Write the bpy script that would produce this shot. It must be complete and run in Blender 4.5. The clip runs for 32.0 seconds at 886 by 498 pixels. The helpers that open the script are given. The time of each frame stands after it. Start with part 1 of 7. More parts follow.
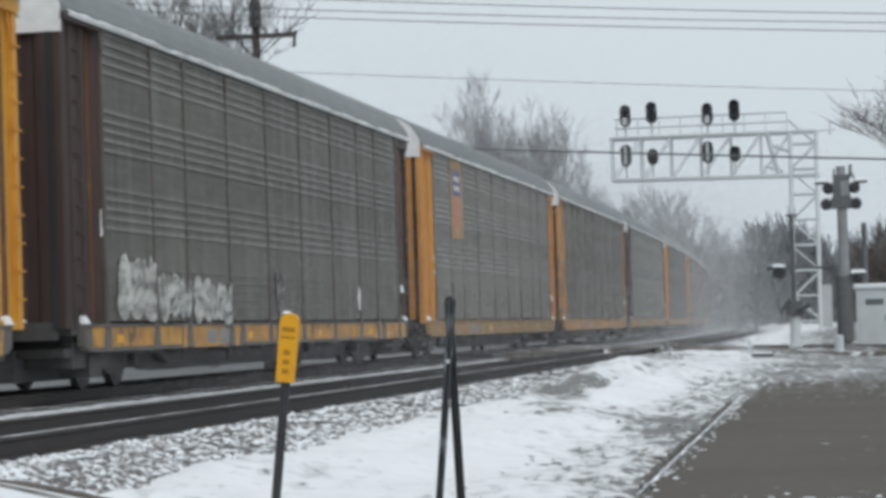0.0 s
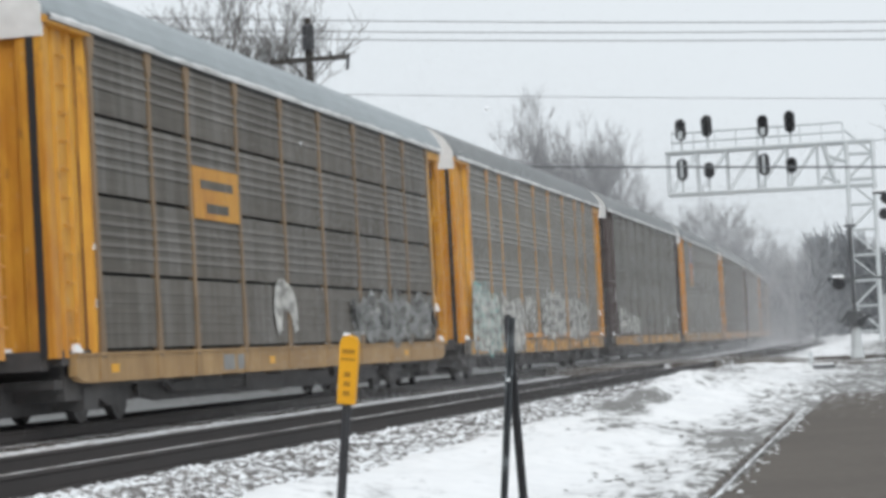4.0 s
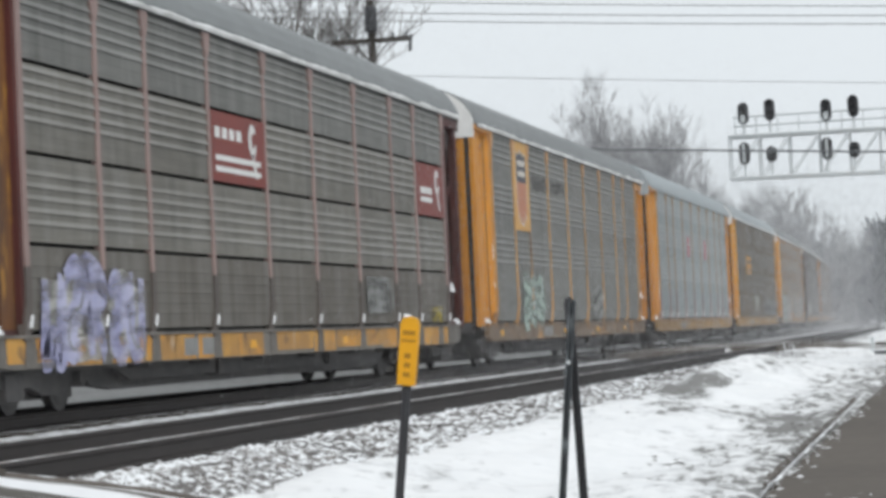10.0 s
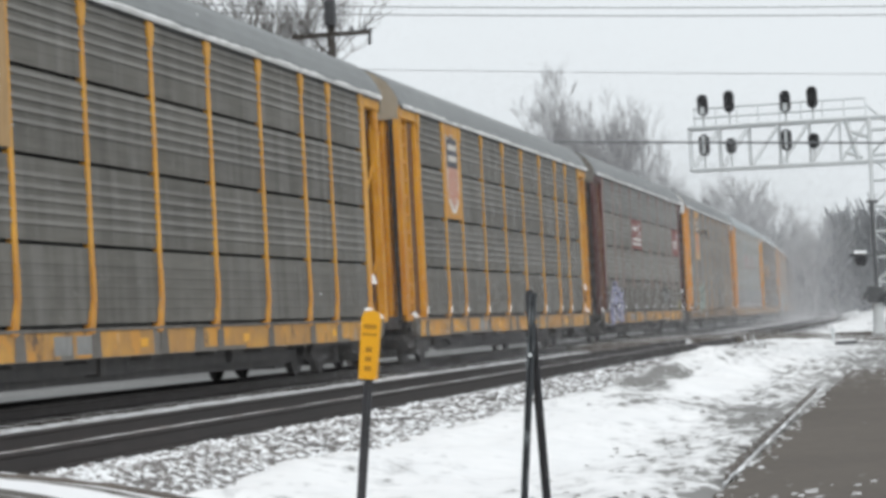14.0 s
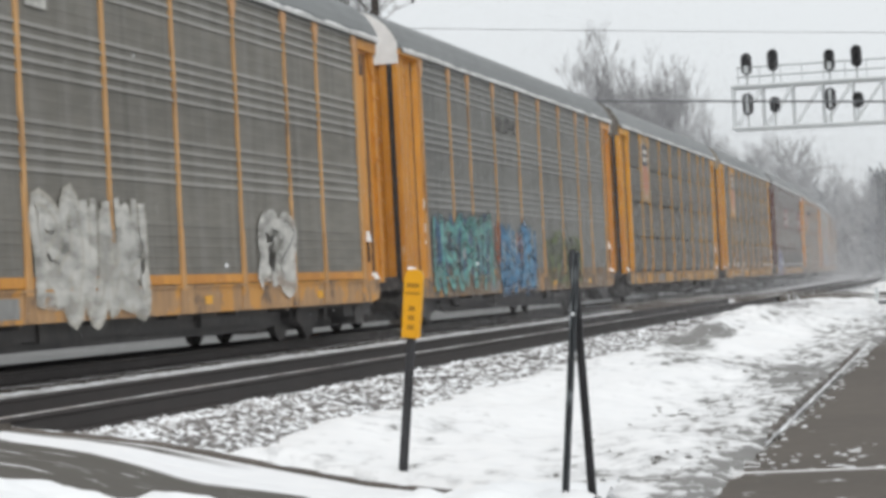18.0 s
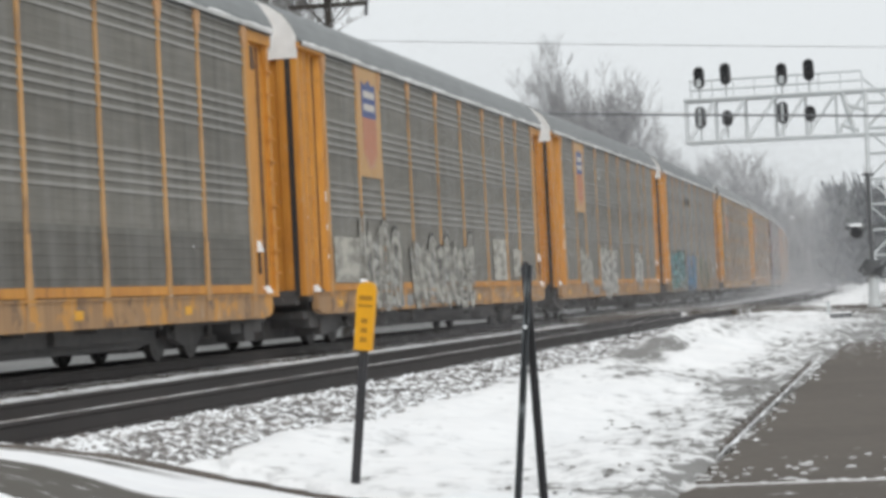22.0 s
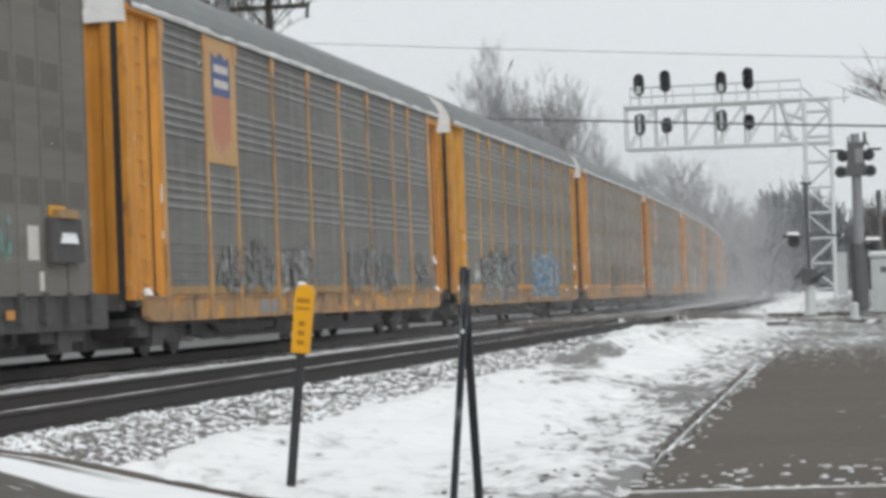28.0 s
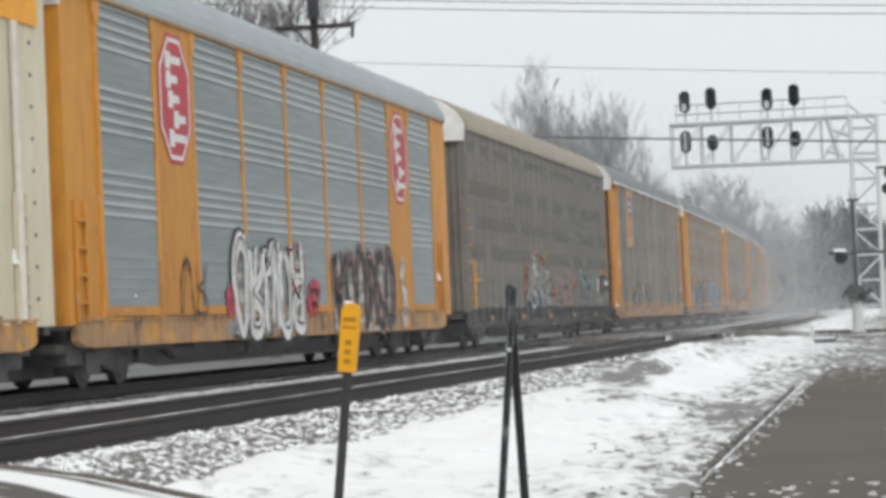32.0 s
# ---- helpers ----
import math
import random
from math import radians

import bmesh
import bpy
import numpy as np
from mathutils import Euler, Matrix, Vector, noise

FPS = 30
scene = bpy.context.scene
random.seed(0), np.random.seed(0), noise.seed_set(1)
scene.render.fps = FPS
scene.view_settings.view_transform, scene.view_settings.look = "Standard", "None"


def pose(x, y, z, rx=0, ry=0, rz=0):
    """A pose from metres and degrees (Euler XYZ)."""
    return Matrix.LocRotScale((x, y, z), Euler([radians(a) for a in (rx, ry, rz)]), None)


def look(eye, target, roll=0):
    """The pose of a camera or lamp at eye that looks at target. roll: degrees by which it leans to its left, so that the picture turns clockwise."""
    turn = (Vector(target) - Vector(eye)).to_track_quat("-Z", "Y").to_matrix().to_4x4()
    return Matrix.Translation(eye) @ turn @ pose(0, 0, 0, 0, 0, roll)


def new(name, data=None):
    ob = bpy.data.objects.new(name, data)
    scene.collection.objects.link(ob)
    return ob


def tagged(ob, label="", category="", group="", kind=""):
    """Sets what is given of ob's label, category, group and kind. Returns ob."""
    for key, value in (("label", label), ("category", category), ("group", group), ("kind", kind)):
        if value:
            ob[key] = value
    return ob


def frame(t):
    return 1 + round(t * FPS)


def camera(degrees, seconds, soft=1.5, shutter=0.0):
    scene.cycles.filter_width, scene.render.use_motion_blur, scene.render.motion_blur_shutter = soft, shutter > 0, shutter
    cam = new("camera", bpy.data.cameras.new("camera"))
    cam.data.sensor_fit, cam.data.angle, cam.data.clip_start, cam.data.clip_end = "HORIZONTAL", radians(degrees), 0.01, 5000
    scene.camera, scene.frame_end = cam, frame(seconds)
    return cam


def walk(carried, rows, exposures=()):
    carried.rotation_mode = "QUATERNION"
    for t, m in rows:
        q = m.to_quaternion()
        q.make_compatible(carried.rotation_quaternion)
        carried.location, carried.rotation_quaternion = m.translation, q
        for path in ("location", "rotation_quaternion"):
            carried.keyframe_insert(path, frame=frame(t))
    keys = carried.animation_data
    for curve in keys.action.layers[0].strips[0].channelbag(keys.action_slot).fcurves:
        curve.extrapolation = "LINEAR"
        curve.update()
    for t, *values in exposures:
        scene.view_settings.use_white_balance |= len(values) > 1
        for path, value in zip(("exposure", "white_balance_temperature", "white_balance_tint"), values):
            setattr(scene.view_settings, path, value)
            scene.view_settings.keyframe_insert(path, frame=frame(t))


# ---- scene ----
# A hand-held camera beside a level crossing. z = 0 is the top of the rails, y runs along the track.
cam = camera(18.9, 32.0, soft=3.8, shutter=0.15)
PATH = [
    (0.0, pose(0, 0, 0.72, 91.739, 1.831, 9.241)),
    (0.5, pose(0, 0, 0.72, 91.533, 2.218, 10.031)),
    (1.0, pose(0, 0, 0.72, 91.542, 2.458, 11.259)),
    (1.5, pose(0, 0, 0.72, 91.877, 2.561, 10.991)),
    (2.0, pose(0, 0, 0.72, 91.995, 2.618, 10.545)),
    (2.5, pose(0, 0, 0.72, 92.108, 2.797, 10.801)),
    (4.5, pose(0, 0, 0.72, 92.215, 3.199, 10.499)),
    (5.0, pose(0, 0, 0.72, 92.155, 3.432, 10.904)),
    (5.5, pose(0, 0, 0.72, 92.333, 3.523, 11.001)),
    (6.0, pose(0, 0, 0.72, 92.080, 3.613, 10.773)),
    (6.5, pose(0, 0, 0.72, 92.065, 3.284, 10.935)),
    (7.0, pose(0, 0, 0.72, 91.890, 3.187, 10.848)),
    (7.5, pose(0, 0, 0.72, 91.517, 3.008, 10.792)),
    (8.0, pose(0, 0, 0.72, 91.391, 3.053, 11.110)),
    (8.5, pose(0, 0, 0.72, 91.105, 2.571, 11.636)),
    (9.0, pose(0, 0, 0.72, 91.611, 2.870, 11.586)),
    (9.5, pose(0, 0, 0.72, 91.706, 2.949, 12.043)),
    (10.0, pose(0, 0, 0.72, 91.881, 2.649, 11.832)),
    (10.5, pose(0, 0, 0.72, 92.225, 2.658, 11.060)),
    (11.0, pose(0, 0, 0.72, 91.769, 2.812, 10.831)),
    (11.5, pose(0, 0, 0.72, 92.046, 2.879, 11.177)),
    (12.0, pose(0, 0, 0.72, 92.306, 2.962, 11.253)),
    (12.5, pose(0, 0, 0.72, 91.958, 2.890, 11.276)),
    (13.0, pose(0, 0, 0.72, 91.724, 3.121, 10.949)),
    (13.5, pose(0, 0, 0.72, 91.679, 3.030, 11.024)),
    (15.5, pose(0, 0, 0.72, 91.806, 3.058, 10.867)),
    (16.0, pose(0, 0, 0.72, 91.514, 3.296, 11.117)),
    (16.5, pose(0, 0, 0.72, 91.384, 3.158, 11.691)),
    (17.0, pose(0, 0, 0.72, 90.944, 3.201, 12.115)),
    (17.5, pose(0, 0, 0.72, 90.637, 2.831, 12.201)),
    (18.0, pose(0, 0, 0.72, 90.862, 2.968, 11.920)),
    (18.5, pose(0, 0, 0.72, 90.498, 2.894, 11.606)),
    (19.0, pose(0, 0, 0.72, 91.276, 2.686, 11.414)),
    (19.5, pose(0, 0, 0.72, 91.529, 2.653, 11.214)),
    (20.0, pose(0, 0, 0.72, 91.868, 2.816, 11.520)),
    (20.5, pose(0, 0, 0.72, 91.406, 2.808, 11.248)),
    (21.0, pose(0, 0, 0.72, 91.224, 2.970, 10.835)),
    (21.5, pose(0, 0, 0.72, 91.156, 3.022, 10.631)),
    (22.0, pose(0, 0, 0.72, 91.081, 2.839, 10.901)),
    (22.5, pose(0, 0, 0.72, 90.801, 3.070, 11.073)),
    (23.0, pose(0, 0, 0.72, 90.739, 3.275, 11.113)),
    (23.5, pose(0, 0, 0.72, 90.821, 3.416, 10.405)),
    (24.0, pose(0, 0, 0.72, 91.440, 3.812, 10.209)),
    (24.5, pose(0, 0, 0.72, 91.481, 3.334, 10.365)),
    (25.0, pose(0, 0, 0.72, 91.422, 3.348, 10.807)),
    (25.5, pose(0, 0, 0.72, 91.387, 3.561, 10.983)),
    (27.5, pose(0, 0, 0.72, 91.152, 2.253, 9.716)),
    (28.0, pose(0, 0, 0.72, 91.107, 2.187, 9.561)),
    (28.5, pose(0, 0, 0.72, 91.017, 2.016, 9.788)),
    (29.0, pose(0, 0, 0.72, 91.176, 2.173, 10.193)),
    (29.5, pose(0, 0, 0.72, 90.977, 2.193, 10.926)),
    (30.0, pose(0, 0, 0.72, 90.965, 2.245, 11.506)),
    (30.5, pose(0, 0, 0.72, 91.128, 2.578, 11.189)),
    (31.0, pose(0, 0, 0.72, 91.337, 2.459, 11.171)),
    (31.5, pose(0, 0, 0.72, 91.629, 2.438, 11.105)),
    (32.0, pose(0, 0, 0.72, 91.545, 2.422, 10.559)),
]
walk(cam, PATH, exposures=[(0, 0.1, 6220, 8), (1, 0.25, 6350, 10), (2, 0.31, 6360, 10), (3.5, 0.36, 6400, 10), (5, 0.36, 6430, 10), (6, 0.24, 6420, 10), (7, 0.2, 6420, 10), (9, 0.3, 6450, 10), (13, 0.4, 6490, 10),
                           (19, 0.36, 6630, 11), (25, 0.34, 6630, 10), (28, 0.26, 6580, 10), (32, 0.36, 6640, 10)])

# ---- light: a closed white overcast with light snowfall ----
world = bpy.data.worlds.new("overcast")
scene.world = world
world.use_nodes = True
wn, wl = world.node_tree.nodes, world.node_tree.links
sky = wn.new("ShaderNodeTexSky")
sky.sky_type, sky.sun_disc = "NISHITA", False
sky.sun_elevation, sky.sun_rotation = radians(38), radians(140)
sky.air_density, sky.dust_density = 1.0, 4.0
grey = wn.new("ShaderNodeHueSaturation")
grey.inputs["Saturation"].default_value = 0.12
grey.inputs["Value"].default_value = 0.1
cloud = wn.new("ShaderNodeMixRGB")
cloud.inputs[0].default_value = 0.86
cloud.inputs[2].default_value = (0.66, 0.705, 0.735, 1)
wl.new(sky.outputs[0], grey.inputs["Color"])
wl.new(grey.outputs[0], cloud.inputs[1])
wl.new(cloud.outputs[0], wn["Background"].inputs[0])
wn["Background"].inputs[1].default_value = 1.0
sun_data = bpy.data.lights.new("sun", "SUN")
sun_data.energy, sun_data.angle, sun_data.color = 0.9, radians(40), (1.0, 0.97, 0.93)
sun = new("sun", sun_data)
sun.matrix_basis = look((30, -40, 60), (0, 20, 0))


# ---- materials ----
def mat(name, a, b=None, rough=0.7, metal=0.0, scale=3.0, big=0.5, stretch=(1, 1, 1), bump=0.0, jitter=0.0, lo=0.35, hi=0.65, spec=0.3):
    """Two colours mixed by noise at two scales, with fine relief; jitter: how far single pieces differ in brightness."""
    m = bpy.data.materials.new(name)
    m.use_nodes = True
    n, l = m.node_tree.nodes, m.node_tree.links
    p = n["Principled BSDF"]
    p.inputs["Roughness"].default_value, p.inputs["Metallic"].default_value = rough, metal
    p.inputs["Specular IOR Level"].default_value = spec
    b = b or tuple(v * 0.75 for v in a)
    tc = n.new("ShaderNodeTexCoord")
    mp = n.new("ShaderNodeMapping")
    mp.inputs["Scale"].default_value = stretch
    l.new(tc.outputs["Object"], mp.inputs[0])
    n1 = n.new("ShaderNodeTexNoise")
    n1.inputs["Scale"].default_value, n1.inputs["Detail"].default_value = scale, 6
    n2 = n.new("ShaderNodeTexNoise")
    n2.inputs["Scale"].default_value, n2.inputs["Detail"].default_value = big, 3
    l.new(mp.outputs[0], n1.inputs[0])
    l.new(mp.outputs[0], n2.inputs[0])
    ad = n.new("ShaderNodeMath")
    ad.operation = "MULTIPLY_ADD"
    ad.inputs[1].default_value = 0.5
    half = n.new("ShaderNodeMath")
    half.operation = "MULTIPLY"
    half.inputs[1].default_value = 0.5
    l.new(n2.outputs[0], half.inputs[0])
    l.new(n1.outputs[0], ad.inputs[0])
    l.new(half.outputs[0], ad.inputs[2])
    rp = n.new("ShaderNodeMapRange")
    rp.inputs[1].default_value, rp.inputs[2].default_value = lo, hi
    l.new(ad.outputs[0], rp.inputs[0])
    mx = n.new("ShaderNodeMixRGB")
    mx.inputs[1].default_value, mx.inputs[2].default_value = (*a, 1), (*b, 1)
    l.new(rp.outputs[0], mx.inputs[0])
    out = mx.outputs[0]
    if jitter:
        info = n.new("ShaderNodeObjectInfo")
        r2 = n.new("ShaderNodeMapRange")
        r2.inputs[3].default_value, r2.inputs[4].default_value = 1 - jitter, 1 + jitter
        hs = n.new("ShaderNodeHueSaturation")
        l.new(info.outputs["Random"], r2.inputs[0])
        l.new(r2.outputs[0], hs.inputs["Value"])
        l.new(out, hs.inputs["Color"])
        out = hs.outputs[0]
    l.new(out, p.inputs["Base Color"])
    if bump:
        bp = n.new("ShaderNodeBump")
        bp.inputs["Strength"].default_value, bp.inputs["Distance"].default_value = bump, 0.02
        l.new(n1.outputs[0], bp.inputs["Height"])
        l.new(bp.outputs[0], p.inputs["Normal"])
    return m


def frosted(name, a, b, cover=0.5, scale=6.0, drift=None, **kw):
    """A material on whose upward faces snow lies in patches; drift: middle x, half widths where it ends and where it is full, and how much more snow lies there."""
    m = mat(name, a, b, scale=scale, **kw)
    n, l = m.node_tree.nodes, m.node_tree.links
    p = n["Principled BSDF"]
    src = p.inputs["Base Color"].links[0].from_socket
    geo = n.new("ShaderNodeNewGeometry")
    sep = n.new("ShaderNodeSeparateXYZ")
    l.new(geo.outputs["Normal"], sep.inputs[0])
    nz = n.new("ShaderNodeTexNoise")
    nz.inputs["Scale"].default_value, nz.inputs["Detail"].default_value = scale * 0.7, 5
    tc = n.new("ShaderNodeTexCoord")
    l.new(tc.outputs["Object"], nz.inputs[0])
    s = n.new("ShaderNodeMath")
    l.new(sep.outputs[2], s.inputs[0])
    l.new(nz.outputs[0], s.inputs[1])
    r = n.new("ShaderNodeMapRange")
    r.inputs[1].default_value, r.inputs[2].default_value = 1.75 - cover, 1.9 - cover
    l.new(s.outputs[0], r.inputs[0])
    if drift:
        sx = n.new("ShaderNodeSeparateXYZ")
        l.new(tc.outputs["Object"], sx.inputs[0])
        dr = n.new("ShaderNodeMapRange")
        dr.inputs[1].default_value, dr.inputs[2].default_value, dr.inputs[4].default_value = drift[1:]
        off = n.new("ShaderNodeMath")
        off.operation = "SUBTRACT"
        off.inputs[1].default_value = drift[0]
        away = n.new("ShaderNodeMath")
        away.operation = "ABSOLUTE"
        l.new(sx.outputs[0], off.inputs[0])
        l.new(off.outputs[0], away.inputs[0])
        l.new(away.outputs[0], dr.inputs[0])
        s2 = n.new("ShaderNodeMath")
        l.new(s.outputs[0], s2.inputs[0])
        l.new(dr.outputs[0], s2.inputs[1])
        l.new(s2.outputs[0], r.inputs[0])
    mx = n.new("ShaderNodeMixRGB")
    mx.inputs[2].default_value = (0.82, 0.84, 0.86, 1)
    l.new(r.outputs[0], mx.inputs[0])
    l.new(src, mx.inputs[1])
    l.new(mx.outputs[0], p.inputs["Base Color"])
    return m


def stained(m, colour, scale, lo, hi, stretch=(1, 1, 0.35), amount=0.85):
    """Rust, scuffs or grime in irregular spots and runs over a paint."""
    n, l = m.node_tree.nodes, m.node_tree.links
    p = n["Principled BSDF"]
    src = p.inputs["Base Color"].links[0].from_socket
    tc = n.new("ShaderNodeTexCoord")
    mp = n.new("ShaderNodeMapping")
    mp.inputs["Scale"].default_value = stretch
    nz = n.new("ShaderNodeTexNoise")
    nz.inputs["Scale"].default_value, nz.inputs["Detail"].default_value = scale, 8
    nz.inputs["Roughness"].default_value = 0.62
    info = n.new("ShaderNodeObjectInfo")
    shift = n.new("ShaderNodeVectorMath")
    shift.operation = "SCALE"
    shift.inputs[0].default_value = (3.1, 17.3, 7.7)
    l.new(info.outputs["Random"], shift.inputs["Scale"])
    add = n.new("ShaderNodeVectorMath")
    l.new(tc.outputs["Object"], mp.inputs[0])
    l.new(mp.outputs[0], add.inputs[0])
    l.new(shift.outputs[0], add.inputs[1])
    l.new(add.outputs[0], nz.inputs[0])
    r = n.new("ShaderNodeMapRange")
    r.inputs[1].default_value, r.inputs[2].default_value, r.inputs[4].default_value = lo, hi, amount
    l.new(nz.outputs[0], r.inputs[0])
    mx = n.new("ShaderNodeMixRGB")
    mx.inputs[2].default_value = (*colour, 1)
    l.new(r.outputs[0], mx.inputs[0])
    l.new(src, mx.inputs[1])
    l.new(mx.outputs[0], p.inputs["Base Color"])
    return m


def dusted(m, amount, colour=(0.6, 0.6, 0.59), lo=0.12, hi=0.42):
    """Fine snow and pale dust lying on whatever slopes upwards, thinner in places."""
    n, l = m.node_tree.nodes, m.node_tree.links
    p = n["Principled BSDF"]
    src = p.inputs["Base Color"].links[0].from_socket
    geo = n.new("ShaderNodeNewGeometry")
    sep = n.new("ShaderNodeSeparateXYZ")
    l.new(geo.outputs["Normal"], sep.inputs[0])
    up = n.new("ShaderNodeMapRange")
    up.inputs[1].default_value, up.inputs[2].default_value = lo, hi
    l.new(sep.outputs[2], up.inputs[0])
    tc = n.new("ShaderNodeTexCoord")
    mp = n.new("ShaderNodeMapping")
    mp.inputs["Scale"].default_value = (1, 0.35, 0.8)
    nz = n.new("ShaderNodeTexNoise")
    nz.inputs["Scale"].default_value, nz.inputs["Detail"].default_value = 1.4, 5
    l.new(tc.outputs["Object"], mp.inputs[0])
    l.new(mp.outputs[0], nz.inputs[0])
    thin = n.new("ShaderNodeMapRange")
    thin.inputs[1].default_value, thin.inputs[2].default_value = 0.3, 0.62
    thin.inputs[3].default_value, thin.inputs[4].default_value = amount * 0.25, amount
    l.new(nz.outputs[0], thin.inputs[0])
    mul = n.new("ShaderNodeMath")
    mul.operation = "MULTIPLY"
    l.new(up.outputs[0], mul.inputs[0])
    l.new(thin.outputs[0], mul.inputs[1])
    mx = n.new("ShaderNodeMixRGB")
    mx.inputs[2].default_value = (*colour, 1)
    l.new(mul.outputs[0], mx.inputs[0])
    l.new(src, mx.inputs[1])
    l.new(mx.outputs[0], p.inputs["Base Color"])
    return m


SNOW = mat("snow", (0.86, 0.87, 0.88), (0.8, 0.82, 0.84), 0.85, scale=5, big=0.6, bump=0.3, spec=0.2)
# Flake colour greyed below snow's own to give the haze its tone.
BLOWNSNOW = mat("haze_grey_blown_snow", (0.56, 0.57, 0.585), (0.5, 0.51, 0.525), 0.9, scale=2)
STREAK = (1.0, 0.13, 1.3)
SILVER = mat("galvanised_panel", (0.310, 0.348, 0.353), (0.224, 0.258, 0.262), 0.5, 0.15, 6, 0.5, STREAK, 0.1, 0.08)
GREY = mat("weathered_grey_panel", (0.212, 0.200, 0.174), (0.131, 0.124, 0.107), 0.6, 0.1, 6, 0.6, STREAK, 0.1, 0.08)
LIGHTGREY = mat("dull_grey_panel", (0.189, 0.189, 0.176), (0.128, 0.128, 0.120), 0.6, 0.1, 6, 0.6, STREAK, 0.1, 0.08)
DARKGREY = mat("sooty_grey_panel", (0.153, 0.146, 0.128), (0.094, 0.089, 0.078), 0.65, 0.1, 6, 0.6, STREAK, 0.1, 0.1)
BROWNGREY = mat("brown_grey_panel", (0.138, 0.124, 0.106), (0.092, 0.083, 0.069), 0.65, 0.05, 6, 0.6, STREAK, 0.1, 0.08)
TAUPE = mat("taupe_panel", (0.2, 0.187, 0.165), (0.14, 0.13, 0.115), 0.65, 0.05, 4, 0.6, STREAK, 0.08, 0.07)
ORANGE = mat("weathered_orange_paint", (0.62, 0.285, 0.05), (0.47, 0.2, 0.038), 0.55, 0, 7, 0.9, (1, 1, 0.3), 0.1, 0.08)
YELLOW = mat("weathered_yellow_paint", (0.68, 0.35, 0.045), (0.48, 0.2, 0.03), 0.55, 0, 7, 0.9, (1, 1, 0.3), 0.1, 0.08)
BUFF = mat("faded_buff_paint", (0.4, 0.26, 0.12), (0.28, 0.17, 0.075), 0.6, 0, 7, 0.9, (1, 1, 0.4), 0.1, 0.08)
SILLPAINT = mat("streaked_sill_paint", (0.56, 0.3, 0.07), (0.4, 0.22, 0.075), 0.65, 0, 3, 0.8, (1, 0.6, 0.7), 0.1, 0.05, 0.42, 0.58)
DULLSILL = mat("dull_brown_sill", (0.24, 0.175, 0.12), (0.14, 0.105, 0.08), 0.7, 0, 5, 0.8, (1, 1.2, 0.3), 0.1, 0.05)
RUSTSILL = mat("rusty_sill_paint", (0.46, 0.275, 0.13), (0.28, 0.17, 0.095), 0.65, 0, 5, 0.8, (1, 1.2, 0.2), 0.1, 0.05)
MAROON = mat("maroon_paint", (0.105, 0.032, 0.028), (0.055, 0.026, 0.024), 0.6, 0, 6, 0.8, (1, 1, 0.3), 0.1, 0.1)
DARKBROWN = mat("dark_brown_paint", (0.07, 0.045, 0.04), (0.045, 0.032, 0.03), 0.65, 0, 6, 0.8, (1, 1, 0.3), 0.1, 0.1)
BROWNPOST = mat("grey_brown_post", (0.13, 0.11, 0.098), (0.09, 0.077, 0.07), 0.65, 0, 6, 0.8, (1, 1, 0.3), 0.1, 0.1)
DIMBUFF = mat("dim_buff_post", (0.27, 0.19, 0.115), (0.19, 0.13, 0.08), 0.65, 0, 6, 0.8, (1, 1, 0.3), 0.1, 0.1)
PINKPOST = mat("faded_maroon_post", (0.36, 0.26, 0.24), (0.24, 0.17, 0.155), 0.65, 0, 6, 0.8, (1, 1, 0.3), 0.1, 0.1)
CREAM = mat("cream_paint", (0.68, 0.62, 0.47), (0.55, 0.49, 0.36), 0.5, 0, 5, 0.8, (1, 1, 0.3), 0.05, 0.05)
ROOFGREY = mat("roof_steel", (0.23, 0.243, 0.245), (0.18, 0.19, 0.193), 0.55, 0.15, 3, 0.4, (1, 0.4, 1), 0.05, 0.1)
ROOFTAN = mat("tan_roof", (0.36, 0.32, 0.25), (0.29, 0.25, 0.195), 0.6, 0.05, 3, 0.4, (1, 0.4, 1), 0.05)
ROOFSILVER = mat("silver_roof", (0.38, 0.42, 0.44), (0.31, 0.345, 0.36), 0.5, 0.2, 3, 0.4, (1, 0.4, 1), 0.05)
# Grimy steel, its black also lifted in colour to imitate haze.
BLACK = mat("grimy_black_steel", (0.060, 0.059, 0.060), (0.102, 0.096, 0.094), 0.75, 0.1, 5, 0.8, bump=0.15)
# Near-black painted for shade inside cars and gaps, and for dark joints.
SHADEBLACK = mat("shade_black", (0.028, 0.028, 0.029), (0.04, 0.04, 0.041), 0.9)
POSTPAINT = mat("faded_orange_post", (0.54, 0.315, 0.13), (0.42, 0.225, 0.085), 0.6, 0, 7, 0.9, (1, 1, 0.3), 0.1, 0.12)
for paint in (ORANGE, YELLOW, BUFF):
    stained(paint, (0.16, 0.08, 0.035), 3.4, 0.6, 0.7, (1, 1, 0.5), 0.6)
    stained(paint, (0.55, 0.42, 0.28), 4.5, 0.64, 0.7, (1, 1, 0.6), 0.5)
stained(POSTPAINT, (0.13, 0.075, 0.045), 2.2, 0.55, 0.68)
stained(DULLSILL, (0.5, 0.25, 0.07), 1.5, 0.55, 0.62, (1, 0.8, 1), 0.75)
for paint in (SILLPAINT, RUSTSILL):
    stained(paint, (0.09, 0.07, 0.06), 1.8, 0.55, 0.66, (1, 0.9, 0.9))
    stained(paint, (0.62, 0.29, 0.05), 1.3, 0.53, 0.58, (1, 1, 1.2), 0.7)
    stained(paint, (0.5, 0.44, 0.36), 2.2, 0.62, 0.7, (1, 1, 0.4), 0.6)
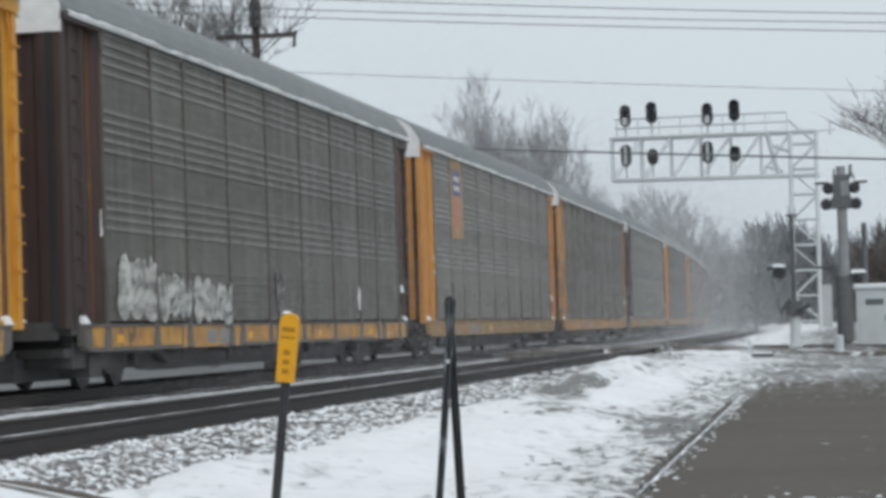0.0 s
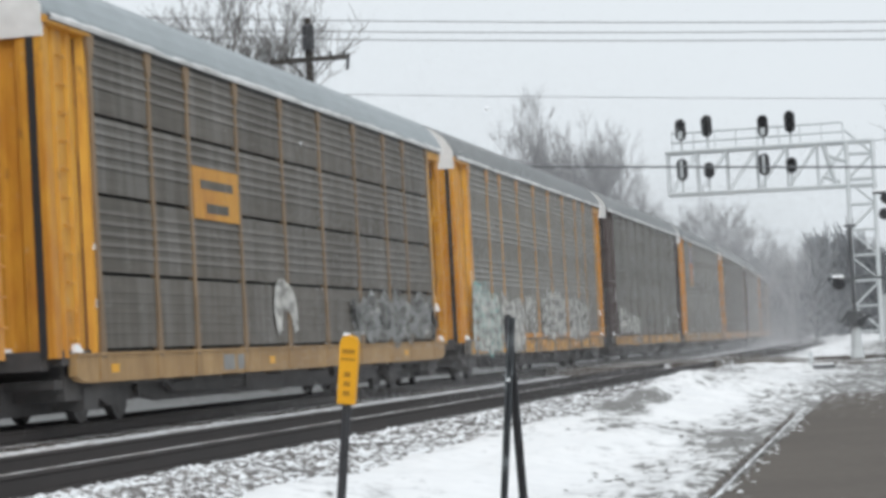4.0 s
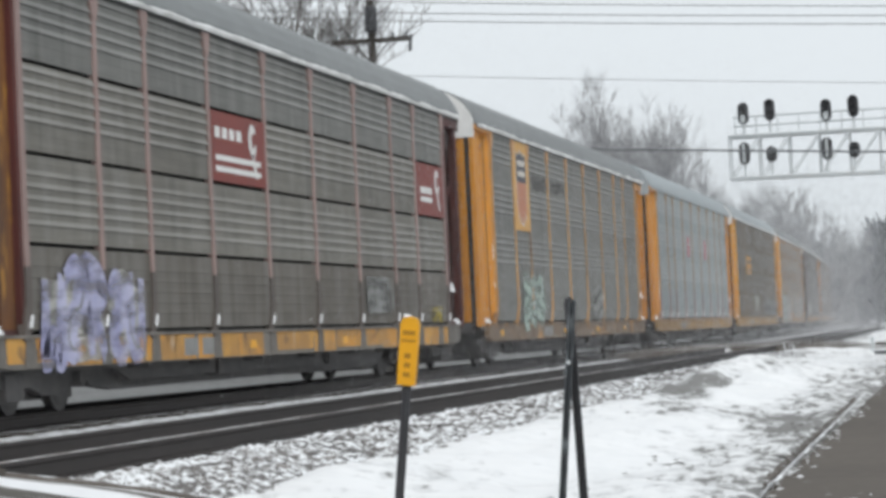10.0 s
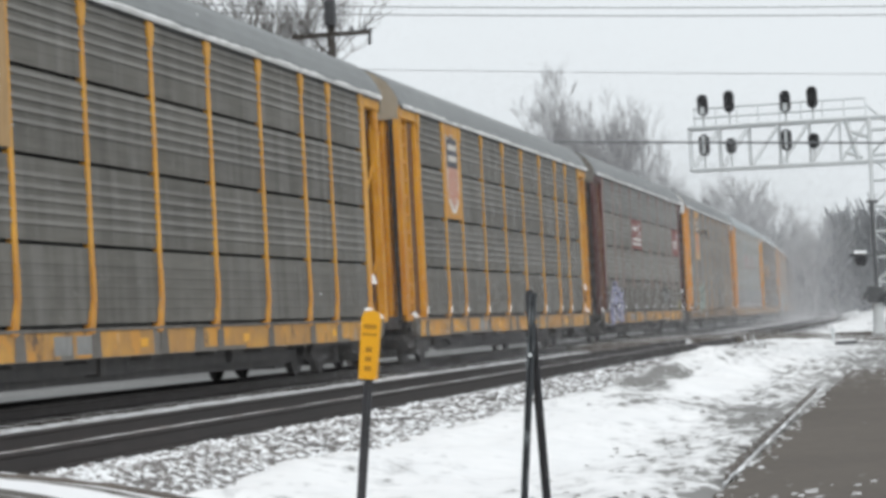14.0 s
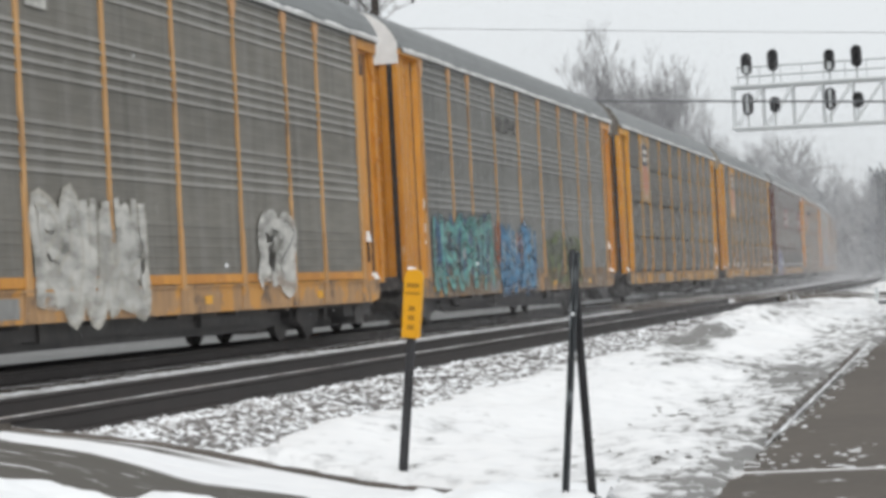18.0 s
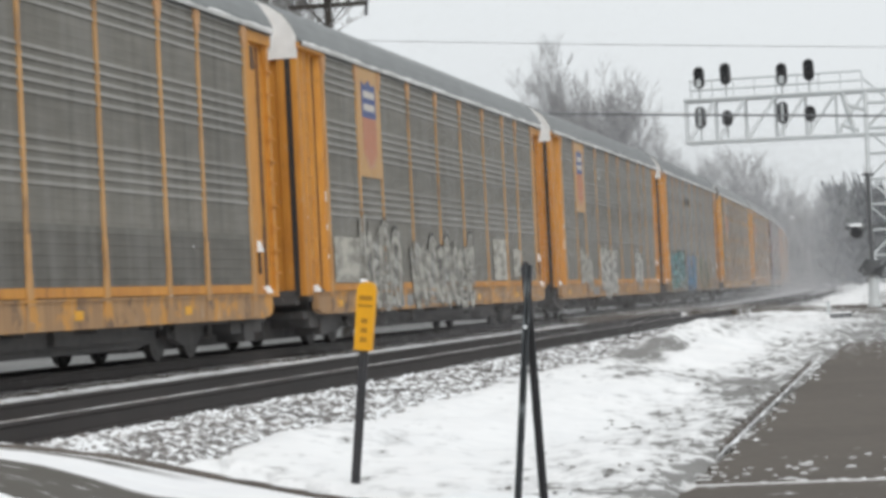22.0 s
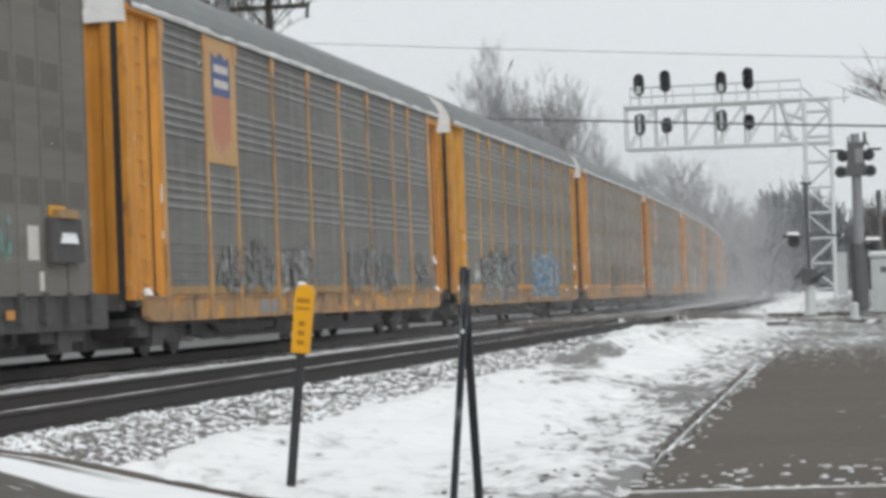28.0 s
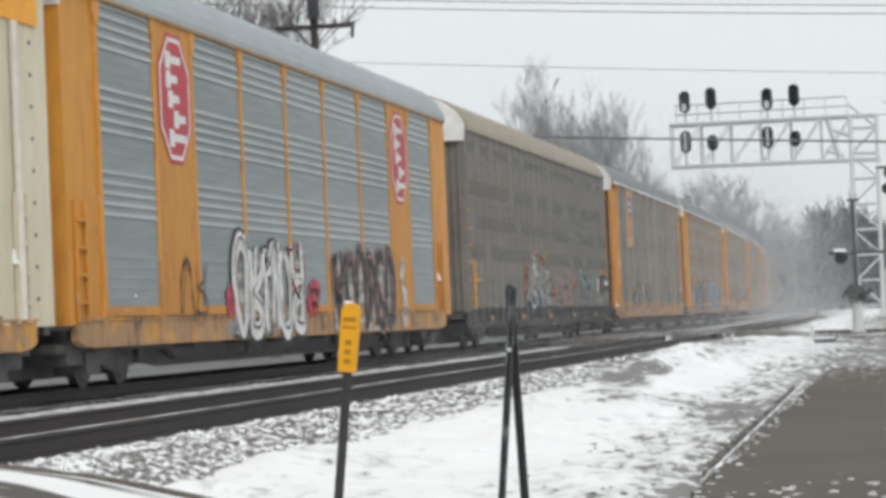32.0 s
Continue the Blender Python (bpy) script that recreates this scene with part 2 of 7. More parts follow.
for paint in (GREY, LIGHTGREY, DARKGREY, BROWNGREY):
    stained(paint, (0.33, 0.325, 0.3), 5.0, 0.62, 0.72, (1, 0.5, 0.9), 0.35)
    stained(paint, (0.27, 0.265, 0.25), 1.7, 0.46, 0.7, (1, 1.3, 0.16), 0.42)
    stained(paint, (0.06, 0.057, 0.05), 2.1, 0.54, 0.74, (1, 1.5, 0.12), 0.42)
for paint, amount in ((GREY, 0.28), (LIGHTGREY, 0.2), (DARKGREY, 0.16), (BROWNGREY, 0.1), (SILVER, 0.5)):
    dusted(paint, amount)
RAILSNOW = mat("thin_rail_snow", (0.75, 0.75, 0.75), (0.4, 0.36, 0.34), 0.8, scale=2.2, big=0.4, stretch=(1, 1, 1), lo=0.42, hi=0.6)
SNOWCAKE = mat("caked_snow", (0.84, 0.84, 0.83), (0.66, 0.66, 0.65), 0.85, scale=4, bump=0.4)
BLUE = mat("blue_sign_paint", (0.06, 0.09, 0.26), (0.09, 0.12, 0.24), 0.55, scale=6)
PALE = mat("pale_sign_paint", (0.7, 0.66, 0.6), (0.55, 0.52, 0.48), 0.6, scale=6)
REDPALE = mat("faded_red_stripe", (0.52, 0.22, 0.14), (0.45, 0.19, 0.12), 0.6, scale=6)
RED = mat("red_sign_paint", (0.5, 0.045, 0.06), (0.4, 0.05, 0.06), 0.5, scale=6)
SIGNMAROON = mat("maroon_sign_paint", (0.22, 0.045, 0.035), (0.17, 0.04, 0.033), 0.55, scale=6)
WHITE = mat("white_paint", (0.75, 0.75, 0.74), (0.62, 0.62, 0.6), 0.55, scale=6)
def sprayed(name, a, b, thin=0.3):
    """Worn spray paint: thin and flaked, so that the wall shows through."""
    m = mat(name, a, b, 0.6, scale=4, big=1.2, lo=0.4, hi=0.6)
    n, l = m.node_tree.nodes, m.node_tree.links
    tc = n.new("ShaderNodeTexCoord")
    mp = n.new("ShaderNodeMapping")
    mp.inputs["Scale"].default_value = (1, 0.42, 1.5)
    nz = n.new("ShaderNodeTexNoise")
    nz.inputs["Scale"].default_value, nz.inputs["Detail"].default_value = 3.2, 7
    l.new(tc.outputs["Object"], mp.inputs[0])
    l.new(mp.outputs[0], nz.inputs[0])
    r = n.new("ShaderNodeMapRange")
    r.inputs[1].default_value, r.inputs[2].default_value = 0.38, 0.58
    r.inputs[3].default_value, r.inputs[4].default_value = thin, 0.97
    l.new(nz.outputs[0], r.inputs[0])
    l.new(r.outputs[0], n["Principled BSDF"].inputs["Alpha"])
    return m


SPRAY = {
    "white": sprayed("pale_spray_paint", (0.62, 0.61, 0.57), (0.47, 0.465, 0.44), 0.45),
    "cream": sprayed("cream_flat_paint", (0.5, 0.48, 0.425), (0.41, 0.395, 0.35), 0.55),
    "grey": sprayed("grey_spray_paint", (0.27, 0.275, 0.27), (0.2, 0.2, 0.19)),
    "black": sprayed("black_spray_paint", (0.04, 0.04, 0.045), (0.07, 0.07, 0.07)),
    "lilac": sprayed("lilac_spray_paint", (0.5, 0.5, 0.66), (0.33, 0.33, 0.52)),
    "blue": sprayed("blue_spray_paint", (0.07, 0.22, 0.4), (0.14, 0.33, 0.5)),
    "teal": sprayed("teal_spray_paint", (0.12, 0.38, 0.35), (0.25, 0.5, 0.45)),
    "green": sprayed("olive_green_spray_paint", (0.17, 0.22, 0.05), (0.1, 0.13, 0.05)),
    "mint": sprayed("pale_mint_spray_paint", (0.42, 0.52, 0.46), (0.28, 0.34, 0.31)),
    "pink": sprayed("dusty_pink_spray_paint", (0.45, 0.3, 0.27), (0.33, 0.22, 0.2)),
    "rust": sprayed("orange_red_spray_paint", (0.4, 0.13, 0.06), (0.3, 0.11, 0.06)),
    "bright": sprayed("bright_white_spray_paint", (0.78, 0.78, 0.76), (0.66, 0.66, 0.64), 0.8),
    "pitch": sprayed("pitch_black_spray_paint", (0.03, 0.03, 0.034), (0.05, 0.05, 0.052), 0.75),
    "red": sprayed("red_spray_paint", (0.5, 0.05, 0.09), (0.4, 0.08, 0.1)),
    "navy": sprayed("dark_blue_spray_paint", (0.04, 0.1, 0.2), (0.07, 0.09, 0.12)),
    "haze": sprayed("blue_grey_spray_paint", (0.14, 0.16, 0.19), (0.2, 0.215, 0.235), 0.35),
    "sand": sprayed("yellow_spray_paint", (0.42, 0.33, 0.06), (0.3, 0.24, 0.07)),
}
STENCIL = sprayed("worn_dark_stencil", (0.1, 0.098, 0.094), (0.13, 0.128, 0.12), 0.05)
THINSPRAY = sprayed("thin_pale_overspray", (0.5, 0.49, 0.46), (0.36, 0.36, 0.34), 0.12)
RAIL = mat("rusty_rail_steel", (0.043, 0.036, 0.034), (0.030, 0.026, 0.025), 0.65, 0.2, 6, 0.8, (1, 0.3, 1), 0.1)
TIE = frosted("weathered_sleeper_wood", (0.075, 0.062, 0.052), (0.045, 0.04, 0.035), 0.55, 5, jitter=0.2)
STONE = frosted("ballast_stone", (0.27, 0.255, 0.246), (0.15, 0.143, 0.14), 0.5, 12, jitter=0.35, bump=0.3)
BALLAST = frosted("ballast_bed", (0.36, 0.352, 0.343), (0.2, 0.195, 0.192), 0.35, 7, (-10.9, 2.5, 1.5, 0.03), big=0.4, bump=0.9)
YARD = mat("snow_dusted_gravel", (0.2, 0.2, 0.197), (0.13, 0.13, 0.128), 0.9, scale=2, big=0.3, stretch=(1, 0.4, 1), bump=0.3)
SIGNYELLOW = mat("marker_yellow_plastic", (0.78, 0.39, 0.015), (0.66, 0.31, 0.015), 0.45, scale=8)
POSTBLACK = mat("marker_post_black", (0.035, 0.035, 0.038), (0.055, 0.055, 0.06), 0.6, scale=10)
POSTSTEEL = mat("snow_blown_steel_post", (0.06, 0.066, 0.072), (0.42, 0.46, 0.48), 0.6, 0.1, 6, 2.0, (1, 1, 0.8), jitter=0.05, lo=0.5, hi=0.62)
# Gantry steel and signal black lightened in colour for the distance haze.
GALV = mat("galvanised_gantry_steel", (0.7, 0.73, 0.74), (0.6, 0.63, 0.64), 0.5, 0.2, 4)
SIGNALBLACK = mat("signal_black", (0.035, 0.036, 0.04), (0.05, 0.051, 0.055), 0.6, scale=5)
CABINET = mat("grey_white_cabinet_paint", (0.55, 0.58, 0.59), (0.47, 0.5, 0.51), 0.5, scale=2)
WOOD = mat("weathered_pole_wood", (0.06, 0.052, 0.046), (0.04, 0.035, 0.03), 0.85, scale=8, stretch=(1, 1, 0.1))
BARK = frosted("grey_bark", (0.16, 0.145, 0.135), (0.11, 0.1, 0.095), 0.25, 3)
TWIG = mat("bare_twigs", (0.2, 0.19, 0.185), (0.15, 0.145, 0.14), 0.9, scale=0.6)
# Far wood greyed in its base colour to stand in for haze.
WOODTWIG = mat("hazed_far_wood", (0.18, 0.188, 0.2), (0.13, 0.137, 0.146), 0.95, scale=0.2)
FIELDPINK = mat("sun_faded_red_field", (0.52, 0.3, 0.19), (0.46, 0.26, 0.16), 0.6, scale=6)
# Distant twigs are painted pale in place of haze.
HAZETWIG = mat("hazed_far_twigs", (0.36, 0.36, 0.367), (0.28, 0.28, 0.286), 0.95, scale=0.3)
CABLE = mat("cable_rubber", (0.12, 0.127, 0.135), (0.16, 0.167, 0.175), 0.7)


# ---- building blocks ----
class Shape:
    """Collects boxes, prisms and tubes into one mesh."""

    def __init__(self):
        self.v, self.f = [], []

    def box(self, x0, x1, y0, y1, z0, z1, taper=0.0):
        b = len(self.v)
        for z, t in ((z0, 0.0), (z1, taper)):
            self.v += [(x0 + t, y0 + t, z), (x1 - t, y0 + t, z), (x1 - t, y1 - t, z), (x0 + t, y1 - t, z)]
        for q in ((3, 2, 1, 0), (4, 5, 6, 7), (0, 1, 5, 4), (1, 2, 6, 5), (2, 3, 7, 6), (3, 0, 4, 7)):
            self.f.append(tuple(b + i for i in q))
        return self

    def prism(self, loop, a, b, axis="y"):
        """A closed outline swept from a to b along an axis; the outline gives the other two coordinates in order."""
        base, n = len(self.v), len(loop)
        for c in (a, b):
            for p, q in loop:
                self.v.append({"x": (c, p, q), "y": (p, c, q), "z": (p, q, c)}[axis])
        self.f.append(tuple(base + i for i in range(n))[::-1])
        self.f.append(tuple(base + n + i for i in range(n)))
        for i in range(n):
            j = (i + 1) % n
            self.f.append((base + i, base + j, base + n + j, base + n + i))
        return self

    def sheet(self, line, a, b, axis="y"):
        """An open outline swept from a to b."""
        base, n = len(self.v), len(line)
        for c in (a, b):
            for p, q in line:
                self.v.append({"x": (c, p, q), "y": (p, c, q), "z": (p, q, c)}[axis])
        for i in range(n - 1):
            self.f.append((base + i, base + i + 1, base + n + i + 1, base + n + i))
        return self

    def tube(self, points, radii, sides=8, caps=True):
        base = len(self.v)
        pts = [Vector(p) for p in points]
        for i, p in enumerate(pts):
            d = (pts[min(i + 1, len(pts) - 1)] - pts[max(i - 1, 0)]).normalized()
            u = d.cross(Vector((0.13, 0.31, 0.94)) if abs(d.z) < 0.9 else Vector((1, 0.1, 0))).normalized()
            w = d.cross(u)
            r = radii[i] if hasattr(radii, "__len__") else radii
            for k in range(sides):
                a = 2 * math.pi * k / sides
                self.v.append(tuple(p + u * (r * math.cos(a)) + w * (r * math.sin(a))))
        for i in range(len(pts) - 1):
            for k in range(sides):
                a, b = base + i * sides, base + (i + 1) * sides
                k2 = (k + 1) % sides
                self.f.append((a + k, a + k2, b + k2, b + k))
        if caps:
            self.f.append(tuple(base + k for k in range(sides))[::-1])
            e = base + (len(pts) - 1) * sides
            self.f.append(tuple(e + k for k in range(sides)))
        return self

    def bar(self, p, q, w):
        return self.tube([p, q], w, 4)

    def mesh(self, name, smooth=False):
        me = bpy.data.meshes.new(name)
        me.from_pydata(self.v, [], self.f)
        me.materials.append(None)
        if smooth:
            me.polygons.foreach_set("use_smooth", [True] * len(me.polygons))
        me.update()
        return me


def dressed(ob, material):
    ob.material_slots[0].link = "OBJECT"
    ob.material_slots[0].material = material
    return ob


def part(name, shape, material, parent=None, label="", m=None, smooth=False):
    """One mesh object from a Shape or a shared mesh."""
    me = shape.mesh(name, smooth) if isinstance(shape, Shape) else shape
    ob = dressed(new(name, me), material)
    if parent:
        ob.parent = parent
    if m:
        ob.matrix_basis = m
    if label:
        ob["label"] = label
    return ob


def thing(name, label, category, group="", kind="", at=None):
    e = new(name)
    e.empty_display_size = 0.3
    if at:
        e.matrix_basis = at
    return tagged(e, label, category, group, kind)


BEND, RADIUS, TRAIN_X, NEAR_X = 80.0, 3300.0, -12.5, -7.42


def bend(s):
    """How far the line has swung to the left at s metres."""
    return -max(0.0, s - BEND) ** 2 / (2 * RADIUS)


def smooth01(a, b, x):
    t = min(1.0, max(0.0, (x - a) / (b - a)))
    return t * t * (3 - 2 * t)


def along(x, xs, zs):
    """Straight stretches from knot to knot."""
    return float(np.interp(x, xs, zs))


# ---- ground ----
def road_edge(x):
    """The far edge of the near crossing road."""
    return along(x, (-6.6, -5.65, -5.0, -4.15, -3.5, -2.95, -1.6, 3.0), (16.6, 17.2, 17.55, 17.2, 16.6, 15.85, 14.7, 11.5))


def lot_edge(y):
    """The ragged side of the asphalt next to the snow."""
    return -1.82 - 0.0125 * (y - 18) + 0.06 * noise.noise((y * 1.9, 2.2, 0)) + 0.03 * noise.noise((y * 6, 5.2, 0))


def ground_z(x, y):
    side = x - bend(y)
    near = -0.6 + 0.16 * smooth01(-3.0, -5.3, side)
    if side < -5.3:
        near = -0.44 - 0.02 * smooth01(-5.3, -6.3, side)
    far = -0.34
    z = near + (far - near) * (smooth01(48, 80, y) if x < -2.6 else smooth01(58, 82, y))
    # pushed-up snow beside the track
    heap = math.exp(-((x + 5.0) / (0.75 if x < -5.0 else 1.1)) ** 2 - ((y - 53) / (6.5 if y < 53 else 11.0)) ** 2)
    z += 0.42 * heap * (1 + 0.25 * noise.noise((x * 1.3, y * 0.25, 6.0)))
    # furrows down the face of the heap
    z -= 0.3 * heap * smooth01(-4.2, -4.8, x) * smooth01(54, 50, y) * max(0.0, noise.noise((x * 3.4 + y * 0.12, y * 0.1, 3.0)))
    z += 0.16 * math.exp(-((x + 4.3) / 0.9) ** 2 - ((y - 36) / 9.0) ** 2)
    z += 0.1 * math.exp(-((x + 5.3) / 0.4) ** 2) * smooth01(15, 18, y) * smooth01(75, 60, y)
    if 30 < y < 75 and -5.6 < x < -2.4:
        z += 0.09 * noise.noise((x * 1.5 + y * 0.2, y * 0.36, 8.0)) * smooth01(30, 42, y) * smooth01(75, 62, y)
    if 18 < y < 60 and x < -1.9:
        z += 0.045 * noise.noise((x * 0.8 + 0.3 * y, y * 0.75, 12.0))
    edge = lot_edge(y)
    if x > edge - 0.3 and y < 57:
        z = z - 0.09 * smooth01(edge - 0.3, edge, x) * smooth01(57, 54, y)
    z += 0.42 * smooth01(98, 106, y) * smooth01(-6.0, -4.6, side)
    if -8 < x < 6 and 10 < y < 130:
        soft = 0.4 if x > edge and y < 57 else 1.0
        z += soft * (0.075 * noise.noise((x * 0.9, y * 0.35, 1.0)) + 0.035 * noise.noise((x * 3.1, y * 1.3, 4.0)))
        z += 0.025 * soft * noise.noise((x * 7, y * 3.5, 9.0)) * smooth01(60, 30, y)
        if x < 3 and y < road_edge(x) + 0.4:
            z = min(z, crossing_fall(x) - 0.12)
    elif side < -18:
        z += 0.2 * noise.noise((x * 0.06, y * 0.06, 2.0)) - 0.55 * smooth01(-75, -64, side)
    return z


def crossing_fall(x):
    """Height of the near crossing road, which climbs to the rails."""
    return along(x, (-6.6, -5.65, -5.0, -4.15, -3.0, -2.0), (-0.03, -0.214, -0.405, -0.545, -0.587, -0.63))


def grid_mesh(name, xs, ys, fz):
    nx, ny = len(xs), len(ys)
    v = [(x, y, fz(x, y)) for y in ys for x in xs]
    f = [(j * nx + i, j * nx + i + 1, (j + 1) * nx + i + 1, (j + 1) * nx + i) for j in range(ny - 1) for i in range(nx - 1)]
    me = bpy.data.meshes.new(name)
    me.from_pydata(v, [], f)
    me.materials.append(None)
    me.polygons.foreach_set("use_smooth", [True] * len(me.polygons))
    return me


def snow_ground_material():
    """Wind-packed snow with gravel, dead grass and tracks showing through in patches."""
    m = mat("trodden_snow", (0.89, 0.895, 0.9), (0.8, 0.81, 0.82), 0.85, scale=4, big=0.5, bump=0.35, spec=0.2)
    n, l = m.node_tree.nodes, m.node_tree.links
    p = n["Principled BSDF"]
    src = p.inputs["Base Color"].links[0].from_socket
    tc = n.new("ShaderNodeTexCoord")
    mp = n.new("ShaderNodeMapping")
    mp.inputs["Scale"].default_value = (1.0, 0.42, 1.0)
    l.new(tc.outputs["Object"], mp.inputs[0])
    fine = n.new("ShaderNodeTexNoise")
    fine.inputs["Scale"].default_value, fine.inputs["Detail"].default_value = 5.0, 9
    fine.inputs["Roughness"].default_value = 0.64
    wide = n.new("ShaderNodeTexNoise")
    wide.inputs["Scale"].default_value, wide.inputs["Detail"].default_value = 0.9, 4
    l.new(mp.outputs[0], fine.inputs[0])
    l.new(mp.outputs[0], wide.inputs[0])
    # more bare patches near the asphalt than along the track
    sep = n.new("ShaderNodeSeparateXYZ")
    l.new(tc.outputs["Object"], sep.inputs[0])
    lean = n.new("ShaderNodeMapRange")
    lean.inputs[1].default_value, lean.inputs[2].default_value = -4.0, -2.0
    lean.inputs[3].default_value, lean.inputs[4].default_value = -0.21, 0.15
    l.new(sep.outputs[0], lean.inputs[0])
    s1 = n.new("ShaderNodeMath")
    s1.operation = "MULTIPLY_ADD"
    s1.inputs[1].default_value = 0.6
    l.new(wide.outputs[0], s1.inputs[0])
    # and more again some way along the asphalt
    mid = n.new("ShaderNodeMapRange")
    mid.inputs[1].default_value, mid.inputs[2].default_value, mid.inputs[4].default_value = 28.0, 38.0, 0.09
    l.new(sep.outputs[1], mid.inputs[0])
    more = n.new("ShaderNodeMath")
    l.new(lean.outputs[0], more.inputs[0])
    l.new(mid.outputs[0], more.inputs[1])
    l.new(more.outputs[0], s1.inputs[2])
    s2 = n.new("ShaderNodeMath")
    rough = n.new("ShaderNodeMath")
    rough.operation = "MULTIPLY_ADD"
    rough.inputs[1].default_value, rough.inputs[2].default_value = 1.6, -0.3
    l.new(fine.outputs[0], rough.inputs[0])
    l.new(rough.outputs[0], s2.inputs[0])
    # little snow holds on the steeper sides of heaps and ruts
    geo = n.new("ShaderNodeNewGeometry")
    nrm = n.new("ShaderNodeSeparateXYZ")
    l.new(geo.outputs["Normal"], nrm.inputs[0])
    steep = n.new("ShaderNodeMapRange")
    steep.inputs[1].default_value, steep.inputs[2].default_value, steep.inputs[4].default_value = 0.985, 0.9, 0.2
    l.new(nrm.outputs[2], steep.inputs[0])
    both = n.new("ShaderNodeMath")
    l.new(s1.outputs[0], both.inputs[0])
    l.new(steep.outputs[0], both.inputs[1])
    # bared and shade-darkened furrows of the heap, scraped strip by the kerb, clean lee
    held = both.outputs[0]
    for cx, cy, rx, ry, amount in ((-5.05, 43.5, 0.5, 4.5, 0.44), (-4.0, 46.0, 0.65, 9.0, -0.3), (-4.55, 40.0, 0.3, 2.2, 0.3), (-2.75, 34.5, 0.6, 4.5, 0.24), (-2.6, 21.0, 0.8, 5.0, -0.05), (-3.9, 27.0, 1.0, 7.0, -0.1), (-5.35, 37.5, 0.3, 2.5, 0.36), (-4.3, 35.0, 0.5, 1.6, 0.2)):
        gap = n.new("ShaderNodeMapping")
        gap.inputs["Location"].default_value, gap.inputs["Scale"].default_value = (-cx / rx, -cy / ry, 0), (1 / rx, 1 / ry, 0)
        l.new(tc.outputs["Object"], gap.inputs[0])
        far = n.new("ShaderNodeVectorMath")
        far.operation = "LENGTH"
        l.new(gap.outputs[0], far.inputs[0])
        here = n.new("ShaderNodeMapRange")
        here.inputs[1].default_value, here.inputs[2].default_value, here.inputs[3].default_value, here.inputs[4].default_value = 0.5, 1.1, amount, 0.0
        l.new(far.outputs["Value"], here.inputs[0])
        plus = n.new("ShaderNodeMath")
        l.new(held, plus.inputs[0])
        l.new(here.outputs[0], plus.inputs[1])
        held = plus.outputs[0]
    l.new(held, s2.inputs[1])
    r = n.new("ShaderNodeMapRange")
    r.inputs[1].default_value, r.inputs[2].default_value = 0.9, 0.97
    r.inputs[4].default_value = 0.92
    l.new(s2.outputs[0], r.inputs[0])
    soil = n.new("ShaderNodeMixRGB")
    soil.inputs[1].default_value, soil.inputs[2].default_value = (0.11, 0.105, 0.1, 1), (0.27, 0.268, 0.26, 1)
    l.new(fine.outputs[0], soil.inputs[0])
    mx = n.new("ShaderNodeMixRGB")
    l.new(r.outputs[0], mx.inputs[0])
    # grey slush round the bare patches, spread wider to imitate the relief's shading
    r0 = n.new("ShaderNodeMapRange")
    r0.inputs[1].default_value, r0.inputs[2].default_value, r0.inputs[4].default_value = 0.66, 0.92, 0.8
    l.new(s2.outputs[0], r0.inputs[0])
    slush = n.new("ShaderNodeMixRGB")
    slush.inputs[2].default_value = (0.52, 0.525, 0.53, 1)
    l.new(r0.outputs[0], slush.inputs[0])
    l.new(src, slush.inputs[1])
    l.new(slush.outputs[0], mx.inputs[1])
    l.new(soil.outputs[0], mx.inputs[2])
    l.new(mx.outputs[0], p.inputs["Base Color"])
    return m


def asphalt_material(name, snow_amount, stretch, drift=0.0):
    """Grey-brown asphalt with blown snow lying in thin streaks."""
    m = mat(name, (0.116, 0.1, 0.085), (0.088, 0.076, 0.065), 0.85, scale=9, big=0.4, bump=0.25)
    n, l = m.node_tree.nodes, m.node_tree.links
    p = n["Principled BSDF"]
    src = p.inputs["Base Color"].links[0].from_socket
    tc = n.new("ShaderNodeTexCoord")
    mp = n.new("ShaderNodeMapping")
    mp.inputs["Scale"].default_value = stretch
    nz = n.new("ShaderNodeTexNoise")
    nz.inputs["Scale"].default_value, nz.inputs["Detail"].default_value = 1.6, 8
    l.new(tc.outputs["Object"], mp.inputs[0])
    l.new(mp.outputs[0], nz.inputs[0])
    r = n.new("ShaderNodeMapRange")
    r.inputs[1].default_value, r.inputs[2].default_value = 0.66 - snow_amount, 0.74 - snow_amount
    # snow drifts thicker towards the crossing road
    sep = n.new("ShaderNodeSeparateXYZ")
    l.new(tc.outputs["Object"], sep.inputs[0])
    dr = n.new("ShaderNodeMapRange")
    dr.inputs[1].default_value, dr.inputs[2].default_value = 24.0, 17.5
    dr.inputs[4].default_value = drift
    l.new(sep.outputs[1], dr.inputs[0])
    far = n.new("ShaderNodeMapRange")
    far.inputs[1].default_value, far.inputs[2].default_value = 38.0, 57.0
    far.inputs[4].default_value = drift * 3.2
    l.new(sep.outputs[1], far.inputs[0])
    both = n.new("ShaderNodeMath")
    l.new(dr.outputs[0], both.inputs[0])
    l.new(far.outputs[0], both.inputs[1])
    su = n.new("ShaderNodeMath")
    l.new(nz.outputs[0], su.inputs[0])
    l.new(both.outputs[0], su.inputs[1])
    l.new(su.outputs[0], r.inputs[0])
    mx = n.new("ShaderNodeMixRGB")
    mx.inputs[2].default_value = (0.78, 0.79, 0.8, 1)
    l.new(r.outputs[0], mx.inputs[0])
    l.new(src, mx.inputs[1])
    l.new(mx.outputs[0], p.inputs["Base Color"])
    return m


